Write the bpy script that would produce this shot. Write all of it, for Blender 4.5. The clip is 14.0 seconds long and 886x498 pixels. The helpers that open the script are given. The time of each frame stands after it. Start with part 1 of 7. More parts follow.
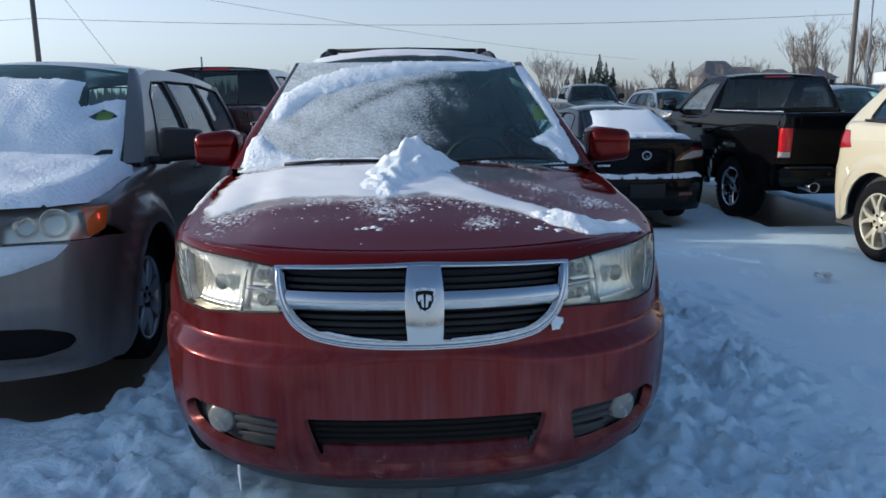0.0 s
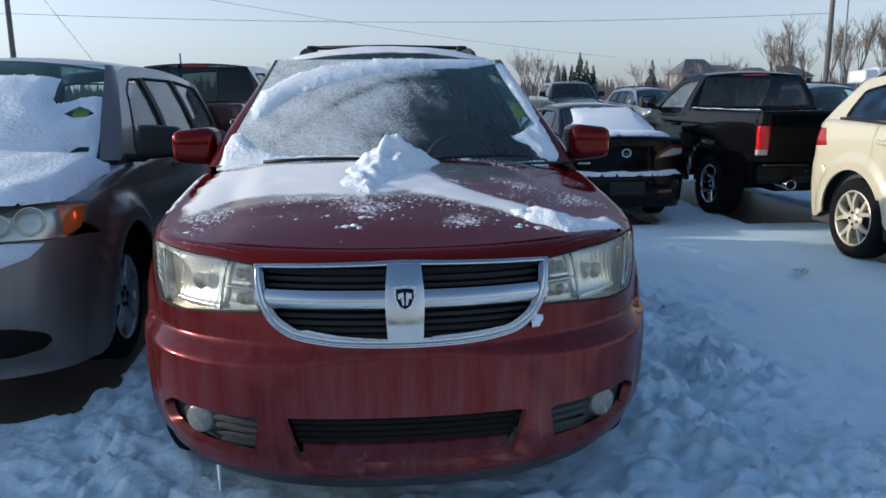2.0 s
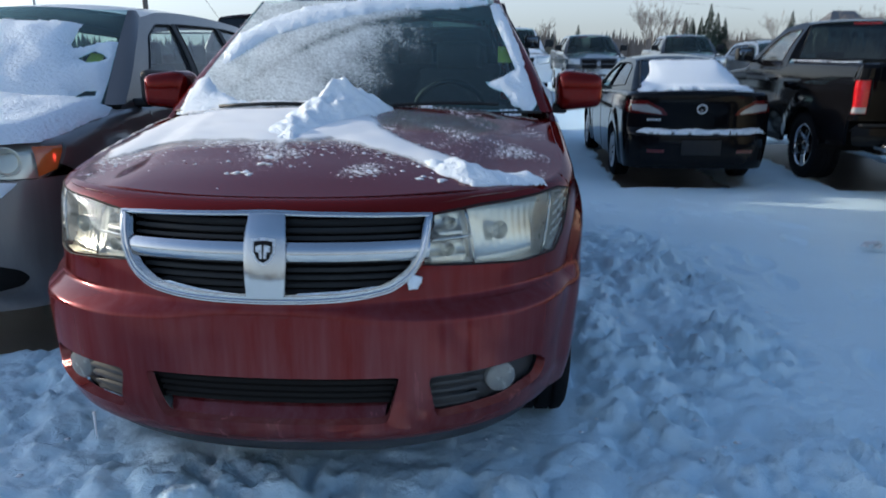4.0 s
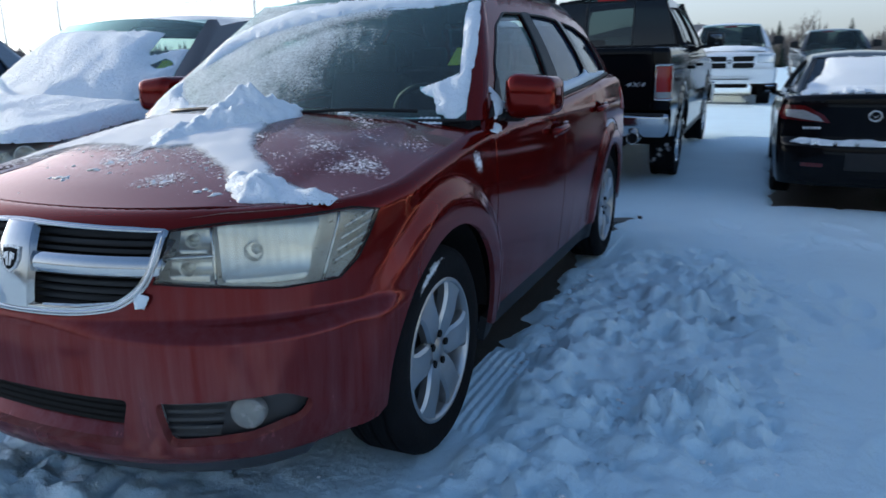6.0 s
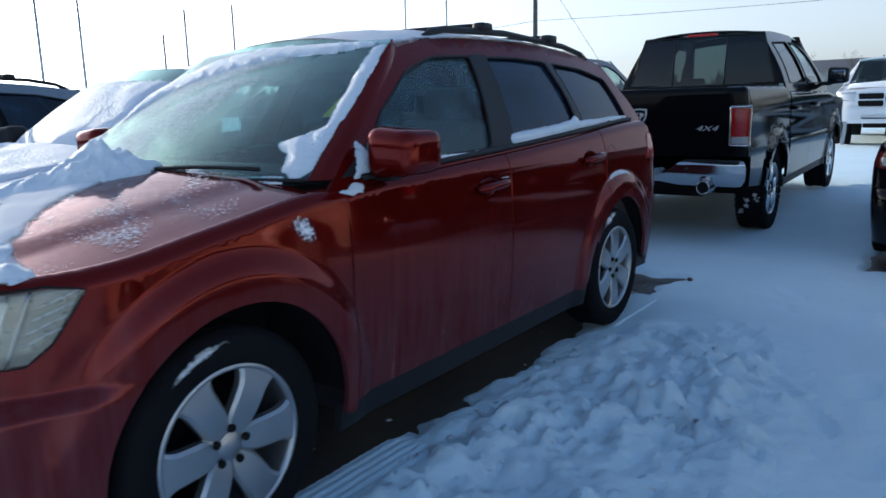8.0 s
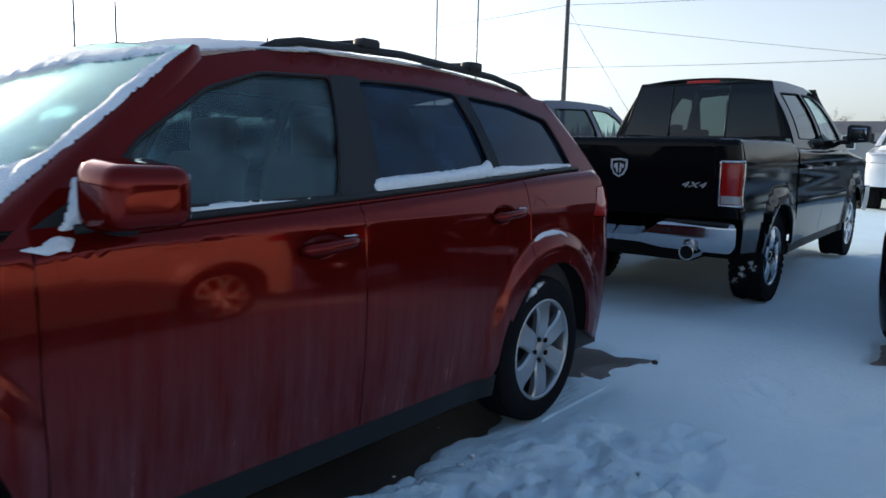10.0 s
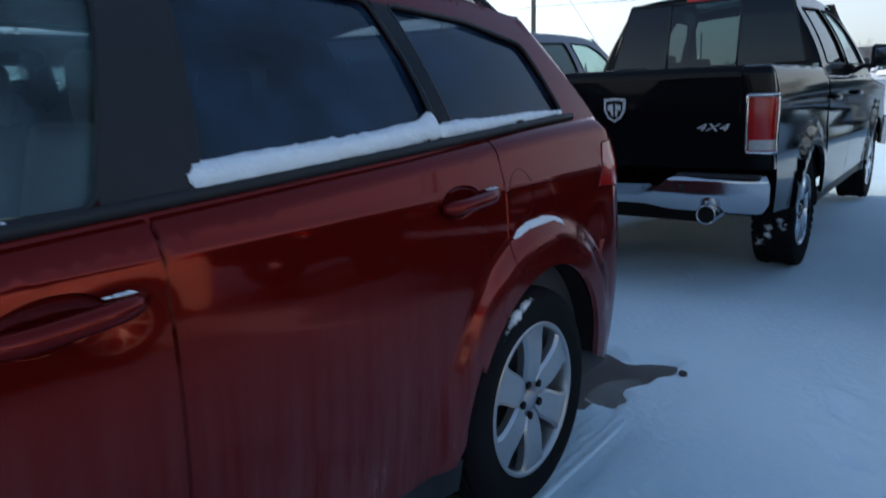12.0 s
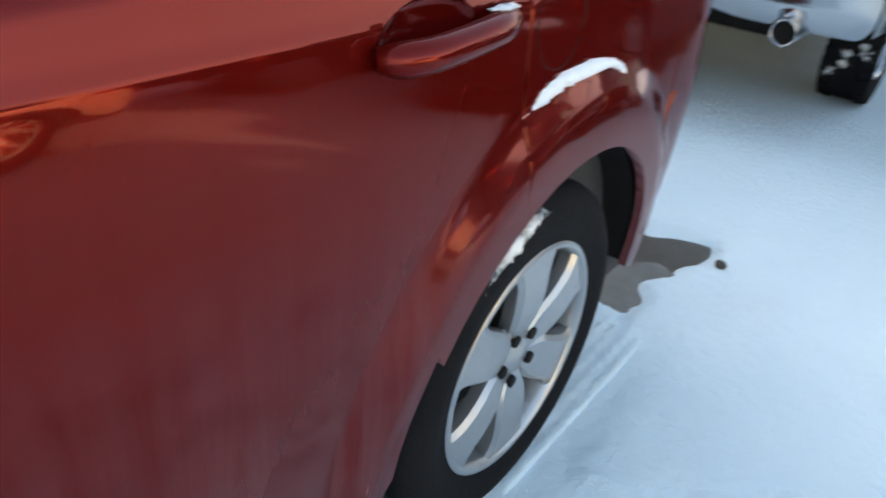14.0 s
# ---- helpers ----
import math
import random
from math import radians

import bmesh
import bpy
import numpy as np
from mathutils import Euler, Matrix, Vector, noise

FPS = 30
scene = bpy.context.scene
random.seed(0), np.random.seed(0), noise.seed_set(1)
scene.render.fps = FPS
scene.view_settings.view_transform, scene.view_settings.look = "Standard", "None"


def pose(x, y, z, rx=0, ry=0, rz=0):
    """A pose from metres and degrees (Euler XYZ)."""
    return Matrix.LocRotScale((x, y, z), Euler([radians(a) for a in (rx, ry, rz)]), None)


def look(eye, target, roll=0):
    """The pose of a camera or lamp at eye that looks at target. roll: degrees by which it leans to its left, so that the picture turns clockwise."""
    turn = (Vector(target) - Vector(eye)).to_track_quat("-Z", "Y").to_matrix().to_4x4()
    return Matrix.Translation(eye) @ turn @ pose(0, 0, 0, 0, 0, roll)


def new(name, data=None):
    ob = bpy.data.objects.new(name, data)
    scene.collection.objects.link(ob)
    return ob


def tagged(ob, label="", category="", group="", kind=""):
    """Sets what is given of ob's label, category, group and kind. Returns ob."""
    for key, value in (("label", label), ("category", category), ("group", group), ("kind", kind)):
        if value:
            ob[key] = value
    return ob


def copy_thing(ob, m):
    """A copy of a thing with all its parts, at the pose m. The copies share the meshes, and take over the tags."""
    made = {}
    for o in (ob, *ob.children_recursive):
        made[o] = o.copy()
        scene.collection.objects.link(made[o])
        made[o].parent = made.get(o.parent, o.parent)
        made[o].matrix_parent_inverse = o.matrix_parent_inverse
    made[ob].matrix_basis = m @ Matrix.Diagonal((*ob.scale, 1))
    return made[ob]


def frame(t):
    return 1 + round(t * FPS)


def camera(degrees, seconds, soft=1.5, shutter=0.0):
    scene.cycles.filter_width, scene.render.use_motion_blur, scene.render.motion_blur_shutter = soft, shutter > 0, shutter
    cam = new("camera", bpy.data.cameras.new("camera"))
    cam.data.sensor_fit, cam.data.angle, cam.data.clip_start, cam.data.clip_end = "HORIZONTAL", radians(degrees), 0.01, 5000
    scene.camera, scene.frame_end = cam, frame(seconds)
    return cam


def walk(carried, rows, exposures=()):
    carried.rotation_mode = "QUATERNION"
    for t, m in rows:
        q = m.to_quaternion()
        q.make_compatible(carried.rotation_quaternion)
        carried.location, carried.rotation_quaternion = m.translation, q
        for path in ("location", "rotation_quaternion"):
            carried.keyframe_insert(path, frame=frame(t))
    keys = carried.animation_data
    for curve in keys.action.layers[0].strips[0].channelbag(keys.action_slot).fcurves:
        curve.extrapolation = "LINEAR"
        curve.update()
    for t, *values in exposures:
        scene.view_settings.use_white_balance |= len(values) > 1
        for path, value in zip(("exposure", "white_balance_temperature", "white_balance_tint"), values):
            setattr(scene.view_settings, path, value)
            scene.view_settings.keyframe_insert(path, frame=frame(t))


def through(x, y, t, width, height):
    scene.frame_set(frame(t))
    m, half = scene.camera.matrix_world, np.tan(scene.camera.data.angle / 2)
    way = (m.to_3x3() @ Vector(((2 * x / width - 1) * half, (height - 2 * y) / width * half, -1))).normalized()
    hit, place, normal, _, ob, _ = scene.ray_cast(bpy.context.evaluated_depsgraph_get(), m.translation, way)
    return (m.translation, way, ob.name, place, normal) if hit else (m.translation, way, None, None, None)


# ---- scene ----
from mathutils.geometry import delaunay_2d_cdt

cam = camera(62.9, 14.0, 1.6, 0.4)
PATH = [
    (0, (-0.066, -1.972, 1.369), (0.05, -0.01, 0.994), -0.5),
    (0.5, (-0.063, -1.972, 1.371), (0.058, -0.01, 0.999), -0.7),
    (1, (-0.06, -1.97, 1.369), (0.082, -0.011, 0.994), -0.4),
    (1.5, (-0.059, -1.97, 1.371), (0.091, -0.012, 0.991), -0.6),
    (2, (-0.061, -1.971, 1.37), (0.105, -0.015, 0.988), -0.4),
    (2.5, (-0.067, -1.975, 1.371), (0.088, -0.021, 0.974), -0.5),
    (3, (0.032, -1.97, 1.369), (0.156, -0.019, 0.948), -1.7),
    (3.5, (0.329, -1.935, 1.347), (0.313, 0.015, 0.904), 0.3),
    (4, (0.628, -1.772, 1.315), (0.477, 0.16, 0.82), -0.1),
    (4.2, (0.727, -1.699, 1.321), (0.532, 0.212, 0.764), -2.1),
    (6.3, (1.999, -1.111, 1.309), (1.074, 0.599, 0.838), -0.4),
    (6.5, (2.096, -1.037, 1.298), (1.083, 0.623, 0.831), -1.0),
    (7, (2.282, -0.791, 1.273), (1.23, 0.855, 0.846), -2.4),
    (7.5, (2.434, -0.553, 1.299), (1.335, 1.062, 0.869), -3.6),
    (8, (2.589, -0.303, 1.34), (1.435, 1.286, 0.961), -1.3),
    (8.5, (2.657, -0.029, 1.337), (1.526, 1.579, 0.966), -1.1),
    (8.7, (2.775, 0.039, 1.372), (1.625, 1.64, 1.036), 1.5),
    (10.8, (2.441, 1.354, 1.306), (1.13, 2.846, 1.067), 0.7),
    (11, (2.367, 1.484, 1.311), (1.023, 2.946, 1.069), 0.8),
    (11.5, (2.149, 1.71, 1.324), (0.78, 3.145, 1.064), 1.1),
    (12, (1.966, 1.91, 1.317), (0.8, 3.485, 0.915), -1.4),
    (12.5, (1.793, 2.16, 1.305), (0.65, 3.715, 0.78), -0.6),
    (13, (1.582, 2.392, 1.29), (0.556, 3.993, 0.67), 0.6),
    (13.5, (1.467, 2.609, 1.262), (0.654, 4.254, 0.467), 3.7),
    (14, (1.372, 2.812, 1.259), (0.403, 4.24, 0.249), 6.2),
]
EXPOSURES = [(0, -0.2, 5950, 8), (3.0, -0.15, 6000, 8), (4.0, 0.0, 6000, 7), (7.5, 0.05, 5950, 7), (8.7, 0.05, 6150, 8), (11.0, 0.2, 6800, 8), (11.5, 0.42, 6900, 8), (12.0, 0.2, 6200, 8), (12.5, 1.15, 7800, 8), (13.0, 1.42, 8500, 9), (13.5, 1.72, 9100, 9), (14.0, 1.85, 9300, 9)]
walk(cam, [(t, look(eye, target, roll)) for t, eye, target, roll in PATH], EXPOSURES)

# ---- light ----
SUN_LEFT, SUN_UP = 80.0, 14.5
world = bpy.data.worlds.new("world")
scene.world = world
world.use_nodes = True
wn = world.node_tree
sky = wn.nodes.new("ShaderNodeTexSky")
sky.sky_type, sky.sun_disc = 'NISHITA', False
sky.sun_elevation, sky.sun_rotation = radians(SUN_UP), radians(-SUN_LEFT)
sky.air_density, sky.dust_density, sky.ozone_density = 1.0, 1.0, 4.0
wn.nodes["Background"].inputs["Strength"].default_value = 0.166
haze = wn.nodes.new("ShaderNodeMix")
haze.data_type, haze.blend_type = 'RGBA', 'ADD'
haze.inputs["Factor"].default_value = 1.0
haze.inputs["B"].default_value = (0.42, 0.58, 0.78, 1)
veil_sky = wn.nodes.new("ShaderNodeTexSky")
veil_sky.sky_type, veil_sky.sun_disc = 'NISHITA', False
veil_sky.sun_elevation, veil_sky.sun_rotation = sky.sun_elevation, sky.sun_rotation
veil_sky.air_density, veil_sky.dust_density, veil_sky.ozone_density = 0.15, 6.0, 0.5
both = wn.nodes.new("ShaderNodeMix")
both.data_type, both.blend_type = 'RGBA', 'ADD'
both.inputs["Factor"].default_value = 0.32
wn.links.new(sky.outputs[0], both.inputs["A"])
wn.links.new(veil_sky.outputs[0], both.inputs["B"])
wn.links.new(both.outputs["Result"], haze.inputs["A"])
pale = wn.nodes.new("ShaderNodeMix")
pale.data_type, pale.blend_type = 'RGBA', 'SATURATION'
pale.inputs["B"].default_value = (0.5, 0.5, 0.5, 1)
way, up, low_air = wn.nodes.new("ShaderNodeTexCoord"), wn.nodes.new("ShaderNodeSeparateXYZ"), wn.nodes.new("ShaderNodeMapRange")
low_air.inputs["From Min"].default_value, low_air.inputs["From Max"].default_value = 0.0, 0.50
low_air.inputs["To Min"].default_value, low_air.inputs["To Max"].default_value = 0.74, 0.0
wn.links.new(way.outputs["Generated"], up.inputs[0])
wn.links.new(up.outputs["Z"], low_air.inputs["Value"])
wn.links.new(low_air.outputs[0], pale.inputs["Factor"])
wn.links.new(haze.outputs["Result"], pale.inputs["A"])
wn.links.new(pale.outputs["Result"], wn.nodes["Background"].inputs["Color"])
sun_data = bpy.data.lights.new("sun", 'SUN')
sun_data.energy, sun_data.angle, sun_data.color = 4.4, radians(0.6), (1.0, 0.86, 0.66)
sun = new("sun", sun_data)
sun_way = Vector((-math.sin(radians(SUN_LEFT)) * math.cos(radians(SUN_UP)), math.cos(radians(SUN_LEFT)) * math.cos(radians(SUN_UP)), math.sin(radians(SUN_UP))))
sun.matrix_world = look(sun_way * 50, (0, 0, 0))


# ---- materials ----
def nodes_of(name):
    m = bpy.data.materials.new(name)
    m.use_nodes = True
    nt = m.node_tree
    return m, nt, nt.nodes["Principled BSDF"]


def mat(name, col, rough=0.5, metal=0.0, coat=0.0, var=0.12, scale=6.0, bump=0.0, bscale=60.0, film=None, rvar=0.1, emit=0.0, spec=0.5, tint=None):
    """A surface with colour change at two scales, grain in its gloss, relief, and a film of dried salt where film=(colour, amount)."""
    m, nt, b = nodes_of(name)
    co = nt.nodes.new("ShaderNodeTexCoord")
    n1, n2 = nt.nodes.new("ShaderNodeTexNoise"), nt.nodes.new("ShaderNodeTexNoise")
    n1.inputs["Scale"].default_value, n2.inputs["Scale"].default_value = scale, bscale
    n1.inputs["Detail"].default_value, n2.inputs["Detail"].default_value = 5, 4
    for n in (n1, n2):
        nt.links.new(co.outputs["Object"], n.inputs["Vector"])
    mix = nt.nodes.new("ShaderNodeMix")
    mix.data_type = 'RGBA'
    mix.inputs["A"].default_value = (*[c * (1 - var) for c in col], 1)
    mix.inputs["B"].default_value = (*[min(1, c * (1 + var)) for c in col], 1)
    nt.links.new(n1.outputs["Fac"], mix.inputs["Factor"])
    out = mix.outputs["Result"]
    rr = nt.nodes.new("ShaderNodeMapRange")
    rr.inputs["To Min"].default_value, rr.inputs["To Max"].default_value = max(0, rough - rvar), min(1, rough + rvar)
    nt.links.new(n2.outputs["Fac"], rr.inputs["Value"])
    b.inputs["Metallic"].default_value = metal
    if tint:
        b.inputs["Specular Tint"].default_value = (*tint, 1)
    b.inputs["Specular IOR Level"].default_value = spec
    b.inputs["Coat Weight"].default_value, b.inputs["Coat Roughness"].default_value = coat, 0.04
    rough_out = rr.outputs["Result"]
    if film:
        geo = nt.nodes.new("ShaderNodeNewGeometry")
        sep = nt.nodes.new("ShaderNodeSeparateXYZ")
        nt.links.new(geo.outputs["Position"], sep.inputs[0])
        low = nt.nodes.new("ShaderNodeMapRange")
        low.inputs["From Min"].default_value, low.inputs["From Max"].default_value = 0.42, 0.92
        low.inputs["To Min"].default_value, low.inputs["To Max"].default_value = 1.0, 0.04
        nt.links.new(sep.outputs["Z"], low.inputs["Value"])
        n3 = nt.nodes.new("ShaderNodeTexNoise")
        n3.inputs["Scale"].default_value, n3.inputs["Detail"].default_value, n3.inputs["Roughness"].default_value = 3.0, 8, 0.65
        st = nt.nodes.new("ShaderNodeMapping")
        st.inputs["Scale"].default_value = (7.0, 7.0, 0.45)
        nt.links.new(co.outputs["Object"], st.inputs["Vector"])
        nt.links.new(st.outputs[0], n3.inputs["Vector"])
        k = nt.nodes.new("ShaderNodeMapRange")
        k.inputs["From Min"].default_value, k.inputs["From Max"].default_value = 0.25, 0.8
        k.inputs["To Max"].default_value = film[1]
        nt.links.new(n3.outputs["Fac"], k.inputs["Value"])
        mul = nt.nodes.new("ShaderNodeMath")
        mul.operation = 'MULTIPLY'
        nt.links.new(k.outputs[0], mul.inputs[0])
        nt.links.new(low.outputs[0], mul.inputs[1])
        mf = nt.nodes.new("ShaderNodeMix")
        mf.data_type = 'RGBA'
        mf.inputs["B"].default_value = (*film[0], 1)
        nt.links.new(mul.outputs[0], mf.inputs["Factor"])
        nt.links.new(out, mf.inputs["A"])
        out = mf.outputs["Result"]
        cw = nt.nodes.new("ShaderNodeMath")
        cw.operation = 'MULTIPLY_ADD'
        cw.inputs[1].default_value, cw.inputs[2].default_value = -0.4 * coat, coat
        nt.links.new(mul.outputs[0], cw.inputs[0])
        nt.links.new(cw.outputs[0], b.inputs["Coat Weight"])
        cr = nt.nodes.new("ShaderNodeMath")
        cr.operation = 'MULTIPLY_ADD'
        cr.inputs[1].default_value, cr.inputs[2].default_value = 0.35, 0.03
        nt.links.new(mul.outputs[0], cr.inputs[0])
        nt.links.new(cr.outputs[0], b.inputs["Coat Roughness"])
        dr = nt.nodes.new("ShaderNodeMath")
        dr.operation, dr.inputs[1].default_value = 'MULTIPLY_ADD', 0.7
        nt.links.new(mul.outputs[0], dr.inputs[0])
        nt.links.new(rough_out, dr.inputs[2])
        rough_out = dr.outputs[0]
    nt.links.new(out, b.inputs["Base Color"])
    nt.links.new(rough_out, b.inputs["Roughness"])
    if bump:
        bp = nt.nodes.new("ShaderNodeBump")
        bp.inputs["Strength"].default_value, bp.inputs["Distance"].default_value = bump, 0.01
        nt.links.new(n2.outputs["Fac"], bp.inputs["Height"])
        nt.links.new(bp.outputs[0], b.inputs["Normal"])
    if emit:
        b.inputs["Emission Color"].default_value, b.inputs["Emission Strength"].default_value = (*col, 1), emit
    return m


def glass(name, tint, rough=0.02, grime_or_light=0.0, dirt_or_light=(0.62, 0.66, 0.70), ice=0.0):
    """A tinted pane: light goes through it with the tint, and it mirrors by Fresnel. A matt share on top is dried salt
    and frost, and light painted into some panes.
    """
    m, nt, b = nodes_of(name)
    nt.nodes.remove(b)
    out = nt.nodes["Material Output"]
    tr, gl, lw, pw, fr, mx = (nt.nodes.new(k) for k in ("ShaderNodeBsdfTransparent", "ShaderNodeBsdfGlossy", "ShaderNodeLayerWeight", "ShaderNodeMath", "ShaderNodeMath", "ShaderNodeMixShader"))
    tr.inputs["Color"].default_value, gl.inputs["Roughness"].default_value = (*tint, 1), rough
    lw.inputs["Blend"].default_value = 0.5
    pw.operation, pw.inputs[1].default_value = 'POWER', 5.0
    fr.operation, fr.inputs[1].default_value, fr.inputs[2].default_value = 'MULTIPLY_ADD', 0.95, 0.05
    nt.links.new(lw.outputs["Facing"], pw.inputs[0])
    nt.links.new(pw.outputs[0], fr.inputs[0])
    nt.links.new(fr.outputs[0], mx.inputs[0])
    nt.links.new(tr.outputs[0], mx.inputs[1])
    nt.links.new(gl.outputs[0], mx.inputs[2])
    last = mx.outputs[0]
    if ice:
        g2, m3, mu = (nt.nodes.new(k) for k in ("ShaderNodeBsdfGlossy", "ShaderNodeMixShader", "ShaderNodeMath"))
        g2.inputs["Color"].default_value, g2.inputs["Roughness"].default_value = (0.60, 0.95, 0.86, 1), 0.55
        mu.operation, mu.inputs[1].default_value = 'MULTIPLY', ice
        mu.use_clamp = True
        nt.links.new(pw.outputs[0], mu.inputs[0])
        nt.links.new(mu.outputs[0], m3.inputs[0])
        nt.links.new(last, m3.inputs[1])
        nt.links.new(g2.outputs[0], m3.inputs[2])
        last = m3.outputs[0]
    if grime_or_light:
        df, m2, no, mp = (nt.nodes.new(k) for k in ("ShaderNodeBsdfDiffuse", "ShaderNodeMixShader", "ShaderNodeTexNoise", "ShaderNodeMapRange"))
        df.inputs["Color"].default_value = (*dirt_or_light, 1)
        no.inputs["Scale"].default_value, no.inputs["Detail"].default_value = 5.0, 8
        co = nt.nodes.new("ShaderNodeTexCoord")
        nt.links.new(co.outputs["Object"], no.inputs["Vector"])
        mp.inputs["From Min"].default_value, mp.inputs["From Max"].default_value, mp.inputs["To Max"].default_value = 0.3, 0.8, grime_or_light
        nt.links.new(no.outputs["Fac"], mp.inputs["Value"])
        nt.links.new(mp.outputs[0], m2.inputs[0])
        nt.links.new(last, m2.inputs[1])
        nt.links.new(df.outputs[0], m2.inputs[2])
        last = m2.outputs[0]
    nt.links.new(last, out.inputs["Surface"])
    return m


def snow_material(name, col=(0.88, 0.90, 0.93), bump=0.35, sc=28.0):
    m, nt, b = nodes_of(name)
    co = nt.nodes.new("ShaderNodeTexCoord")
    n1, n2, n3 = (nt.nodes.new("ShaderNodeTexNoise") for _ in range(3))
    for n, s, d in ((n1, 1.3, 4), (n2, sc, 6), (n3, 260.0, 2)):
        n.inputs["Scale"].default_value, n.inputs["Detail"].default_value = s, d
        nt.links.new(co.outputs["Object"], n.inputs["Vector"])
    mix = nt.nodes.new("ShaderNodeMix")
    mix.data_type = 'RGBA'
    mix.inputs["A"].default_value, mix.inputs["B"].default_value = (*[c * 0.9 for c in col], 1), (*[min(1, c * 1.05) for c in col], 1)
    nt.links.new(n1.outputs["Fac"], mix.inputs["Factor"])
    nt.links.new(mix.outputs["Result"], b.inputs["Base Color"])
    b.inputs["Roughness"].default_value, b.inputs["Specular IOR Level"].default_value = 0.65, 0.3
    add = nt.nodes.new("ShaderNodeMath")
    add.operation = 'MULTIPLY_ADD'
    add.inputs[1].default_value = 0.35
    nt.links.new(n3.outputs["Fac"], add.inputs[0])
    nt.links.new(n2.outputs["Fac"], add.inputs[2])
    bp = nt.nodes.new("ShaderNodeBump")
    bp.inputs["Strength"].default_value, bp.inputs["Distance"].default_value = bump, 0.02
    nt.links.new(add.outputs[0], bp.inputs["Height"])
    nt.links.new(bp.outputs[0], b.inputs["Normal"])
    return m


def frost_material(name, density, lo=1.08, hi=1.62, s1=7.0, s2=48.0, through=0.5, col=(0.84, 0.87, 0.90)):
    """Thin frost: a mottled veil of white crystals that lets the pane behind show through."""
    m, nt, b = nodes_of(name)
    nt.nodes.remove(b)
    tr, df, mx = (nt.nodes.new(k) for k in ("ShaderNodeBsdfTransparent", "ShaderNodeBsdfDiffuse", "ShaderNodeMixShader"))
    df.inputs["Color"].default_value = (*col, 1)
    co = nt.nodes.new("ShaderNodeTexCoord")
    n1, n2 = nt.nodes.new("ShaderNodeTexNoise"), nt.nodes.new("ShaderNodeTexNoise")
    for n, s, d in ((n1, s1, 8), (n2, s2, 4)):
        n.inputs["Scale"].default_value, n.inputs["Detail"].default_value, n.inputs["Roughness"].default_value = s, d, 0.7
        nt.links.new(co.outputs["Object"], n.inputs["Vector"])
    add = nt.nodes.new("ShaderNodeMath")
    add.operation = 'MULTIPLY_ADD'
    add.inputs[1].default_value = 0.55
    nt.links.new(n2.outputs["Fac"], add.inputs[0])
    nt.links.new(n1.outputs["Fac"], add.inputs[2])
    at = nt.nodes.new("ShaderNodeAttribute")
    at.attribute_name = "veil"
    ad2 = nt.nodes.new("ShaderNodeMath")
    nt.links.new(add.outputs[0], ad2.inputs[0])
    nt.links.new(at.outputs["Fac"], ad2.inputs[1])
    mp = nt.nodes.new("ShaderNodeMapRange")
    mp.inputs["From Min"].default_value, mp.inputs["From Max"].default_value, mp.inputs["To Max"].default_value = lo, hi, density
    nt.links.new(ad2.outputs[0], mp.inputs["Value"])
    nt.links.new(mp.outputs[0], mx.inputs[0])
    tl, md = nt.nodes.new("ShaderNodeBsdfTranslucent"), nt.nodes.new("ShaderNodeMixShader")
    tl.inputs["Color"].default_value = (0.84, 0.87, 0.88, 1)
    md.inputs[0].default_value = through
    nt.links.new(df.outputs[0], md.inputs[1])
    nt.links.new(tl.outputs[0], md.inputs[2])
    nt.links.new(tr.outputs[0], mx.inputs[1])
    nt.links.new(md.outputs[0], mx.inputs[2])
    nt.links.new(mx.outputs[0], nt.nodes["Material Output"].inputs["Surface"])
    return m


RED = mat("red_paint", (0.128, 0.0040, 0.0024), 0.075, 0.45, 0.32, 0.05, 3, film=((0.26, 0.17, 0.19), 0.42), rvar=0.02, spec=0.2, tint=(0.48, 0.09, 0.06))
CREAM = mat("cream_paint", (0.52, 0.47, 0.34), 0.35, 0.0, 1.0, 0.04, 3, film=((0.45, 0.40, 0.33), 0.3))
GREY = mat("grey_paint", (0.150, 0.132, 0.126), 0.34, 0.5, 0.5, 0.06, 3, film=((0.30, 0.28, 0.26), 0.4))
BLACK = mat("black_paint", (0.004, 0.004, 0.005), 0.06, 0.0, 0.08, 0.1, 3, film=((0.10, 0.09, 0.085), 0.03), spec=0.10, rvar=0.02)
DARKRED = mat("maroon_paint", (0.05, 0.008, 0.009), 0.3, 0.2, 1.0, 0.1, 3, film=((0.16, 0.12, 0.11), 0.3))
WHITE = mat("white_paint", (0.78, 0.79, 0.80), 0.3, 0.0, 1.0, 0.04, 3, film=((0.45, 0.43, 0.40), 0.3))
DARKGREY = mat("dark_grey_paint", (0.06, 0.062, 0.065), 0.3, 0.4, 1.0, 0.1, 3, film=((0.2, 0.19, 0.18), 0.3))
BLUEGREY = mat("silver_blue_paint", (0.22, 0.25, 0.28), 0.3, 0.5, 1.0, 0.08, 3, film=((0.3, 0.29, 0.28), 0.3))
CHROME = mat("chrome", (0.50, 0.51, 0.53), 0.12, 1.0, 0, 0.06, 14, bump=0.02, rvar=0.08)
ALLOY = mat("alloy", (0.42, 0.43, 0.44), 0.34, 0.85, 0.2, 0.12, 10, bump=0.04, rvar=0.12)
CREAMALLOY = mat("cream_alloy", (0.60, 0.56, 0.44), 0.4, 0.5, 0.2, 0.12, 10)
RUBBER = mat("tyre_rubber", (0.009, 0.009, 0.010), 0.85, 0, 0, 0.35, 8, bump=0.25, bscale=90, spec=0.1)
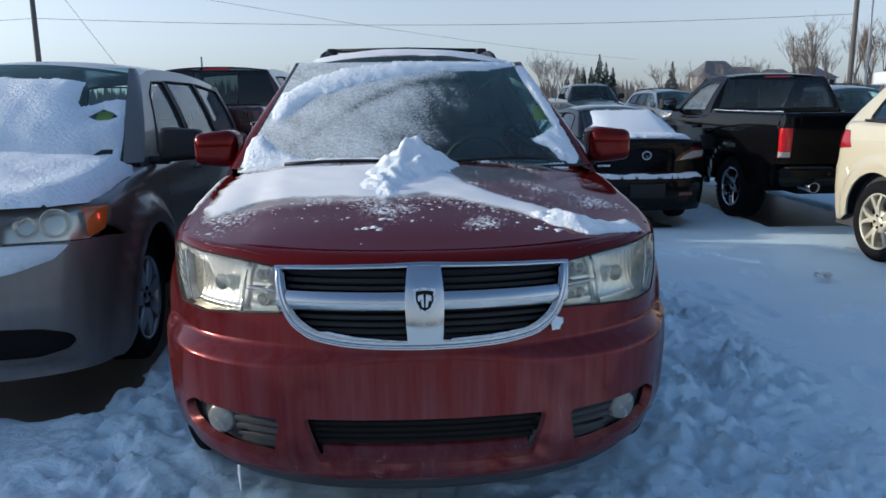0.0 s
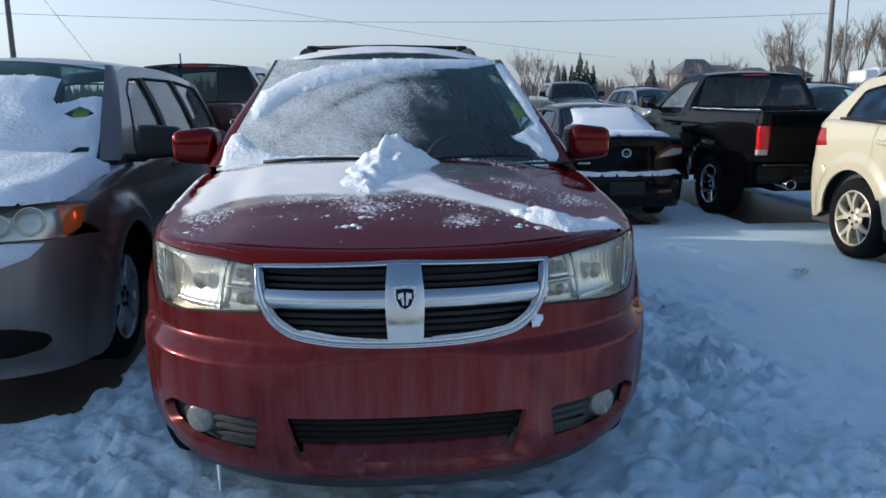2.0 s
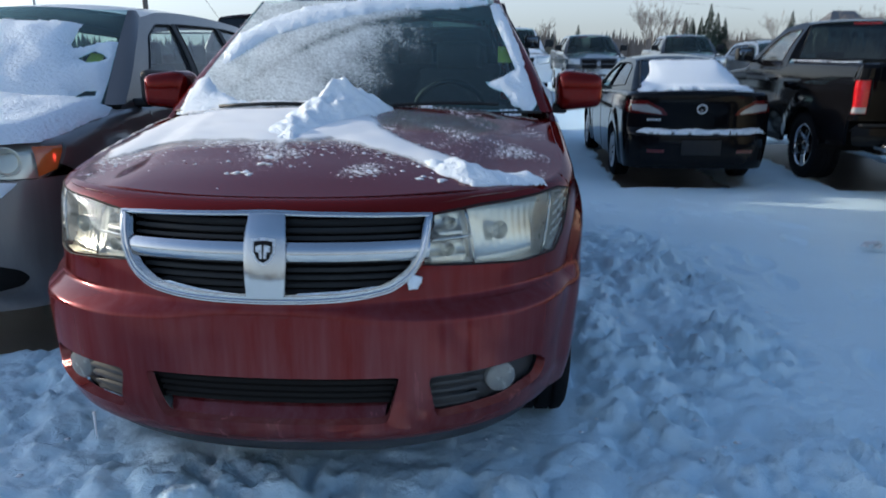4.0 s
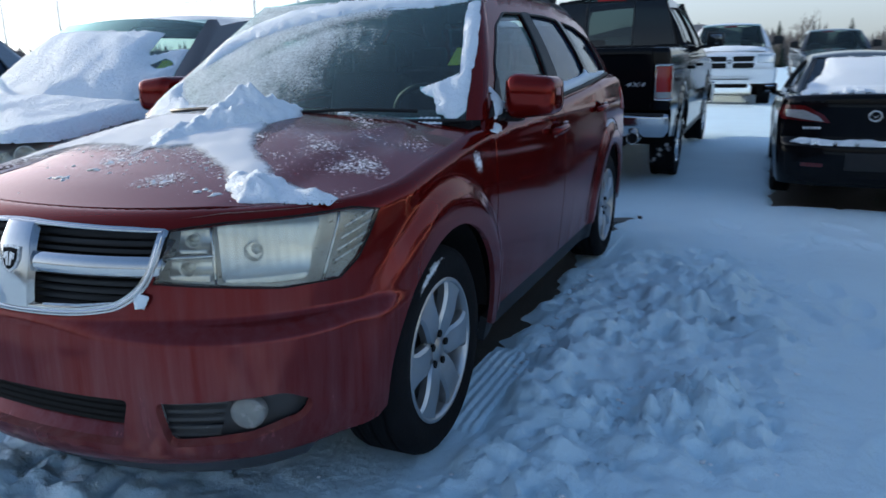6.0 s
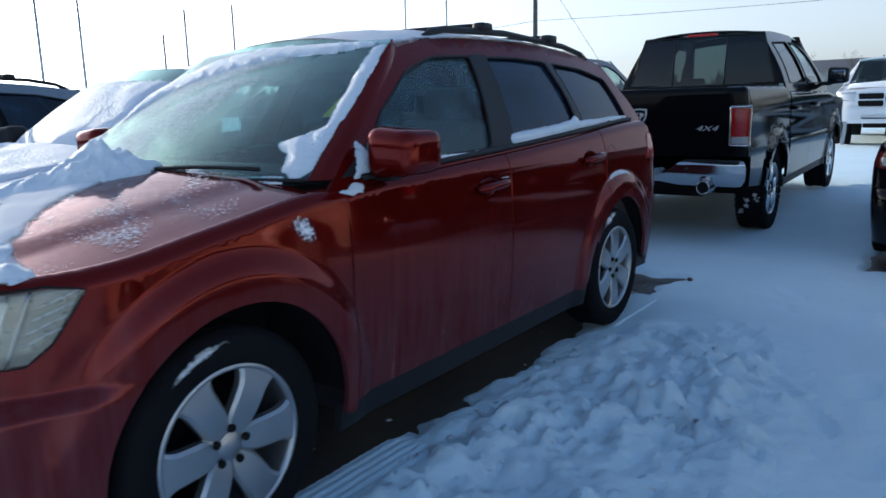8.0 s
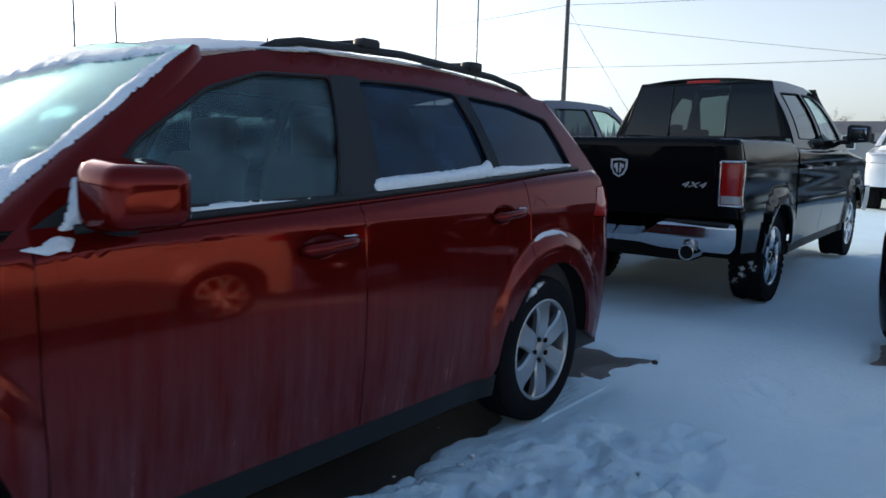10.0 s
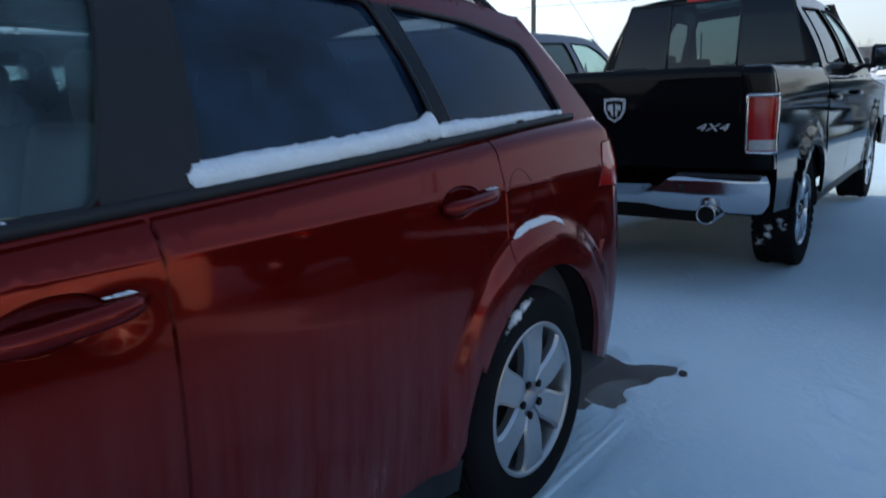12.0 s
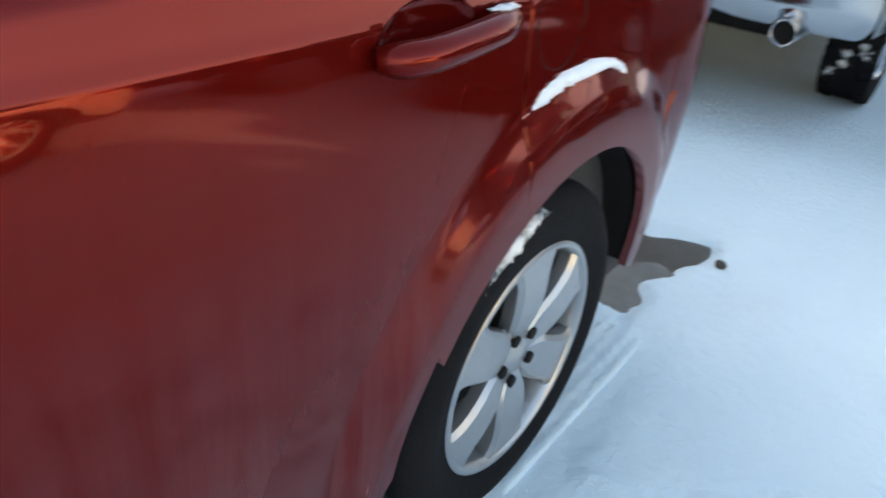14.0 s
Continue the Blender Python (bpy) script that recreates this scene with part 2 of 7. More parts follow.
PLASTIC = mat("black_plastic", (0.014, 0.015, 0.017), 0.55, 0, 0, 0.25, 12, bump=0.12, bscale=220, spec=0.3)
GREYPLASTIC = mat("grey_plastic", (0.032, 0.033, 0.036), 0.55, 0, 0, 0.25, 12, bump=0.12, bscale=220)
SEAM = mat("dark_seam", (0.008, 0.007, 0.007), 0.8, spec=0.2)
CLOTH = mat("seat_cloth", (0.045, 0.045, 0.05), 0.9, 0, 0, 0.2, 30, bump=0.3, bscale=300)
LINER = mat("cabin_liner", (0.04, 0.04, 0.042), 0.85, 0, 0, 0.2, 8)
LAMPGLASS = glass("lamp_lens", (0.95, 0.94, 0.88), 0.03, 0.16, (0.62, 0.60, 0.52))
SILVER = mat("silver_plastic", (0.62, 0.63, 0.65), 0.28, 0.35, 0.4, 0.08, 20)
REFLECTOR = mat("lamp_reflector", (0.72, 0.71, 0.67), 0.20, 0.7, 0, 0.1, 25, bump=0.06, bscale=45)
AMBER = mat("amber_lens", (0.50, 0.11, 0.02), 0.15, 0, 0.8, 0.15, 40)
REDLENS = mat("red_lens", (0.30, 0.006, 0.006), 0.15, 0, 0.35, 0.2, 40)
DARKLENS = mat("dark_red_lens", (0.085, 0.006, 0.006), 0.15, 0, 0.3, 0.2, 40)
HOUSING = mat("lamp_housing", (0.40, 0.39, 0.36), 0.3, 0.6, 0, 0.2, 20)
REDLIT = mat("lit_red_lens", (0.42, 0.008, 0.012), 0.2, 0, 0.3, 0.6, 30, emit=0.12)
CLEARLENS = mat("clear_lens", (0.20, 0.20, 0.19), 0.25, 0.1, 0.35, 0.3, 40, bump=0.1, bscale=30)
PALELENS = mat("pale_lens", (0.36, 0.36, 0.36), 0.2, 0.2, 0.5, 0.3, 40)
VENT = mat("vent_grey", (0.26, 0.27, 0.28), 0.6, 0, 0, 0.2, 20)
SCREEN = glass("windscreen_glass", (0.60, 0.78, 0.76), 0.02, 0.010, ice=2.6)
FRONTPANE = glass("front_pane_glass", (0.72, 0.83, 0.83), 0.03, 0.20)
# matt teal: frost, with light from beyond the pane painted in
SIDEPANE = glass("frosted_side_glass", (0.66, 0.82, 0.84), 0.03, 0.28, (0.24, 0.42, 0.47))
TRUCKPANE = glass("truck_pane_glass", (0.12, 0.145, 0.15), 0.03)
OUTERPANE = glass("dark_outer_glass", (0.05, 0.06, 0.065), 0.03)
# matt navy stands in for the blue sky mirrored in this glass
TINT = glass("privacy_glass", (0.05, 0.075, 0.10), 0.03, 0.22, (0.09, 0.20, 0.38))
SNOW = snow_material("snow", (0.86, 0.91, 0.95), 0.8, 42.0)
# cyan base: the blue of open shade is put into the snow's colour
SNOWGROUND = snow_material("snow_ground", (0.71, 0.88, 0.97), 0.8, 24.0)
FROST = frost_material("frost", 1.0, 0.86, 1.50, 75.0, 300.0, 0.25, (0.92, 0.95, 0.94))
THINSNOW = frost_material("thin_snow", 0.90, 1.10, 1.52, 14.0, 150.0, 0.0, (0.86, 0.86, 0.86))
POWDER = frost_material("snow_powder", 0.95, 1.17, 1.30, 75.0, 260.0, 0.0, (0.92, 0.93, 0.94))
HOODFROST = frost_material("hood_frost", 0.30, 1.05, 1.55, 6.0, 90.0, 0.0, (0.84, 0.82, 0.80))
YELLOW = mat("yellow_tag", (0.55, 0.50, 0.03), 0.5)


# ---- building helpers ----
def mesh_object(name, verts, faces, material, parent=None, label="", smooth=True, normals=None):
    me = bpy.data.meshes.new(name)
    me.from_pydata([tuple(v) for v in verts], [], [tuple(f) for f in faces])
    me.materials.append(material)
    if smooth:
        me.polygons.foreach_set("use_smooth", [True] * len(me.polygons))
    me.update()
    if normals is not None:
        me.normals_split_custom_set_from_vertices([tuple(n) for n in normals])
    ob = new(name, me)
    ob.parent = parent
    if label:
        tagged(ob, label)
    return ob


def part(name, bm, material, parent, label="", smooth=True):
    me = bpy.data.meshes.new(name)
    bm.to_mesh(me)
    bm.free()
    me.materials.append(material)
    if smooth:
        me.polygons.foreach_set("use_smooth", [True] * len(me.polygons))
    ob = new(name, me)
    ob.parent = parent
    if label:
        tagged(ob, label)
    return ob


def curve_of(xs, ys):
    """A smooth curve through points that does not overshoot."""
    x, y = np.array(xs, float), np.array(ys, float)
    h, m = np.diff(x), np.diff(y) / np.diff(x)
    d = np.zeros(len(x))
    for i in range(1, len(x) - 1):
        d[i] = 0 if m[i - 1] * m[i] <= 0 else 2 * m[i - 1] * m[i] / (m[i - 1] + m[i])
    d[0], d[-1] = m[0], m[-1]

    def f(q):
        q = np.clip(np.asarray(q, float), x[0], x[-1])
        i = np.clip(np.searchsorted(x, q) - 1, 0, len(h) - 1)
        t = (q - x[i]) / h[i]
        return (y[i] * (1 + 2 * t) * (1 - t) ** 2 + d[i] * h[i] * t * (1 - t) ** 2 + y[i + 1] * t * t * (3 - 2 * t) - d[i + 1] * h[i] * t * t * (1 - t))
    return f


def inside(pts, poly):
    px, py = pts[:, 0], pts[:, 1]
    got = np.zeros(len(pts), bool)
    for (x0, y0), (x1, y1) in zip(poly, np.roll(poly, -1, axis=0)):
        if y0 != y1:
            got ^= ((y0 > py) != (y1 > py)) & (px < (x1 - x0) * (py - y0) / (y1 - y0) + x0)
    return got


def dense(poly, h):
    out = []
    poly = [np.array(p, float) for p in poly]
    for a, b in zip(poly, poly[1:] + poly[:1]):
        n = max(1, int(np.ceil(np.linalg.norm(b - a) / h)))
        out += [a + (b - a) * k / n for k in range(n)]
    return np.array(out)


def rounded(poly, r, n=4):
    """A polygon with its corners rounded off."""
    out, poly = [], [np.array(p, float) for p in poly]
    for a, b, c in zip(poly[-1:] + poly[:-1], poly, poly[1:] + poly[:1]):
        la, lc = np.linalg.norm(a - b), np.linalg.norm(c - b)
        k = min(r, la * 0.45, lc * 0.45)
        p, q = b + (a - b) / la * k, b + (c - b) / lc * k
        out += [(1 - t) ** 2 * p + 2 * t * (1 - t) * b + t * t * q for t in np.linspace(0, 1, n + 1)]
    return [tuple(p) for p in out]


def tess(outer, holes=(), h=0.06, extra=(), dots=()):
    """Triangles of a flat outline with holes, fine enough to follow a curved surface."""
    loops = [dense(p, h) for p in (outer, *holes)]
    allb = np.concatenate(loops)
    lo, hi = loops[0].min(0), loops[0].max(0)
    gx, gy = np.meshgrid(np.arange(lo[0] + h / 2, hi[0], h), np.arange(lo[1] + h / 2, hi[1], h))
    grid = np.stack([gx.ravel(), gy.ravel()], 1)
    if len(extra):
        ex = np.array(extra)
        floor_z = {}
        for a, b in ex:
            floor_z[round(a, 4)] = min(b, floor_z.get(round(a, 4), 9))
        ks = np.array(sorted(floor_z))
        low = np.interp(grid[:, 0], ks, [floor_z[k] for k in ks], left=9, right=9)
        grid = np.concatenate([grid[grid[:, 1] < low - 0.012], ex])
        if len(dots):
            dt = np.array(dots)
            dt = dt[dt[:, 1] < np.interp(dt[:, 0], ks, [floor_z[k] for k in ks], left=9, right=9) - 0.008]
            clear = np.array([((dt - g) ** 2).sum(1).min() > 0.016 ** 2 for g in grid]) | (grid[:, 1] >= np.interp(grid[:, 0], ks, [floor_z[k] for k in ks], left=9, right=9) - 0.012)
            grid = np.concatenate([grid[clear], dt])
    ok = inside(grid, loops[0])
    for hole in loops[1:]:
        ok &= ~inside(grid, hole)
    grid = grid[ok]
    if len(grid):
        far = np.min(((grid[:, None, :] - allb[None, :, :]) ** 2).sum(-1), axis=1) > (0.3 * h) ** 2
        if len(extra):
            far |= np.min(((grid[:, None, :] - allb[None, :, :]) ** 2).sum(-1), axis=1) > (0.006) ** 2
        grid = grid[far]
    pts, edges, k = np.concatenate([allb, grid]), [], 0
    for loop in loops:
        n = len(loop)
        edges += [(k + i, k + (i + 1) % n) for i in range(n)]
        k += n
    vs, _, fs, *_ = delaunay_2d_cdt([Vector(p) for p in pts], edges, [], 0, 1e-6)
    vs = np.array([(v.x, v.y) for v in vs])
    tri = np.array([f for f in fs if len(f) == 3])
    cen = vs[tri].mean(1)
    ok = inside(cen, loops[0])
    for hole in loops[1:]:
        ok &= ~inside(cen, hole)
    tri = tri[ok]
    a, b, c = vs[tri[:, 0]], vs[tri[:, 1]], vs[tri[:, 2]]
    area = (b[:, 0] - a[:, 0]) * (c[:, 1] - a[:, 1]) - (b[:, 1] - a[:, 1]) * (c[:, 0] - a[:, 0])
    tri[area < 0] = tri[area < 0][:, ::-1]
    return vs, tri[np.abs(area) > 1e-9]


def sheet(name, to3d, outer, material, parent, holes=(), h=0.06, thick=0.012, flip=False, label="", extra=(), lift=0.0, dots=()):
    """A panel: a flat outline laid onto a curved surface, with its edges folded in by thick."""
    vs, tri = tess(outer, holes, h, extra, dots)
    p = np.asarray(to3d(vs[:, 0], vs[:, 1]), float)
    if flip:
        tri = tri[:, ::-1]
    fn = np.cross(p[tri[:, 1]] - p[tri[:, 0]], p[tri[:, 2]] - p[tri[:, 0]])
    vn = np.zeros_like(p)
    for k in range(3):
        np.add.at(vn, tri[:, k], fn)
    vn /= np.maximum(np.linalg.norm(vn, axis=1, keepdims=True), 1e-12)
    if lift:
        p = p + vn * lift
    # the surface's own normals keep the shading free of facets
    e = 0.004
    du = np.asarray(to3d(vs[:, 0] + e, vs[:, 1]), float) - np.asarray(to3d(vs[:, 0] - e, vs[:, 1]), float)
    dv = np.asarray(to3d(vs[:, 0], vs[:, 1]), float) - np.asarray(to3d(vs[:, 0], vs[:, 1] - e), float)
    an = np.cross(du, dv)
    an /= np.maximum(np.linalg.norm(an, axis=1, keepdims=True), 1e-12)
    if flip:
        an = -an
    bad = (an * vn).sum(1) < 0.2
    an[bad] = vn[bad]
    normals = list(an)
    faces = [tuple(f) for f in tri]
    verts = list(p)
    if thick:
        count = {}
        for f in tri:
            for a, b in ((f[0], f[1]), (f[1], f[2]), (f[2], f[0])):
                count[(a, b)] = count.get((a, b), 0) + 1
        top, bot = {}, {}
        for a, b in list(count):
            if (b, a) in count:
                continue
            for q in (a, b):
                if q not in top:
                    top[q] = len(verts)
                    verts.append(p[q] - vn[q] * thick * 0.12)
                    normals += [an[q], an[q]]
                    bot[q] = len(verts)
                    verts.append(p[q] - vn[q] * thick)
            faces += [(b, a, top[a], top[b]), (top[b], top[a], bot[a], bot[b])]
    return mesh_object(name, verts, faces, material, parent, label, normals=normals)


def box_bm(size, at=(0, 0, 0), bevel=0.0, segs=2, turn=None, bm=None):
    own = bmesh.new()
    bmesh.ops.create_cube(own, size=1.0)
    bmesh.ops.scale(own, vec=size, verts=own.verts)
    if bevel:
        bmesh.ops.bevel(own, geom=own.edges[:], offset=bevel, segments=segs, affect='EDGES', profile=0.6)
    if turn is not None:
        bmesh.ops.transform(own, matrix=turn, verts=own.verts)
    bmesh.ops.translate(own, vec=at, verts=own.verts)
    if bm is None:
        return own
    tmp = bpy.data.meshes.new("tmp")
    own.to_mesh(tmp)
    own.free()
    bm.from_mesh(tmp)
    bpy.data.meshes.remove(tmp)
    return bm


def tube(name, pts, radius, material, parent, sides=8, label="", closed=False, flat=1.0):
    """A round bar along points."""
    pts = [Vector(p) for p in pts]
    n, verts, faces = len(pts), [], []
    up = Vector((0, 0, 1))
    for i, p in enumerate(pts):
        a, b = (pts[(i - 1) % n], pts[(i + 1) % n]) if closed else (pts[max(i - 1, 0)], pts[min(i + 1, n - 1)])
        t = (b - a).normalized()
        u = t.cross(up) if abs(t.dot(up)) < 0.95 else t.cross(Vector((0, 1, 0)))
        u.normalize()
        v = u.cross(t)
        r = radius[i] if isinstance(radius, (list, tuple)) else radius
        verts += [p + r * (math.cos(k * 2 * math.pi / sides) * u + flat * math.sin(k * 2 * math.pi / sides) * v) for k in range(sides)]
    for i in range(n if closed else n - 1):
        j = (i + 1) % n
        faces += [(i * sides + k, i * sides + (k + 1) % sides, j * sides + (k + 1) % sides, j * sides + k) for k in range(sides)]
    if not closed:
        faces += [tuple(range(sides))[::-1], tuple(range((n - 1) * sides, n * sides))]
    return mesh_object(name, verts, faces, material, parent, label)


def lathe(name, profile, material, parent, n=40, label="", closed=False):
    """A turned shape about the x axis; profile: (x, radius)."""
    verts, faces, m = [], [], len(profile)
    for k in range(n):
        c, s = math.cos(2 * math.pi * k / n), math.sin(2 * math.pi * k / n)
        verts += [(x, r * c, r * s) for x, r in profile]
    for k in range(n):
        k2 = (k + 1) % n
        for i in range(m if closed else m - 1):
            j = (i + 1) % m
            faces.append((k * m + i, k * m + j, k2 * m + j, k2 * m + i))
    return mesh_object(name, verts, faces, material, parent, label)


def snow_pile(name, to3d, outer, parent, depth, h=0.03, seed=0.0, rough=0.5, label="", material=None, edge=0.05, holes=(), freq=9.0, power=0.85, flip=False, soften=2, ragged=0.22):
    """Lying snow on a surface: it thins out to nothing at a ragged edge."""
    rim = dense(outer, h * 1.0)
    c = rim.mean(0)
    fa, fb = min(14.0, 0.22 / h), min(40.0, 0.4 / h)
    wob = np.array([noise.noise((p[0] * fa + seed, p[1] * fa, seed)) + 0.6 * noise.noise((p[0] * fb + seed, p[1] * fb, seed)) for p in rim])
    d = rim - c
    d /= np.maximum(np.linalg.norm(d, axis=1, keepdims=True), 1e-9)
    rim = rim + d * (wob * edge * ragged)[:, None]
    vs, tri = tess(rim, holes, h)
    p = np.asarray(to3d(vs[:, 0], vs[:, 1]), float)
    if flip:
        tri = tri[:, ::-1]
    fn = np.cross(p[tri[:, 1]] - p[tri[:, 0]], p[tri[:, 2]] - p[tri[:, 0]])
    vn = np.zeros_like(p)
    for k in range(3):
        np.add.at(vn, tri[:, k], fn)
    vn /= np.maximum(np.linalg.norm(vn, axis=1, keepdims=True), 1e-12)
    bound = np.concatenate([rim] + [dense(q, h) for q in holes])
    dist = np.sqrt(np.min(((vs[:, None, :] - bound[None, :, :]) ** 2).sum(-1), axis=1))
    grow = np.clip(dist / edge, 0, 1) ** power
    lump = np.array([noise.fractal((q[0] * freq + seed, q[1] * freq, q[2] * freq), 1.0, 2.2, 4) for q in p])
    hh = depth * grow * np.clip(1 + rough * lump, 0.15, 2.5)
    for _ in range(soften):
        tot, cnt = hh.copy(), np.ones(len(hh))
        for a, b in ((0, 1), (1, 2), (2, 0)):
            np.add.at(tot, tri[:, a], hh[tri[:, b]])
            np.add.at(tot, tri[:, b], hh[tri[:, a]])
            np.add.at(cnt, tri[:, a], 1)
            np.add.at(cnt, tri[:, b], 1)
        hh = np.where(dist < 1e-4, 0, tot / cnt)
    q = p + vn * (hh[:, None] + 0.002) - vn * (0.004 * (dist < 1e-4))[:, None]
    ob = mesh_object(name, q, [tuple(f) for f in tri], material or SNOW, parent, label)
    veil = ob.data.attributes.new("veil", 'FLOAT', 'POINT')
    veil.data.foreach_set("value", (0.30 + 0.75 * np.clip(dist / edge, 0, 1)).tolist())
    return ob


# ---- vehicles: the common shell ----
class Skin:
    """The lower body of a vehicle: a plan outline, pushed in by a profile in front, at the side and behind. y runs from the nose to the tail."""

    def __init__(self, L, W, front_round, rear_round, front, side, rear, top, crown, fillet=0.05, arches=(), y0=0.0, taper=None, corner=0.0):
        (af, nf), (ar, nr) = front_round, rear_round
        th = np.linspace(0, math.pi / 2, 90)
        s1, c1 = np.sin(th), np.cos(th)
        fx, fy = W / 2 * s1 ** (2 / nf), af * (1 - c1 ** (2 / nf))
        rx, ry = W / 2 * s1 ** (2 / nr), L - ar * (1 - c1 ** (2 / nr))
        my = np.linspace(af, L - ar, 80)[1:-1]
        x, y = np.r_[fx, np.full(len(my), W / 2), rx[::-1]], np.r_[fy, my, ry[::-1]] + y0
        if taper:
            x = x * taper(y)
        step = np.hypot(np.diff(x), np.diff(y))
        keep = np.r_[True, step > 1e-6]
        x, y = x[keep], y[keep]
        self.s = np.r_[0, np.cumsum(np.hypot(np.diff(x), np.diff(y)))]
        tx, ty = np.gradient(x, self.s), np.gradient(y, self.s)
        n = np.hypot(tx, ty)
        self.x, self.y, self.nx, self.ny = x, y, ty / n, -tx / n
        self.nx[0], self.ny[0], self.nx[-1], self.ny[-1] = 0, -1, 0, 1
        self.front, self.side, self.rear, self.topy, self.crown, self.r, self.arches = front, side, rear, top, crown, fillet, arches
        self.half, self.corner = W / 2, corner
        zt = top(y)
        for _ in range(4):
            ex, ey, _ = self._at(self.s, zt + self.r, zt).T
            zt = self.H(ex, ey)
        self.zt = zt
        self.end = self.s[-1]

    def H(self, x, y):
        return self.topy(y) + self.crown(y) * np.clip(1 - (np.asarray(x) / (self.half - 0.06)) ** 2, 0, 1)

    def _at(self, s, z, zt, inset=0.0):
        a = np.abs(s)
        x, y = np.interp(a, self.s, self.x), np.interp(a, self.s, self.y)
        nx, ny = np.interp(a, self.s, self.nx), np.interp(a, self.s, self.ny)
        k = nx * nx + ny * ny
        wf, ws, wr = np.where(ny < 0, ny * ny, 0) / k, nx * nx / k, np.where(ny > 0, ny * ny, 0) / k
        th = np.clip((np.asarray(z, float) - (zt - self.r)) / self.r, 0, math.pi / 2)
        z = np.minimum(z, zt - self.r) + self.r * np.sin(th)
        d = wf * self.front(z) + ws * self.side(z) + wr * self.rear(z)
        if self.corner:
            d = d - 4 * wf * ws * self.corner * np.clip((0.672 - z) / 0.03, 0, 1) * np.clip((z - 0.18) / 0.2, 0, 1)
        for cy, cz, R, bulge in self.arches:
            rho = np.hypot(y - cy, z - cz)
            q = np.clip((rho - R - 0.065) / 0.105, 0, 1)
            d = d - ws * bulge * (1 - q * q * (3 - 2 * q)) * np.clip((z - cz + R * 0.9) / 0.2, 0, 1)
        d = d + self.r * (1 - np.cos(th)) + inset
        return np.stack([np.sign(s + 1e-12) * (x - nx * d), y - ny * d, z], -1)

    def P(self, s, z, inset=0.0):
        s, z = np.asarray(s, float), np.asarray(z, float)
        return self._at(s, z, np.interp(np.abs(s), self.s, self.zt), inset)

    def deep(self, inset):
        return lambda s, z: self.P(s, z, inset)

    def sx(self, x):
        k = np.argmax(self.x > self.x.max() * 0.999)
        return float(np.sign(x) * np.interp(abs(x), self.x[:k], self.s[:k]))

    def sr(self, x):
        k = len(self.x) - np.argmax(self.x[::-1] > self.x.max() * 0.9)
        return float(np.interp(-abs(x), -self.x[k:], self.s[k:]))

    def sy(self, y):
        return float(np.interp(y, self.y, self.s))

    def top(self, s):
        return float(np.interp(abs(s), self.s, self.zt)) + (math.pi / 2 - 1) * self.r

    def rows(self, s0, s1, step=0.045):
        """Extra points that round the upper edge off."""
        out = []
        for q in np.arange(min(s0, s1), max(s0, s1), step):
            zt = self.top(q)
            out += [(q, zt - self.r * k) for k in (0.22, 0.48, 0.74, 1.0, 1.28, 1.57)]
        return out

    def flare(self, cy, cz, R, a0, a1):
        """Points that follow the flare round a wheel arch."""
        return [p for d in (0.03, 0.05, 0.07, 0.09, 0.11, 0.13, 0.15, 0.17, 0.19) for p in self.arch(cy, cz, R + d, a0, a1, int(abs(a1 - a0) / 2.6))]

    def topline(self, s0, s1, step=0.05):
        n = max(2, int(abs(s1 - s0) / step))
        return [(q, self.top(q)) for q in np.linspace(s0, s1, n + 1)]

    def arch(self, cy, cz, R, a0, a1, n=18):
        """Points of a wheel arch from angle a0 to a1, in degrees from the tail's side."""
        return [(self.sy(cy + R * math.cos(radians(a))), cz + R * math.sin(radians(a))) for a in np.linspace(a0, a1, n)]


def flip_s(poly):
    return [(-s, z) for s, z in poly]


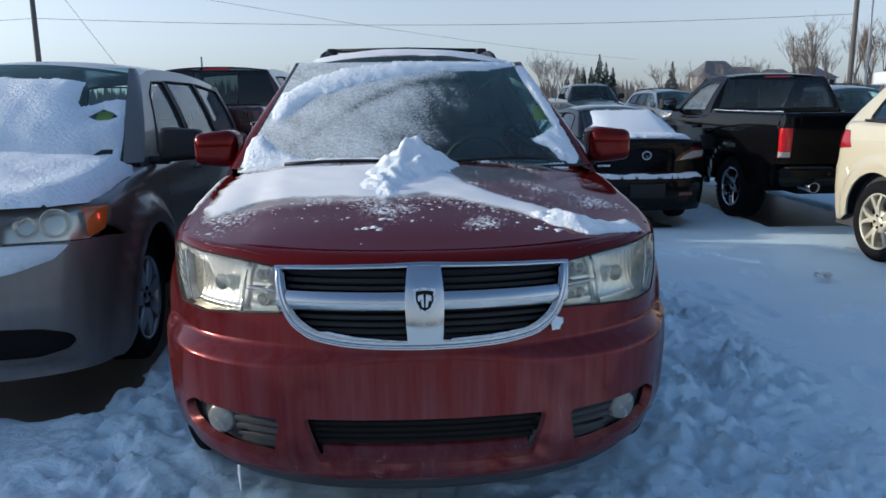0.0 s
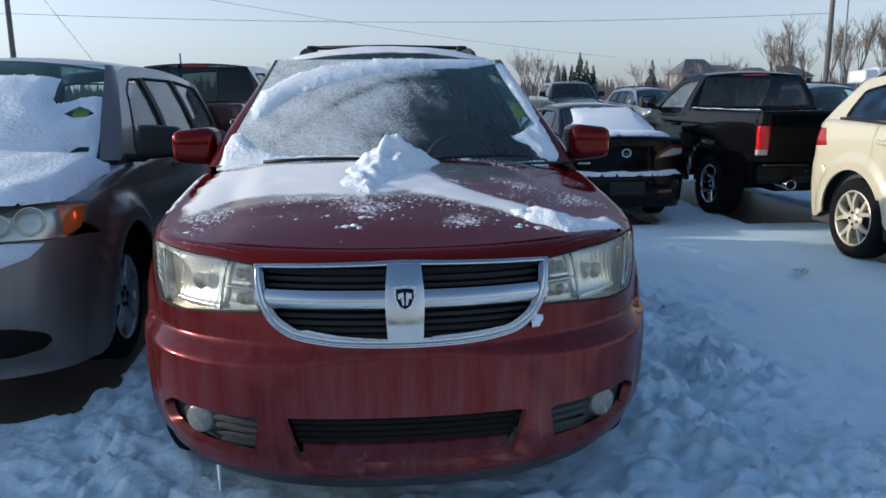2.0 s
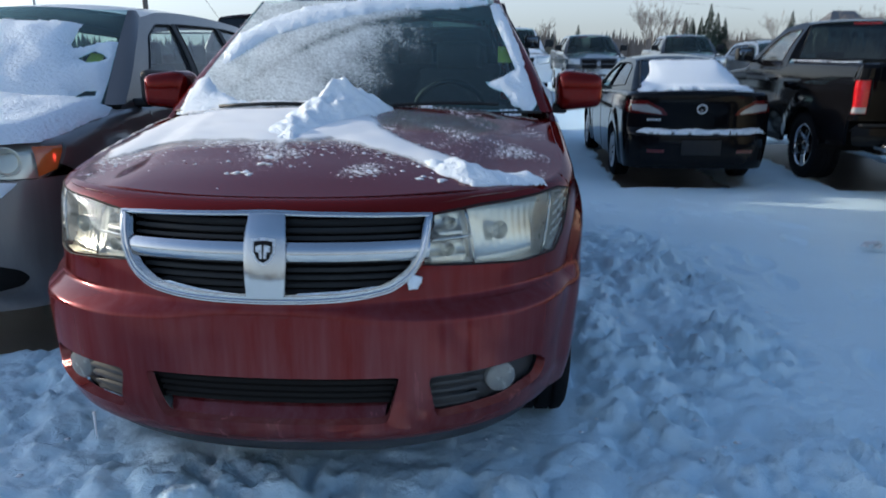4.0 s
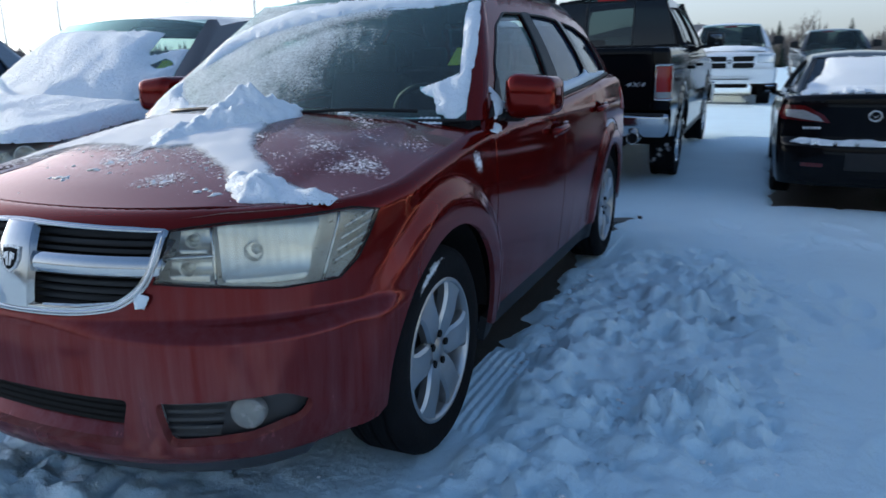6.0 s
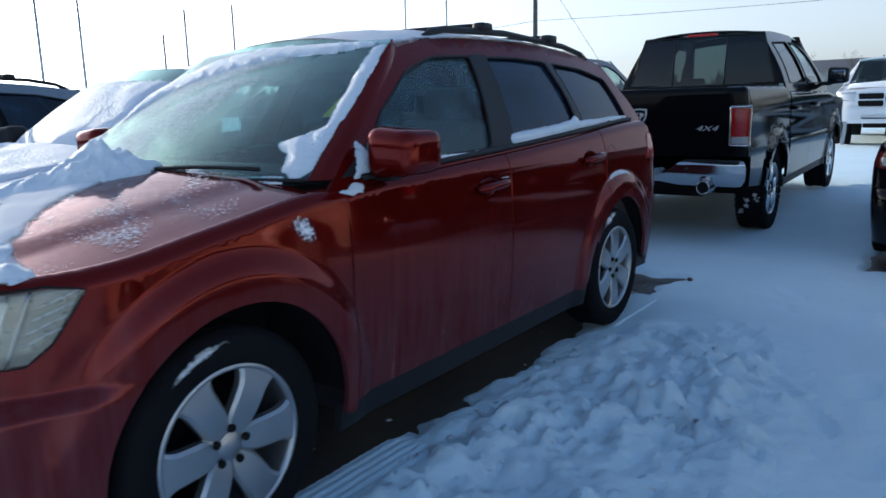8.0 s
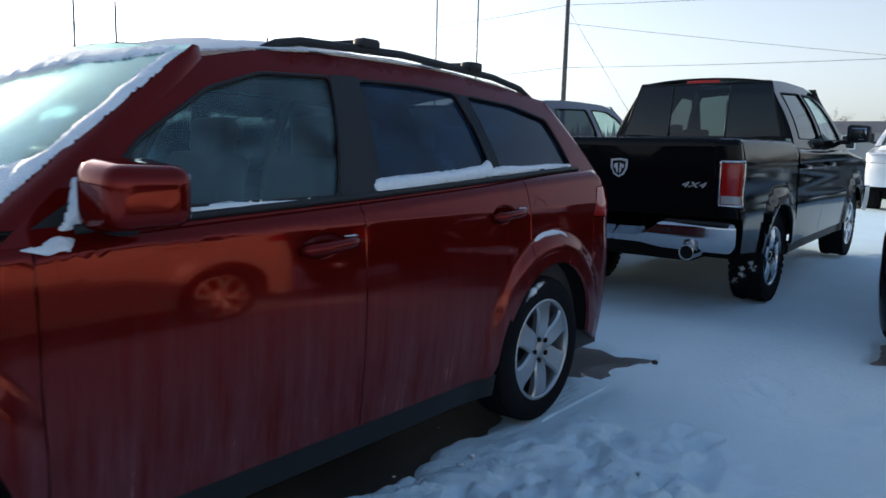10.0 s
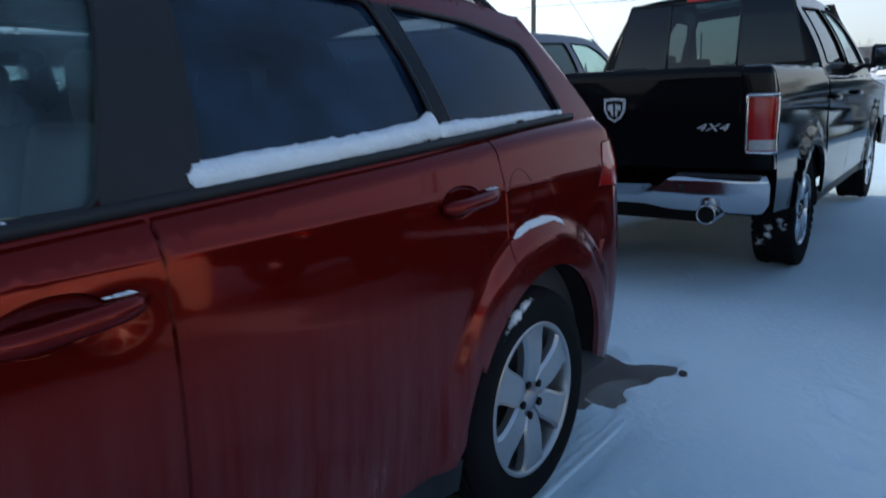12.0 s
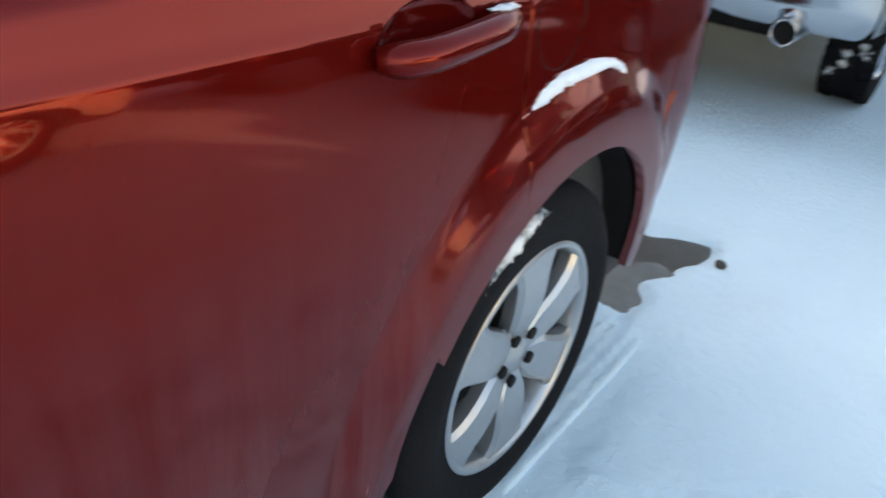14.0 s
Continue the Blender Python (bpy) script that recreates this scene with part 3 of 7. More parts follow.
class Cabin:
    """The part above the belt: windscreen, pillars, side windows, roof and tail."""

    def __init__(self, belt, zbelt, lean, bend, taper, ws, front_edge, top_edge, rear_edge, rw, crown=0.05):
        self.belt, self.zb, self.lean, self.bend, self.taper = belt, zbelt, lean, bend, taper
        self.ws, self.rw, self.crown = ws, rw, crown
        self.fe, self.te, self.re = np.array(front_edge, float), np.array(top_edge, float), np.array(rear_edge, float)
        self.zy = curve_of(self.te[:, 0], self.te[:, 1])

    def G(self, y, z):
        q = np.maximum(np.asarray(z, float) - self.zb, -0.3)
        return self.belt - self.lean * q - self.bend * q * np.abs(q) - self.taper(np.asarray(y, float))

    def right(self, y, z):
        return np.stack([self.G(y, z), np.asarray(y, float), np.asarray(z, float)], -1)

    def left(self, y, z):
        return np.stack([-self.G(y, z), np.asarray(y, float), np.asarray(z, float)], -1)

    def W(self, x, z):
        yb, zb, yt, zt, bow, *_ = self.ws
        q = (np.asarray(z, float) - zb) / (zt - zb)
        return np.stack([np.asarray(x, float), yb + (yt - yb) * q - 0.05 * q * (1 - q) + bow * np.asarray(x, float) ** 2, np.asarray(z, float)], -1)

    def B(self, x, z):
        yb, zb, yt, zt, bow, *_ = self.rw
        q = (np.asarray(z, float) - zb) / (zt - zb)
        return np.stack([np.asarray(x, float), yb + (yt - yb) * q + 0.04 * q * (1 - q) - bow * np.asarray(x, float) ** 2, np.asarray(z, float)], -1)

    def R(self, x, y):
        e = self.zy(y)
        g = np.maximum(self.G(y, e), 0.1)
        return np.stack([np.asarray(x, float), np.asarray(y, float), e + self.crown * (1 - np.clip(np.abs(np.asarray(x)) / g, 0, 1) ** 2.2)], -1)

    def outline(self):
        return [(y, z) for z, y in self.fe] + [(y, z) for y, z in self.te[1:-1]] + [(y, z) for z, y in self.re[::-1]]

    def strip(self, name, f, edges, paint, root, sign, back):
        """A pillar that joins a screen's edge to the side."""
        yb, zb, yt, zt, bow, xb, xt = f
        verts, faces, n = [], [], 14
        for i in range(n + 1):
            z = zb + (zt - zb) * i / n
            x = xb + (xt - xb) * i / n
            a = (self.B if back else self.W)(np.array([x]), np.array([z]))[0]
            y = float(np.interp(z, edges[:, 0], edges[:, 1]))
            b = self.right(np.array([y]), np.array([z]))[0]
            m = (a + b) / 2 + np.array([0.012, 0.010 if back else -0.010, 0])
            verts += [(sign * p[0], p[1], p[2]) for p in (a, (a + m) / 2 + [0.004, 0, 0], m, (b + m) / 2 + [0.004, 0, 0], b)]
        for i in range(n):
            for k in range(4):
                q = (i * 5 + k, i * 5 + k + 1, i * 5 + k + 6, i * 5 + k + 5)
                faces.append(q if (sign > 0) != back else q[::-1])
        return mesh_object(name, verts, faces, paint, root)

    def build(self, root, paint, windows, rear_glass=TINT, trim=PLASTIC, screen=SCREEN, pane_depth=0.012, left=True):
        out = self.outline()
        holes = [rounded(w, 0.035) for _, w, _ in windows]
        for sign, f in ((1, self.right), (-1, self.left)):
            sheet("upper_side", f, out, paint, root, holes, 0.07, 0.02, flip=sign < 0)
            for (nm, w, g), hole in zip(windows, holes):
                win = sheet(nm, f, hole, g, root, h=0.12, thick=0.0, flip=sign < 0, lift=-pane_depth)
                ring = [p for p in f(*np.array(dense(hole, 0.06)).T)]
                tube("window_seal", ring, 0.007, trim, win, 6, closed=True)
            self.strip("front_pillar", self.ws, self.fe, paint, root, sign, False)
            self.strip("rear_pillar", self.rw, self.re, paint, root, sign, True)
        yb, zb, yt, zt, bow, xb, xt = self.ws
        brow = [(float(x), max(zt, float(self.R(x, self.W(x, zt)[1])[2]))) for x in np.linspace(xt, -xt, 11)]
        scr = [(-xb, zb), (xb, zb)] + brow
        pane = sheet("windscreen", self.W, scr, screen, root, h=0.12, thick=0)
        tube("screen_seal", self.W(np.linspace(-xb, xb, 17), np.full(17, zb)), 0.008, trim, pane, 6)
        yb, zb, yt, zt, bow, xb, xt = self.rw
        scr = [(-xb, zb), (xb, zb), (xt, zt), (-xt, zt)]
        pane = sheet("rear_window", self.B, scr, rear_glass, root, h=0.12, thick=0, flip=True)
        tube("screen_seal", self.B(*np.array(dense(scr, 0.08)).T), 0.010, trim, pane, 6, closed=True)
        xt = self.ws[6]
        ys = np.linspace(self.te[0, 0], self.te[-1, 0], 24)
        side = [(float(self.G(y, self.zy(y))), float(y)) for y in ys]
        fr = [(x, float(self.W(x, z)[1])) for x, z in brow[::-1]]
        bk = [(float(p[0]), float(p[1])) for p in self.B(np.linspace(self.rw[6], -self.rw[6], 9), np.full(9, self.rw[3]))]
        sheet("roof", self.R, fr + side + bk + [(-x, y) for x, y in side[::-1]], paint, root, h=0.1, thick=0.02)


def wheel(root, x, y, z, R, rim_r, width, style, alloy, right=True, chunky=False, spin=None):
    """A tyre on a spoked alloy rim, with its brake disc."""
    w2 = width / 2
    hub = lathe("wheel", [(w2 - 0.16, 0.02), (w2 - 0.16, rim_r * 0.66), (w2 - 0.18, rim_r * 0.66), (w2 - 0.18, rim_r * 0.90), (-w2, rim_r * 0.92)], SEAM, root, 28)
    prof = [(-w2 * 0.85, rim_r), (-w2, rim_r + 0.03), (-w2 * 1.05, (R + rim_r) / 2), (-w2, R - 0.03), (-w2 * 0.86, R - 0.008)]
    for g in (-0.5, 0.0, 0.5):
        prof += [(w2 * g - 0.016, R), (w2 * g - 0.006, R), (w2 * g - 0.005, R - 0.009), (w2 * g + 0.005, R - 0.009), (w2 * g + 0.006, R), (w2 * g + 0.016, R)]
    prof += [(w2 * 0.86, R - 0.008), (w2, R - 0.03), (w2 * 1.05, (R + rim_r) / 2), (w2 * 1.02, rim_r + 0.035), (w2 * 0.93, rim_r)]
    tyre = lathe("tyre", prof, RUBBER, hub, 56)
    if chunky:
        verts, faces = [], []
        for k in range(40):
            for sg in (-1, 1):
                a = 2 * math.pi * (k + 0.5 * (sg > 0)) / 40
                for xx, rr in ((0.55, R - 0.01), (0.55, R + 0.012), (1.02, R + 0.004), (1.04, R - 0.035)):
                    for da in (-0.045, 0.045):
                        verts.append((sg * w2 * xx, rr * math.cos(a + da), rr * math.sin(a + da)))
                b = len(verts) - 8
                faces += [(b, b + 1, b + 3, b + 2), (b + 2, b + 3, b + 5, b + 4), (b + 4, b + 5, b + 7, b + 6), (b, b + 2, b + 4, b + 6), (b + 1, b + 7, b + 5, b + 3)]
        tagged(mesh_object("tyre_tread", verts, faces, RUBBER, hub, smooth=False), kind="stuff")
    verts, faces = [], []
    lip = [(w2 * 0.95, rim_r * 1.01), (w2 * 0.99, rim_r * 0.985), (w2 * 0.97, rim_r * 0.955), (w2 * 0.80, rim_r * 0.93), (w2 * 0.2, rim_r * 0.895), (w2 - 0.175, rim_r * 0.88)]
    n, m = 56, len(lip)
    for k in range(n):
        c, s = math.cos(2 * math.pi * k / n), math.sin(2 * math.pi * k / n)
        verts += [(a, r * c, r * s) for a, r in lip]
    for k in range(n):
        k2 = (k + 1) % n
        faces += [(k * m + i, k * m + i + 1, k2 * m + i + 1, k2 * m + i) for i in range(m - 1)]
    count = {"six": 6, "seven": 7, "twin": 10, "five": 5}[style]
    for k in range(count):
        a0 = 2 * math.pi * k / count + 0.3
        skew = 0.0
        if style == "twin":
            a0 = 2 * math.pi * (k // 2) / 5 + 0.3
            skew = 0.30 * (1 if k % 2 else -1)
        wide = {"six": (0.055, 0.044), "seven": (0.046, 0.036), "twin": (0.022, 0.017), "five": (0.06, 0.05)}[style]
        ch = 0.80 if style == "six" else 0.92
        sec, st = [(-1, -0.035), (-1, -0.010), (-1, -0.010), (-ch, 0.0), (-ch, 0.0), (ch, 0.0), (ch, 0.0), (1, -0.010), (1, -0.010), (1, -0.035)], []
        for i in range(9):
            q = i / 8
            r = rim_r * (0.13 + 0.82 * q)
            hw = 0.047 + 0.010 * q + 0.030 * max(0.0, (q - 0.75) / 0.25) ** 2 if style == "six" else wide[0] + (wide[1] - wide[0]) * q
            hw = min(hw, r * math.tan(math.pi / count) * 0.98) if style != "twin" else hw
            xf = w2 * 0.78 + 0.012 * math.sin(math.pi * q) + 0.015 * q
            ang = a0 + skew * q
            base = len(verts)
            for u, d in sec:
                yy, zz = r, hw * u
                verts.append((xf + d, yy * math.cos(ang) - zz * math.sin(ang), yy * math.sin(ang) + zz * math.cos(ang)))
            st.append(base)
        for a, b in zip(st, st[1:]):
            faces += [(a + j, a + j + 1, b + j + 1, b + j) for j in (0, 2, 4, 6, 8)]
    c0 = len(verts)
    cap = [(w2 * 0.70, rim_r * 0.40), (w2 * 0.805, rim_r * 0.35), (w2 * 0.80, rim_r * 0.16), (w2 * 0.86, rim_r * 0.13), (w2 * 0.88, 0.001)]
    m = len(cap)
    for k in range(32):
        c, s = math.cos(2 * math.pi * k / 32), math.sin(2 * math.pi * k / 32)
        verts += [(a, r * c, r * s) for a, r in cap]
    for k in range(32):
        k2 = (k + 1) % 32
        faces += [(c0 + k * m + i, c0 + k * m + i + 1, c0 + k2 * m + i + 1, c0 + k2 * m + i) for i in range(m - 1)]
    mesh_object("rim", verts, faces, alloy, hub)
    nut = None
    for k in range(5):
        a = 2 * math.pi * k / 5 + 0.5
        if nut is None:
            bm = bmesh.new()
            bmesh.ops.create_cone(bm, cap_ends=True, segments=8, radius1=0.0155, radius2=0.013, depth=0.02, matrix=Matrix.Rotation(math.pi / 2, 4, 'Y'))
            nut = part("wheel_nut", bm, SEAM, hub, smooth=False)
            one = nut
        else:
            one = new("wheel_nut", nut.data)
            one.parent = hub
        one.matrix_basis = Matrix.Translation((w2 * 0.80, rim_r * 0.225 * math.cos(a), rim_r * 0.225 * math.sin(a)))
    hub.matrix_basis = pose(x if right else -x, y, z, 0, 0, 0 if right else 180) @ Matrix.Rotation(random.uniform(0, 1) if spin is None else spin, 4, 'X')
    return hub


def arch_liner(root, x, y, z, R, depth=0.32):
    """The dark inner wheel housing."""
    verts, faces = [], []
    for k in range(25):
        a = radians(1 + 178 * k / 24)
        for xx, rr in ((x, R + 0.012), (x - depth, R + 0.012), (x - depth, 0.05)):
            verts.append((xx, y + rr * math.cos(a), z + rr * math.sin(a)))
    for k in range(24):
        faces += [(k * 3, k * 3 + 1, k * 3 + 4, k * 3 + 3), (k * 3 + 1, k * 3 + 2, k * 3 + 5, k * 3 + 4)]
    return mesh_object("wheel_housing", verts, faces, SEAM, root)


def seat(root, x, y, z, w=0.5, head=True, turn=1):
    """A car seat: cushion, back and headrest in one mesh."""
    bm = box_bm((w, 0.5, 0.16), (x, y, z), 0.05, 3)
    box_bm((w, 0.14, 0.62), (x, y + 0.28 * turn, z + 0.36), 0.05, 3, Matrix.Rotation(radians(-14 * turn), 4, 'X'), bm)
    if head:
        box_bm((w * 0.55, 0.10, 0.18), (x, y + 0.38 * turn, z + 0.74), 0.04, 3, None, bm)
    return part("seat", bm, CLOTH, root)


def cabin_fill(root, hw, y0, y1, z0, z1):
    """Floor and inner walls up to the belt, dark."""
    v = [(sx * hw, y, z) for z in (z0, z1) for sx, y in ((-1, y0), (1, y0), (1, y1), (-1, y1))]
    return mesh_object("cabin_floor", v, [(0, 1, 2, 3), (0, 1, 5, 4)[::-1], (1, 2, 6, 5)[::-1], (2, 3, 7, 6)[::-1], (3, 0, 4, 7)[::-1]], LINER, root, smooth=False)


def mirror(root, x, y, z, size, paint, right):
    sg = 1 if right else -1
    bm = box_bm(size, (0, 0, 0), min(size) * 0.32, 4)
    for v in bm.verts:
        v.co.z *= 1 - 0.12 * (v.co.x * sg > 0)
    bmesh.ops.translate(bm, vec=(sg * x, y, z), verts=bm.verts)
    m = part("wing_mirror", bm, paint, root)
    arm = box_bm((0.16, 0.07, 0.05), (sg * (x - size[0] * 0.62), y + 0.01, z - size[2] * 0.45), 0.018, 2)
    part("mirror_arm", arm, PLASTIC, m)
    gl = box_bm((size[0] * 0.70, 0.006, size[2] * 0.62), (sg * x, y + size[1] * 0.5 - 0.003, z), 0.002, 1)
    part("mirror_glass", gl, CHROME, m)
    return m


def handle(root, f, y, z, chrome):
    """A bowed pull handle."""
    pts = []
    for k in np.linspace(-1, 1, 11):
        p = f(np.array([y + 0.122 * k]), np.array([z + 0.008 + 0.008 * k]))[0]
        off = 0.030 * (1 - abs(k) ** 4) + 0.008
        pts.append((p[0] + (off if p[0] > 0 else -off), p[1], p[2]))
    h = tube("door_handle", pts, [0.014] + [0.020] * 9 + [0.019], chrome, root, 12, flat=1.0)
    return h


def car_root(name, label, category, m, group=""):
    root = new(name)
    root.matrix_basis = m
    return tagged(root, label, category, group)


def shield(name, f, cx, cz, w, h, material, root, lift, flip=False, inner=None):
    """A plain shield-shaped emblem."""
    o = [(-0.5, 0.45), (0, 0.5), (0.5, 0.45), (0.5, 0.0), (0.3, -0.35), (0, -0.5), (-0.3, -0.35), (-0.5, 0.0)]
    b = sheet(name, f, [(cx + a * w, cz + c * h) for a, c in o[::-1]], material, root, h=0.05, thick=0.01, lift=lift, flip=flip)
    sheet("emblem_face", f, [(cx + a * w * 0.78, cz + c * h * 0.8) for a, c in o[::-1]], inner or SEAM, b, h=0.05, thick=0.003, lift=lift + 0.003, flip=flip)
    for sg in (-1, 1):
        q = [(0.08, 0.30), (0.36, 0.22), (0.36, -0.02), (0.24, -0.02), (0.24, 0.10), (0.14, -0.30), (0.05, -0.30)]
        q = [(cx + sg * a * w * 0.85, cz + c * h * 0.85) for a, c in q]
        sheet("emblem_mark", f, q[::-1] if sg > 0 else q, material, b, h=0.05, thick=0.002, lift=lift + 0.005, flip=flip)
    return b


# ---- the crossover ----
FAY, RAY, HUBZ = 0.958, 3.858, 0.358
FAC, RAC, ARCH = FAY + 0.045, RAY + 0.05, 0.437


def journey(m, paint, label, style, alloy, group=""):
    """A five-door crossover; nose at y = 0."""
    root = car_root("crossover_car", label, "car", m, group)
    S = Skin(4.84, 1.80, (0.78, 2.25), (0.42, 2.6),
             curve_of([0.18, 0.235, 0.30, 0.42, 0.55, 0.645, 0.665, 0.75, 0.85, 0.93, 1.1], [0.12, 0.06, 0.015, 0.0, 0.0, 0.004, 0.028, 0.038, 0.06, 0.10, 0.2]),
             curve_of([0.2, 0.3, 0.45, 0.60, 0.80, 0.92, 1.0, 1.05, 1.068, 1.082, 1.18, 1.3], [0.055, 0.036, 0.020, 0.007, 0.0, 0.0040, 0.0085, 0.0120, 0.0140, 0.0185, 0.0440, 0.065]),
             curve_of([0.2, 0.35, 0.6, 0.8, 0.9, 1.1, 1.3], [0.12, 0.02, 0.0, 0.01, 0.06, 0.08, 0.10]),
             curve_of([0, 0.2, 0.5, 1.0, 1.4, 1.9, 2.6, 3.5, 4.3, 4.9], [0.925, 0.93, 0.952, 1.028, 1.085, 1.112, 1.145, 1.195, 1.235, 1.25]),
             curve_of([0, 0.12, 0.4, 0.8, 1.3, 1.6, 5], [0.0, 0.012, 0.045, 0.065, 0.07, 0.02, 0.0]),
             0.05, ((FAC, HUBZ, ARCH, 0.030), (RAC, HUBZ, ARCH, 0.030)), 0.035,
             curve_of([0, 1.0, 2.5, 3.6, 4.9], [0.985, 0.997, 1.0, 0.992, 0.955]), 0.058)
    sx, sy, P = S.sx, S.sy, S.P
    gt, gap = 0.916, 0.0045
    under = curve_of([0, 0.1, 0.2, 0.33, 0.40, 0.44, 0.475], [0.681, 0.6825, 0.687, 0.706, 0.745, 0.80, 0.912])
    half = [0.475, 0.47, 0.465, 0.46, 0.45, 0.44, 0.43, 0.42, 0.41, 0.40, 0.39, 0.375, 0.36, 0.345, 0.33, 0.31, 0.29, 0.26, 0.23, 0.2, 0.15, 0.1, 0.05]
    grille = [(-x, float(under(x))) for x in half] + [(0, 0.681)] + [(x, float(under(x))) for x in half[::-1]] + [(0, 0.922)]
    gr = [(sx(x), z) for x, z in grille]
    # front bumper cover
    lamp_r = [(sx(0.436), 0.776), (sx(0.62), 0.760), (sy(0.30), 0.748), (sy(0.44), 0.752), (sy(0.50), 0.80), (sy(0.585), 0.925), (sy(0.50), 0.942), (sy(0.36), 0.935), (sx(0.62), 0.928), (sx(0.482), 0.912)]
    low = [(sx(x), z) for x, z in ((-0.62, 0.282), (-0.4, 0.266), (0, 0.260), (0.4, 0.266), (0.62, 0.282))]
    right = [(sy(0.40), 0.295), (sy(0.53), 0.305)] + S.arch(FAC, HUBZ, ARCH, 184, 137, 7) + [(sy(0.56), 0.72)]
    bump = low + right + lamp_r[3:0:-1] + [lamp_r[0]] + gr[-3:0:-1] + [(-a, z) for a, z in lamp_r[0:4]] + flip_s(right[::-1])
    mouth = rounded([(sx(-0.362), 0.474), (sx(-0.325), 0.330), (sx(0.325), 0.330), (sx(0.362), 0.474)], 0.02)
    fog_r = rounded([(sx(0.43), 0.470), (sx(0.455), 0.335), (sx(0.64), 0.352), (sx(0.735), 0.398), (sx(0.75), 0.44), (sx(0.70), 0.482)], 0.025)
    sheet("front_bumper", P, bump, paint, root, (mouth, fog_r, flip_s(fog_r)), 0.022, 0.03)
    lip = low + [(sy(0.36), 0.28)] + [(sy(0.34), 0.235)] + [(sx(x), z - 0.06) for x, z in ((0.62, 0.262), (0.4, 0.246), (0, 0.240), (-0.4, 0.246), (-0.62, 0.262))] + [(-sy(0.34), 0.235), (-sy(0.36), 0.28)]
    sheet("chin_spoiler", S.deep(0.012), lip, GREYPLASTIC, root, h=0.06, thick=0.03)
    # lower grille with slats
    back = sheet("lower_grille", S.deep(0.07), [(sx(-0.38), 0.50), (sx(-0.33), 0.30), (sx(0.33), 0.30), (sx(0.38), 0.50)][::-1], SEAM, root, h=0.08, thick=0)
    for z in (0.388, 0.407, 0.426, 0.445, 0.464):
        w = 0.318 + 0.045 * (z - 0.318) / 0.16
        q = [(sx(-w), z - 0.006), (sx(w), z - 0.006), (sx(w), z + 0.006), (sx(-w), z + 0.006)]
        sheet("slat", S.deep(0.040), q, SEAM, back, h=0.05, thick=0.03)
    shelf = [(sx(-0.335), 0.378), (sx(-0.315), 0.322), (sx(0.315), 0.322), (sx(0.335), 0.378)]
    sheet("mouth_shelf", lambda s_, z: S.P(s_, z, 0.016 + 0.052 * np.clip((np.asarray(z) - 0.322) / 0.056, 0, 1)), shelf, paint, back, h=0.03, thick=0.02)
    # fog lamps
    for sg in (1, -1):
        fo = fog_r if sg > 0 else flip_s(fog_r)
        pk = sheet("fog_lamp_pocket", S.deep(0.045), [(q[0] * 1.0, q[1]) for q in fo], GREYPLASTIC, root, h=0.05, thick=0)
        for k in range(5):
            z = 0.358 + 0.024 * k
            q = [(sx(0.44) + 0.004 * k, z), (sx(0.57) + 0.006 * k, z + 0.004), (sx(0.57) + 0.006 * k, z + 0.013), (sx(0.44) + 0.004 * k, z + 0.009)]
            sheet("pocket_rib", S.deep(0.028), q if sg > 0 else flip_s(q), GREYPLASTIC, pk, h=0.06, thick=0.02)
        c = P(np.array([sg * sx(0.628)]), np.array([0.425]), 0.018)[0]
        fl = lathe("fog_lamp", [(0.000, 0.001), (-0.001, 0.03), (-0.005, 0.043), (-0.008, 0.046), (-0.03, 0.050)], CLEARLENS, pk, 28)
        fl.matrix_basis = pose(*c, 0, 0, -90 + sg * 22)
    # radiator grille
    bk = sheet("radiator_grille", S.deep(0.075), gr, SEAM, root, h=0.06, thick=0)
    for z in np.arange(0.700, 0.905, 0.0215):
        hw = float(np.interp(z, [0.68, 0.687, 0.706, 0.745, 0.80, 0.912], [0.05, 0.2, 0.33, 0.40, 0.44, 0.475])) - 0.012
        q = [(sx(-hw), z - 0.004), (sx(hw), z - 0.004), (sx(hw), z + 0.006), (sx(-hw), z + 0.006)]
        sheet("slat", S.deep(0.032), q, PLASTIC, bk, h=0.06, thick=0.03)
    inner = [(sx(x * 0.964), 0.80 + (z - 0.80) * 0.90 + 0.009) for x, z in grille]
    sheet("grille_surround", P, gr, CHROME, bk, (inner,), 0.02, 0.03, lift=0.012)
    tube("surround_bead", P(*np.array(dense([((a[0] + b[0]) / 2, (a[1] + b[1]) / 2) for a, b in zip(gr, inner)], 0.03)).T, -0.010), 0.006, CHROME, bk, 8, closed=True)
    bar = [(sx(-0.452), 0.792), (sx(0.452), 0.792), (sx(0.462), 0.846), (sx(-0.462), 0.846)]
    sheet("grille_bar", lambda s, z: S.P(s, z, 0.010 - 0.016 * np.sqrt(np.maximum(1 - ((z - 0.819) / 0.030) ** 2, 0))), bar, CHROME, bk, h=0.012, thick=0.03)
    post = [(sx(-0.050), 0.700), (sx(0.050), 0.700), (sx(0.056), 0.80), (sx(0.056), 0.84), (sx(0.050), 0.914), (sx(-0.050), 0.914), (sx(-0.056), 0.84), (sx(-0.056), 0.80)]
    sheet("grille_post", lambda s, z: S.P(s, z, 0.008 - 0.014 * np.sqrt(np.maximum(1 - (s / 0.072) ** 2, 0))), post, CHROME, bk, h=0.012, thick=0.03, lift=0.012)
    shield("grille_emblem", P, 0.0, 0.822, 0.066, 0.072, SILVER, bk, 0.022)
    # hood: nose strip and top
    sh = sy(1.36)
    se = sy(0.60)
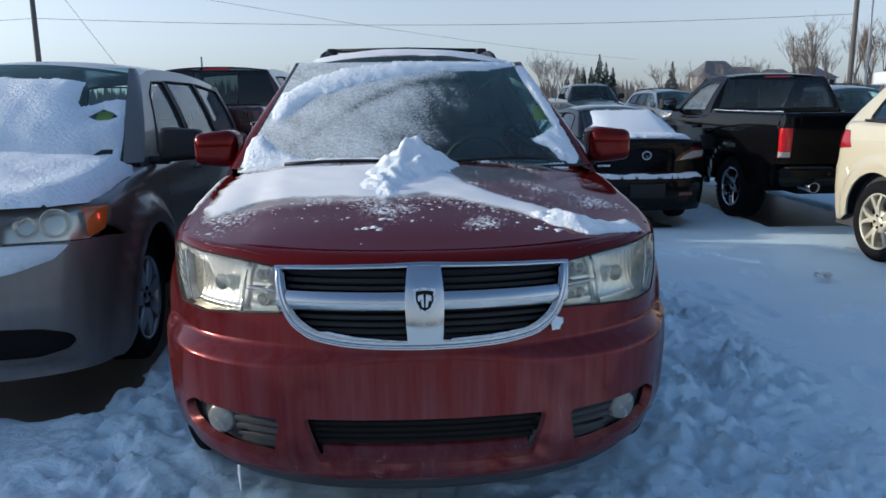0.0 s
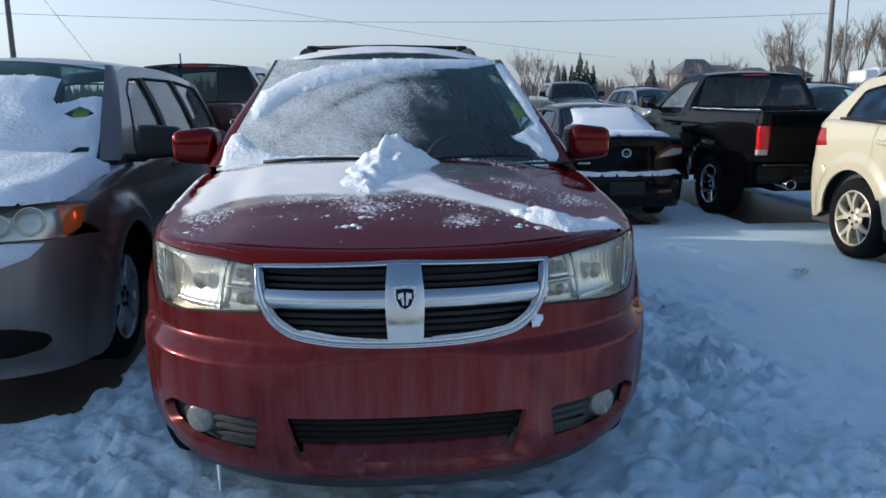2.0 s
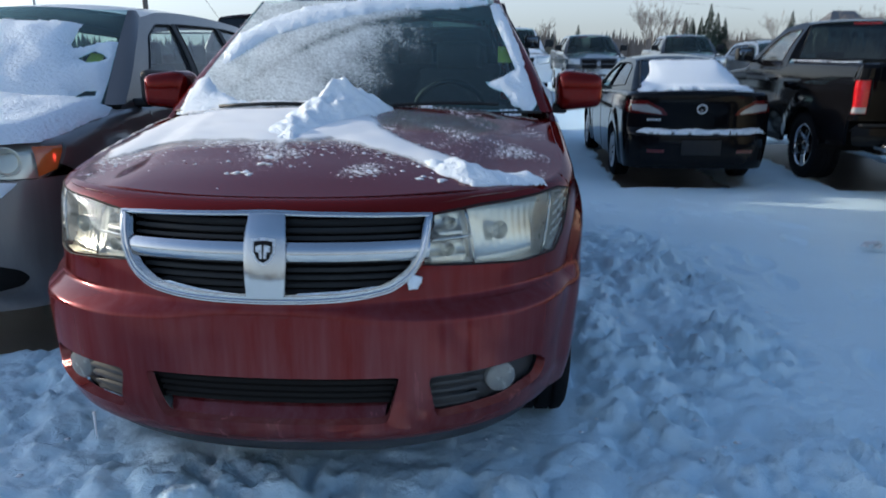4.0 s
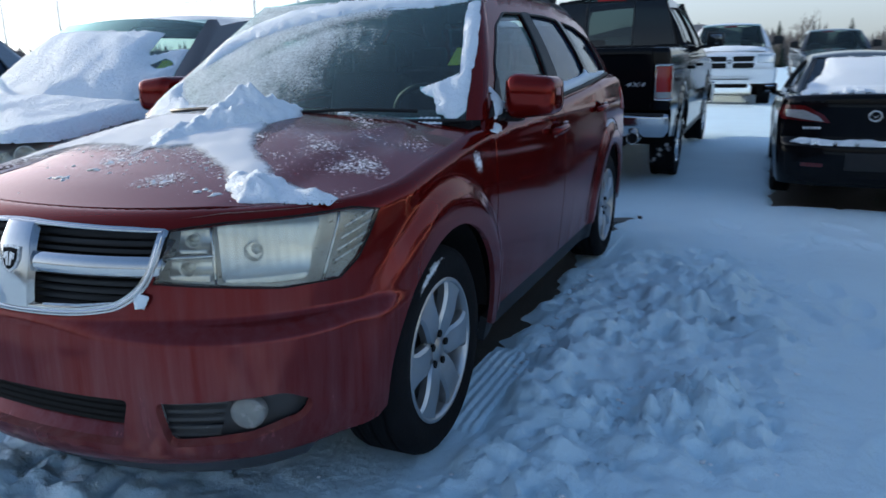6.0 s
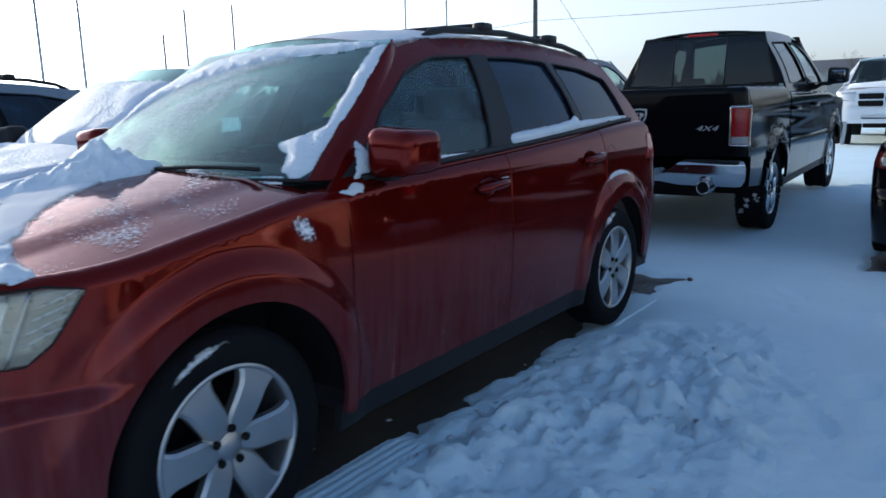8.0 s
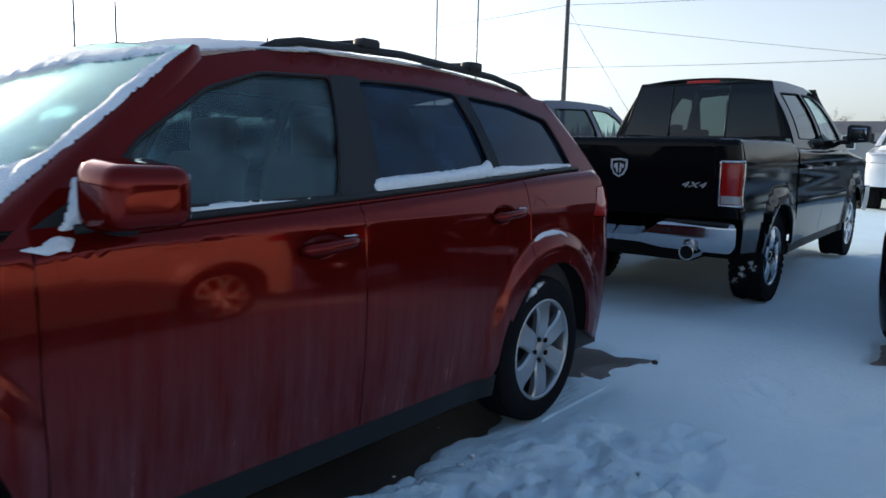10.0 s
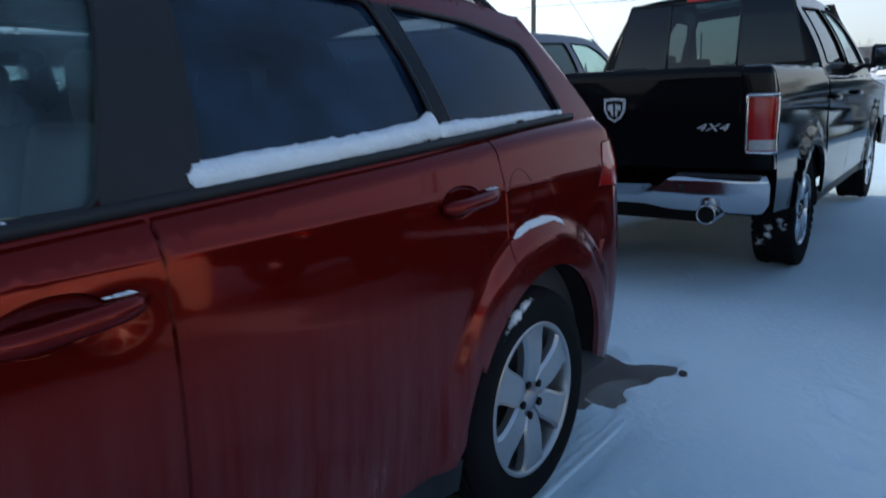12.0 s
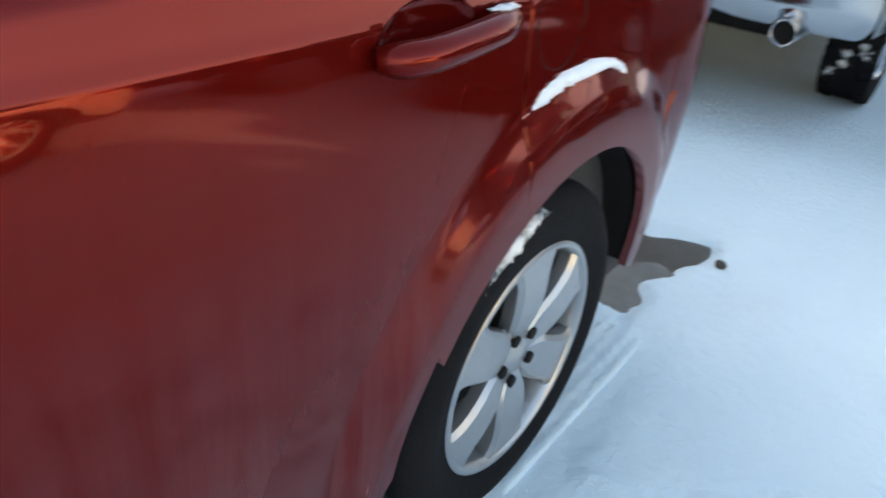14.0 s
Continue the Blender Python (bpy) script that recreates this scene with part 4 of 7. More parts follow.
    nose = [(-q, z) for q, z in lamp_r[5:]] + [gr[0], gr[-1], gr[-2]] + lamp_r[:4:-1] + S.topline(se, -se)
    sheet("hood_nose", P, nose, paint, root, h=0.045, thick=0.012, extra=S.rows(-se, se))
    edge = [S.P(np.array([q]), np.array([S.top(q)]))[0] for q in np.linspace(-sh, sh, 90)]
    cowl = [(x, 1.235 + 0.26 * x * x) for x in np.linspace(0.70, -0.70, 15)]

    def hood_z(x, y):
        z = S.H(x, y)
        ridge = 0.53 + 0.08 * np.clip((np.asarray(y) - 0.1) / 1.2, 0, 1)
        k = np.clip((ridge - np.abs(x)) / 0.13 + 0.5, 0, 1)
        f = np.clip((np.asarray(y) - 0.12) / 0.35, 0, 1)
        z = z + 0.010 * f * k * k * (3 - 2 * k)
        return np.stack([np.asarray(x, float), np.asarray(y, float), z], -1)

    sheet("hood", hood_z, [(p[0], p[1]) for p in edge] + cowl, paint, root, h=0.05, thick=0.01)
    # cowl tray
    tray = [(x, 1.238 + 0.26 * x * x) for x in np.linspace(-0.70, 0.70, 15)] + [(x, 1.42 + 0.24 * x * x) for x in np.linspace(0.72, -0.72, 15)]
    ct = sheet("cowl_tray", lambda x, y: np.stack([x, y, S.H(x, y) - 0.012 + 0 * x], -1), tray, PLASTIC, root, h=0.08, thick=0.0)
    slots = bmesh.new()
    for k in range(44):
        x = -0.60 + 1.2 * k / 43
        if abs(x) < 0.06:
            continue
        box_bm((0.011, 0.055, 0.012), (x, 1.295 + 0.25 * x * x, float(S.H(x, 1.30)) + 0.004), 0, 1, None, slots)
    tagged(part("vent_ribs", slots, VENT, ct), kind="stuff")
    # side panels
    cab = Cabin(0.845, 1.14, 0.34, 0.42, curve_of([0, 3.2, 4.3, 5], [0, 0.0, 0.055, 0.12]),
                (1.25, 1.115, 2.01, 1.63, 0.23, 0.80, 0.61),
                [(1.075, 1.42), (1.2, 1.57), (1.3, 1.71), (1.4, 1.855), (1.5, 2.005), (1.60, 2.14)],
                [(2.14, 1.60), (2.40, 1.652), (2.8, 1.677), (3.3, 1.682), (3.8, 1.662), (4.28, 1.615)],
                [(1.20, 4.64), (1.35, 4.52), (1.5, 4.38), (1.615, 4.28)],
                (4.86, 1.18, 4.42, 1.60, 0.16, 0.66, 0.52), 0.06)
    win_f = [(1.63, 1.145), (2.505, 1.160), (2.56, 1.30), (2.665, 1.585), (2.34, 1.568), (2.10, 1.495), (1.82, 1.330)]
    win_r = [(2.705, 1.170), (3.455, 1.222), (3.475, 1.30), (3.42, 1.585), (3.1, 1.594), (2.80, 1.586)]
    win_q = [(3.545, 1.232), (4.30, 1.262), (4.22, 1.505), (3.90, 1.560), (3.50, 1.580)]
    cab.build(root, paint, [("front_side_window", win_f, SIDEPANE), ("rear_side_window", win_r, TINT), ("quarter_window", win_q, TINT)])
    fe, de, re_ = sy(1.495), sy(2.585), sy(3.69)
    fend = [lamp_r[4], lamp_r[3], (sy(0.56), 0.72)] + S.arch(FAC, HUBZ, ARCH, 137, -8, 22) + [(sy(1.452), 0.285), (fe - gap, 0.285)] + S.topline(fe - gap, se) + [lamp_r[5]]
    fd = [(fe + gap, 0.325), (de - gap, 0.325)] + S.topline(de - gap, fe + gap)
    rd = [(de + gap, 0.325), (sy(3.40), 0.325)] + S.arch(RAC, HUBZ, ARCH + 0.03, 178, 118, 10) + [(re_ - gap, 0.86)] + S.topline(re_ - gap, de + gap)
    tail = [(sy(4.36), 1.00), (sy(4.60), 0.985), (S.sr(0.62), 0.985), (S.sr(0.62), 1.15), (sy(4.6), 1.155), (sy(4.44), 1.15)]
    qt = S.arch(RAC, HUBZ, ARCH, 152, 25, 18) + [(sy(4.345), 0.70), (sy(4.36), 1.00), (sy(4.44), 1.15)] + S.topline(sy(4.46), re_ + gap) + [(re_ + gap, 0.86)] + S.arch(RAC, HUBZ, ARCH + 0.03, 118, 150, 6)
    rb = [(sy(4.345), 0.36)] + S.arch(RAC, HUBZ, ARCH, 2, 25, 4) + [(sy(4.345), 0.70), (sy(4.40), 0.80), (S.end, 0.80), (S.end, 0.27), (S.sr(0.6), 0.27), (sy(4.5), 0.29)]
    sill = [(sy(1.43), 0.215), (sy(3.46), 0.215), (sy(3.46), 0.315), (sy(1.43), 0.315)]
    gate = [(S.sr(0.60), 0.805), (S.end, 0.805), (S.end, 1.19), (S.sr(0.60), 1.19)]
    cap = [(sy(4.44), 1.155), (sy(4.6), 1.16), (S.sr(0.6), 1.155)] + S.topline(S.sr(0.6), sy(4.46))
    low_q = [(sy(4.36), 0.80), (S.sr(0.6), 0.805), (S.sr(0.6), 0.98), (sy(4.6), 0.98), (sy(4.36), 0.995)]
    for sg in (1, -1):
        mir = (lambda p: p) if sg > 0 else flip_s
        xr = S.rows(sg * se, sg * sy(4.5), 0.045)
        around = mir(S.flare(FAC, HUBZ, ARCH, 160, -5)), mir(S.flare(RAC, HUBZ, ARCH, 180, 20))
        crease = mir([(q, z) for q in np.arange(sy(1.5), sy(4.36), 0.03) for z in (1.035, 1.050, 1.059, 1.068, 1.075, 1.082, 1.094)])
        sheet("front_fender", P, mir(fend), paint, root, h=0.034, thick=0.02, extra=xr, dots=around[0])
        cups = []
        for y, z in ((2.385, 1.006), (3.462, 1.053)):
            ring = [(sy(y) + 0.092 * math.cos(a), z + 0.043 * math.sin(a) + 0.005 * math.cos(a)) for a in np.linspace(0, 2 * math.pi, 28, endpoint=False)]
            cups.append((sg * sy(y), z, mir(ring)))
        d1 = sheet("front_door", P, mir(fd), paint, root, (cups[0][2],), h=0.045, thick=0.02, extra=xr, dots=crease)
        d2 = sheet("rear_door", P, mir(rd), paint, root, (cups[1][2],), h=0.036, thick=0.02, extra=xr, dots=crease + around[1])
        for door, (s0, z0, ring) in zip((d1, d2), cups):
            sheet("handle_cup", lambda s_, z, s0=s0, z0=z0: S.P(s_, z, 0.032 * np.clip(1.02 - ((np.asarray(s_) - s0) / 0.094) ** 2 - ((np.asarray(z) - z0) / 0.045) ** 2, 0, 1) ** 0.6), ring, paint, door, h=0.012, thick=0.0)
        q1 = sheet("rear_quarter", P, mir(qt), paint, root, h=0.034, thick=0.02, extra=xr, dots=crease + around[1])
        sheet("rear_bumper", P, mir(rb), paint, root, h=0.07, thick=0.02)
        sheet("sill", S.deep(0.018), mir(sill), PLASTIC, root, h=0.1, thick=0.03)
        sheet("tailgate", P, mir(gate), paint, root, h=0.1, thick=0.02)
        sheet("tail_cap", P, mir(cap), paint, root, h=0.08, thick=0.01)
        sheet("lower_quarter", P, mir(low_q), paint, root, h=0.08, thick=0.01)
        sheet("tail_lamp", P, mir(tail), REDLENS, root, h=0.06, thick=0.03, lift=0.004)
        f = lambda y, z, g=sg: S.P(g * np.interp(y, S.y, S.s), z)
        handle(d1, f, 2.405, 0.998, paint)
        lk = lathe("door_lock", [(0.004, 0.001), (0.004, 0.009), (0.001, 0.012), (-0.02, 0.013)], SILVER, d1, 14)
        lk.matrix_basis = Matrix.Translation(tuple(f(np.array([2.520]), np.array([1.012]))[0] + np.array([sg * 0.012, 0, 0]))) @ pose(0, 0, 0, 0, 0, 0 if sg > 0 else 180)
        handle(d2, f, 3.485, 1.045, paint)
        if sg > 0:
            ring = [(3.782 + 0.072 * math.cos(a), 1.035 + 0.076 * math.sin(a)) for a in np.linspace(0, 2 * math.pi, 24, endpoint=False)]
            tube("fuel_flap_seam", f(*np.array(ring).T), 0.0011, SEAM, q1, 5, closed=True)
        # belt moulding and black centre pillar
        ys = np.linspace(1.60, 4.36, 30)
        belt = [(sg * (float(cab.G(y, float(S.topy(y)) + 0.02)) + 0.008), y, float(S.topy(y)) + 0.012) for y in ys]
        tube("belt_moulding", belt, 0.014, PLASTIC, root, 6)
        pf = cab.right if sg > 0 else cab.left
        sheet("centre_pillar", pf, [(2.508, 1.158), (2.708, 1.168), (2.812, 1.596), (2.668, 1.590), (2.563, 1.31)], PLASTIC, root, h=0.08, thick=0.004, lift=0.006, flip=sg < 0)
        sheet("pillar_cover", pf, [(3.462, 1.205), (3.55, 1.210), (3.50, 1.575), (3.43, 1.58)], BLACK, root, h=0.08, thick=0.004, lift=0.005, flip=sg < 0)
        mirror(root, 0.985 if sg > 0 else 0.950, 1.690, 1.197, (0.205, 0.215, 0.178), paint, sg > 0)
        sail = [(1.50, 1.115), (1.68, 1.125), (1.80, 1.30), (1.66, 1.21)]
        sheet("mirror_sail", pf, sail, PLASTIC, root, h=0.08, thick=0.004, lift=0.005, flip=sg < 0)
        # head lamp: bowl, bezel, lens
        lm = mir(lamp_r)
        hl = sheet("head_lamp", S.deep(0.060), lm, HOUSING, root, h=0.035, thick=-0.045)
        for nm, x0, x1, z0, z1, x2, x3 in (("main_reflector", 0.597, 0.772, 0.772, 0.914, 0.592, 0.800), ("turn_reflector", 0.462, 0.578, 0.786, 0.832, 0.474, 0.576), ("side_reflector", 0.490, 0.574, 0.852, 0.908, 0.498, 0.570)):
            q = rounded([(sx(x0), z0), (sx(x1), z0), (sx(x3), z1), (sx(x2), z1)], 0.012)
            zc, hh = (z0 + z1) / 2, (z1 - z0) / 2
            rib = 0.0007 if nm == "main_reflector" else 0.0004
            sheet(nm, lambda s, z, zc=zc, hh=hh, rib=rib: S.P(s, z, 0.030 + 0.022 * np.sqrt(np.maximum(1 - ((z - zc) / hh) ** 2, 0)) + rib * np.sin(np.asarray(s) * 2 * math.pi / 0.030)), mir(q), REFLECTOR, hl, h=0.009, thick=0.02)
        for x, z, rr in ((0.52, 0.808, 0.019), (0.535, 0.880, 0.017), (0.675, 0.846, 0.026)):
            c = P(np.array([sg * sx(x)]), np.array([z]), 0.045)[0]
            bw = lathe("lamp_bowl", [(0.02, rr), (0.024, rr * 1.08), (0.015, rr), (-0.02, rr * 0.6), (-0.03, 0.02), (-0.005, 0.014), (0.0, 0.001)], REFLECTOR, hl, 24)
            bw.matrix_basis = pose(*c, 0, 0, -90 + sg * 25)
        for a, b in (((sx(0.465), 0.838), (sx(0.585), 0.842)), ((sx(0.585), 0.765), (sx(0.580), 0.925)), ((sy(0.40), 0.752), (sy(0.47), 0.94))):
            pts = [P(np.array([sg * (a[0] + (b[0] - a[0]) * k)]), np.array([a[1] + (b[1] - a[1]) * k]), 0.018)[0] for k in np.linspace(0, 1, 6)]
            tube("lamp_divider", pts, 0.005, CHROME, hl, 6)
        for k in range(4):
            z = 0.80 + 0.03 * k
            pts = [P(np.array([sg * q]), np.array([z + 0.012 * j]), 0.012)[0] for j, q in enumerate(np.linspace(sy(0.435 + 0.012 * k), sy(0.52 + 0.018 * k), 4))]
            tube("side_marker_rib", pts, 0.0035, SILVER, hl, 5)
        sheet("lamp_lens", P, lm, LAMPGLASS, hl, h=0.045, thick=0.006, lift=-0.002)
        tube("lamp_seal", P(*np.array(dense(lm, 0.03)).T, 0.003), 0.0035, SEAM, hl, 5, closed=True)
        # wheels
        for y in (FAY, RAY):
            wheel(root, 0.775, y, HUBZ, HUBZ + 0.008, 0.252, 0.225, style, alloy, sg > 0, spin=-0.3 if y == FAY else 0.224)
            arch_liner(root, sg * 0.868, y + 0.047, HUBZ, ARCH, sg * 0.36)
        # roof rail
        rail = [(sg * (float(cab.G(y, float(cab.zy(y)))) - 0.05), y, float(cab.zy(y)) + z) for y, z in ((2.42, 0.0), (2.50, 0.03), (2.62, 0.045), (3.2, 0.052), (3.9, 0.050), (4.15, 0.04), (4.27, 0.0))]
        rr = tube("roof_rail", rail, 0.017, PLASTIC, root, 8)
        for y in (2.98, 3.72):
            x = sg * (float(cab.G(y, float(cab.zy(y)))) - 0.05)
            part("crossbar_clamp", box_bm((0.07, 0.10, 0.045), (x, y, float(cab.zy(y)) + 0.07), 0.016, 2), PLASTIC, rr)
    for y in (2.98, 3.72):
        hw = float(cab.G(y, float(cab.zy(y)))) - 0.05
        tube("crossbar", [(-hw, y, float(cab.zy(y)) + 0.080), (0, y, float(cab.zy(y)) + 0.090), (hw, y, float(cab.zy(y)) + 0.080)], 0.013, PLASTIC, root, 8)
    # dark inner shell closes the gaps between the panels
    cabin_fill(root, 0.79, 1.54, 4.62, 0.235, 1.02)
    part("engine_bay", box_bm((1.30, 0.95, 0.5), (0, 0.85, 0.56), 0.03), SEAM, root)
    part("dashboard", box_bm((1.36, 0.42, 0.20), (0, 1.62, 1.03), 0.07, 3), LINER, root)
    for x in (-0.37, 0.37):
        seat(root, x, 2.45, 0.62)
    seat(root, 0, 3.35, 0.65, 1.25, False)
    for x in (-0.4, 0.0, 0.4):
        part("headrest", box_bm((0.25, 0.1, 0.18), (x, 3.72, 1.36), 0.04, 3), CLOTH, root)
    wheel_pts = [(0.37 + 0.185 * math.cos(a), 2.02 - 0.07 * math.sin(a), 1.06 + 0.17 * math.sin(a)) for a in np.linspace(0, 2 * math.pi, 24, endpoint=False)]
    tube("steering_wheel", wheel_pts, 0.015, PLASTIC, root, 8, closed=True)
    part("rear_view_mirror", box_bm((0.24, 0.03, 0.07), (0, 2.02, 1.50), 0.012), PLASTIC, root)
    for x0, x1, z1, y1 in ((-0.58, -0.02, 1.135, 0), (0.08, 0.62, 1.138, 0)):
        a, b = cab.W(np.array([x0, x1]), np.array([1.128, z1]))
        pts = [tuple(a + (b - a) * k + np.array([0, -0.02 - 0.02 * math.sin(3.1 * k), 0.012 + 0.012 * math.sin(3.1 * k)])) for k in np.linspace(0, 1, 7)]
        tube("wiper", pts, 0.008, PLASTIC, root, 6)
    return root, S, cab, hood_z


# ---- the pickup truck ----
def pickup(m, paint, label, group="pickup trucks on the lot", lit=False, bumper=None, alloy=None, badge=True, cab_end=4.02, front_chrome=None, L=5.82, tall=0.0):
    """A full-size pickup; nose at y = 0, tail at 5.82."""
    bumper, alloy, front_chrome = bumper or CHROME, alloy or CHROME, front_chrome or CHROME
    root = car_root("pickup_truck", label, "truck", m, group)
    fa, ra, hz, R = 1.02, L - 1.27, 0.405, 0.475
    S = Skin(L, 2.0, (0.42, 3.0), (0.10, 4.5),
             curve_of([0.4, 0.6, 0.85, 1.1, 1.25], [0.05, 0.0, 0.0, 0.04, 0.10]),
             curve_of([0.42, 0.55, 0.8, 1.0, 1.2, 1.45], [0.035, 0.02, 0.0, 0.012, 0.008, 0.04]),
             curve_of([0.4, 0.7, 0.9, 1.2, 1.45], [0.03, 0.03, 0.02, 0.0, 0.01]),
             curve_of([0, 0.3, 1.2, 1.6, cab_end - 0.02, cab_end + 0.08, L + 0.1], [1.16, 1.19, 1.27, 1.31, 1.36, 1.415, 1.44]),
             curve_of([0, 0.3, 1.0, 1.6, 2.2, 6], [0.0, 0.03, 0.06, 0.05, 0.0, 0.0]),
             0.05, ((fa, hz, R, 0.03 if cab_end > 3.5 else 0.012), (ra, hz, R, 0.03 if cab_end > 3.5 else 0.012)), 0.0)
    sy, sx, P = S.sy, S.sx, S.P
    up = lambda z: z + tall * max(0.0, (z - 1.44) / 0.46)
    cab = Cabin(0.945, 1.36, 0.26, 0.45, curve_of([0, 6], [0, 0.0]),
                (1.42, 1.33, 2.10, up(1.90), 0.16, 0.84, 0.68),
                [(1.30, 1.52), (up(1.5), 1.76), (up(1.7), 2.0), (up(1.86), 2.20)],
                [(2.20, up(1.86)), (2.45, up(1.91)), ((2.4 + cab_end) / 2, up(1.925)), (cab_end - 0.10, up(1.90))],
                [(1.36, cab_end), (up(1.6), cab_end - 0.03), (up(1.90), cab_end - 0.10)],
                (cab_end + 0.05, 1.44, cab_end - 0.05, up(1.885), 0.06, 0.82, 0.67), 0.04)
    wf = [(1.86, 1.42), (2.78, 1.43), (2.80, up(1.83)), (2.40, up(1.82)), (2.20, up(1.74))]
    wr = [(2.92, 1.43), (3.78, 1.44), (3.70, up(1.81)), (2.93, up(1.83))]
    crew = cab_end > 3.5
    cab.build(root, paint, [("front_side_window", wf, FRONTPANE)] + ([("rear_side_window", wr, OUTERPANE)] if crew else []), rear_glass=TRUCKPANE)
    fd, rd, ce = sy(1.62), sy(2.86), sy(cab_end - 0.07)
    fend = [(sy(0.36), 0.55)] + S.arch(fa, hz, R, 162, 0, 18) + [(sy(1.52), 0.46), (fd - .004, 0.46)] + S.topline(fd - .004, sy(0.22)) + [(sy(0.24), 0.98), (sy(0.36), 0.95)]
    doors = [[(fd + .004, 0.46), (rd - .004, 0.46)] + S.topline(rd - .004, fd + .004), [(rd + .004, 0.46), (ce - .004, 0.46)] + S.topline(ce - .004, rd + .004)][:2 if crew else 1]
    bed = [(sy(cab_end) if crew else rd + .004, 0.46), (sy(ra - R - 0.03), 0.46)] + S.arch(ra, hz, R, 172, 8, 18) + [(sy(L - 0.77), 0.50), (sy(L - 0.22), 0.55), (sy(L - 0.16), 0.84), (sy(L - 0.16), 1.28)] + S.topline(sy(L - 0.12), sy(cab_end) if crew else rd + .004)
    gate = [(S.sr(0.80), 0.83), (S.end, 0.83)] + S.topline(S.end, S.sr(0.80), 0.1)
    li, zl0, zl1 = (0.875, 0.90, 1.27) if lit else (0.845, 0.93, 1.265)
    lamp = [(sy(L - 0.11), zl0), (S.sr(li), zl0), (S.sr(li), zl1), (sy(L - 0.11), zl1)]
    post = [(sy(L - 0.12), 1.28), (S.sr(0.81), 1.28)] + S.topline(S.sr(0.81), sy(L - 0.10), 0.03)
    strip = [(S.sr(li - 0.005), 0.895), (S.sr(0.805), 0.895), (S.sr(0.805), 1.285), (S.sr(li - 0.005), 1.285)]
    low = [(sy(L - 0.16), 0.83), (S.sr(0.81), 0.83), (S.sr(0.81), zl0 - 0.005), (sy(L - 0.11), zl0 - 0.005)]
    for sg in (1, -1):
        mir = (lambda p: p) if sg > 0 else flip_s
        xr = S.rows(sg * sy(0.24), sg * sy(L - 0.12), 0.09)
        sheet("front_fender", P, mir(fend), paint, root, h=0.07, thick=0.02, extra=xr)
        f = lambda y, z, g=sg: S.P(g * np.interp(y, S.y, S.s), z)
        for d, y in zip(doors, (2.66, 3.78)):
            dr = sheet("door", P, mir(d), paint, root, h=0.09, thick=0.02, extra=xr)
            handle(dr, f, y, 1.17, paint)
        sheet("bed_side", P, mir(bed), paint, root, h=0.07, thick=0.03, extra=xr)
        sheet("tailgate", P, mir(gate), paint, root, h=0.08, thick=0.02, extra=S.rows(sg * S.sr(0.8), sg * S.end))
        sheet("corner_post", P, mir(post), paint, root, h=0.04, thick=0.01)
        sheet("corner_post", P, mir(low), paint, root, h=0.04, thick=0.01)
        lip = [(S.sr(0.80), 1.365), (S.end, 1.365), (S.end, S.top(S.end) - 0.03), (S.sr(0.80), S.top(S.sr(0.80)) - 0.03)]
        sheet("tailgate_lip", P, mir(lip), paint, root, h=0.06, thick=0.016, lift=0.014)
        if crew:
            dark = [(sg * 0.30, 1.45), (sg * 0.81, 1.45), (sg * 0.665, up(1.875)), (sg * 0.29, up(1.875))]
            sheet("dark_outer_pane", cab.B, dark if sg < 0 else dark[::-1], OUTERPANE, root, h=0.1, thick=0.0, flip=sg < 0, lift=0.006)
            tube("slider_frame", cab.B(np.full(6, sg * 0.295), np.linspace(1.45, up(1.875), 6)), 0.011, PLASTIC, root, 6)
        sheet("lamp_flank", P, mir(strip), paint, root, h=0.06, thick=0.01)
        tl = sheet("tail_lamp", P, mir(lamp), REDLIT if lit else REDLENS, root, h=0.05, thick=0.03, lift=0.004)
        tube("lamp_bezel", P(*np.array(dense(mir(rounded(lamp, 0.015)), 0.04)).T, -0.010), 0.011, CHROME if not lit else BLACK, tl, 6, closed=True)
        rv = [(sy(L - 0.09), zl0 + 0.015), (S.sr(li + 0.015), zl0 + 0.015), (S.sr(li + 0.015), zl0 + 0.075), (sy(L - 0.09), zl0 + 0.075)]
        sheet("reverse_lens", P, mir(rv), PALELENS, tl, h=0.04, thick=0.004, lift=0.008)
        for y in (fa, ra):
            wheel(root, 0.83, y, hz, hz, 0.262, 0.27, "five", alloy, sg > 0, chunky=True)
            arch_liner(root, sg * 0.955, y, hz, R, sg * 0.42)
        mirror(root, 1.12, 1.86, 1.50, (0.24, 0.14, 0.21), PLASTIC, sg > 0)
        sheet("rocker", S.deep(0.03), mir([(sy(1.50), 0.36), (sy(cab_end + 0.03), 0.36), (sy(cab_end + 0.03), 0.45), (sy(1.50), 0.45)]), PLASTIC, root, h=0.12, thick=0.05)
        # chrome rear bumper, stepped down for the plate
        bp = [(0.42, 0.785), (0.98, 0.80), (1.005, 0.74), (1.00, 0.63), (0.95, 0.56), (0.745, 0.565), (0.72, 0.61), (0.60, 0.61), (0.575, 0.57), (0.40, 0.575), (0.24, 0.605), (0.0, 0.605), (0.0, 0.655), (0.22, 0.66), (0.30, 0.69)]
        bp = [(sg * x, z) for x, z in rounded(bp, 0.03)]
        rb = sheet("rear_bumper", lambda x, z: np.stack([x, L + 0.105 - 0.10 * np.abs(x) ** 4 - 1.6 * np.maximum(0.68 - z, 0) ** 1.4 - 8.0 * np.maximum(z - 0.765, 0) ** 1.6, z], -1), bp, bumper, root, h=0.03, thick=0.12, flip=True)
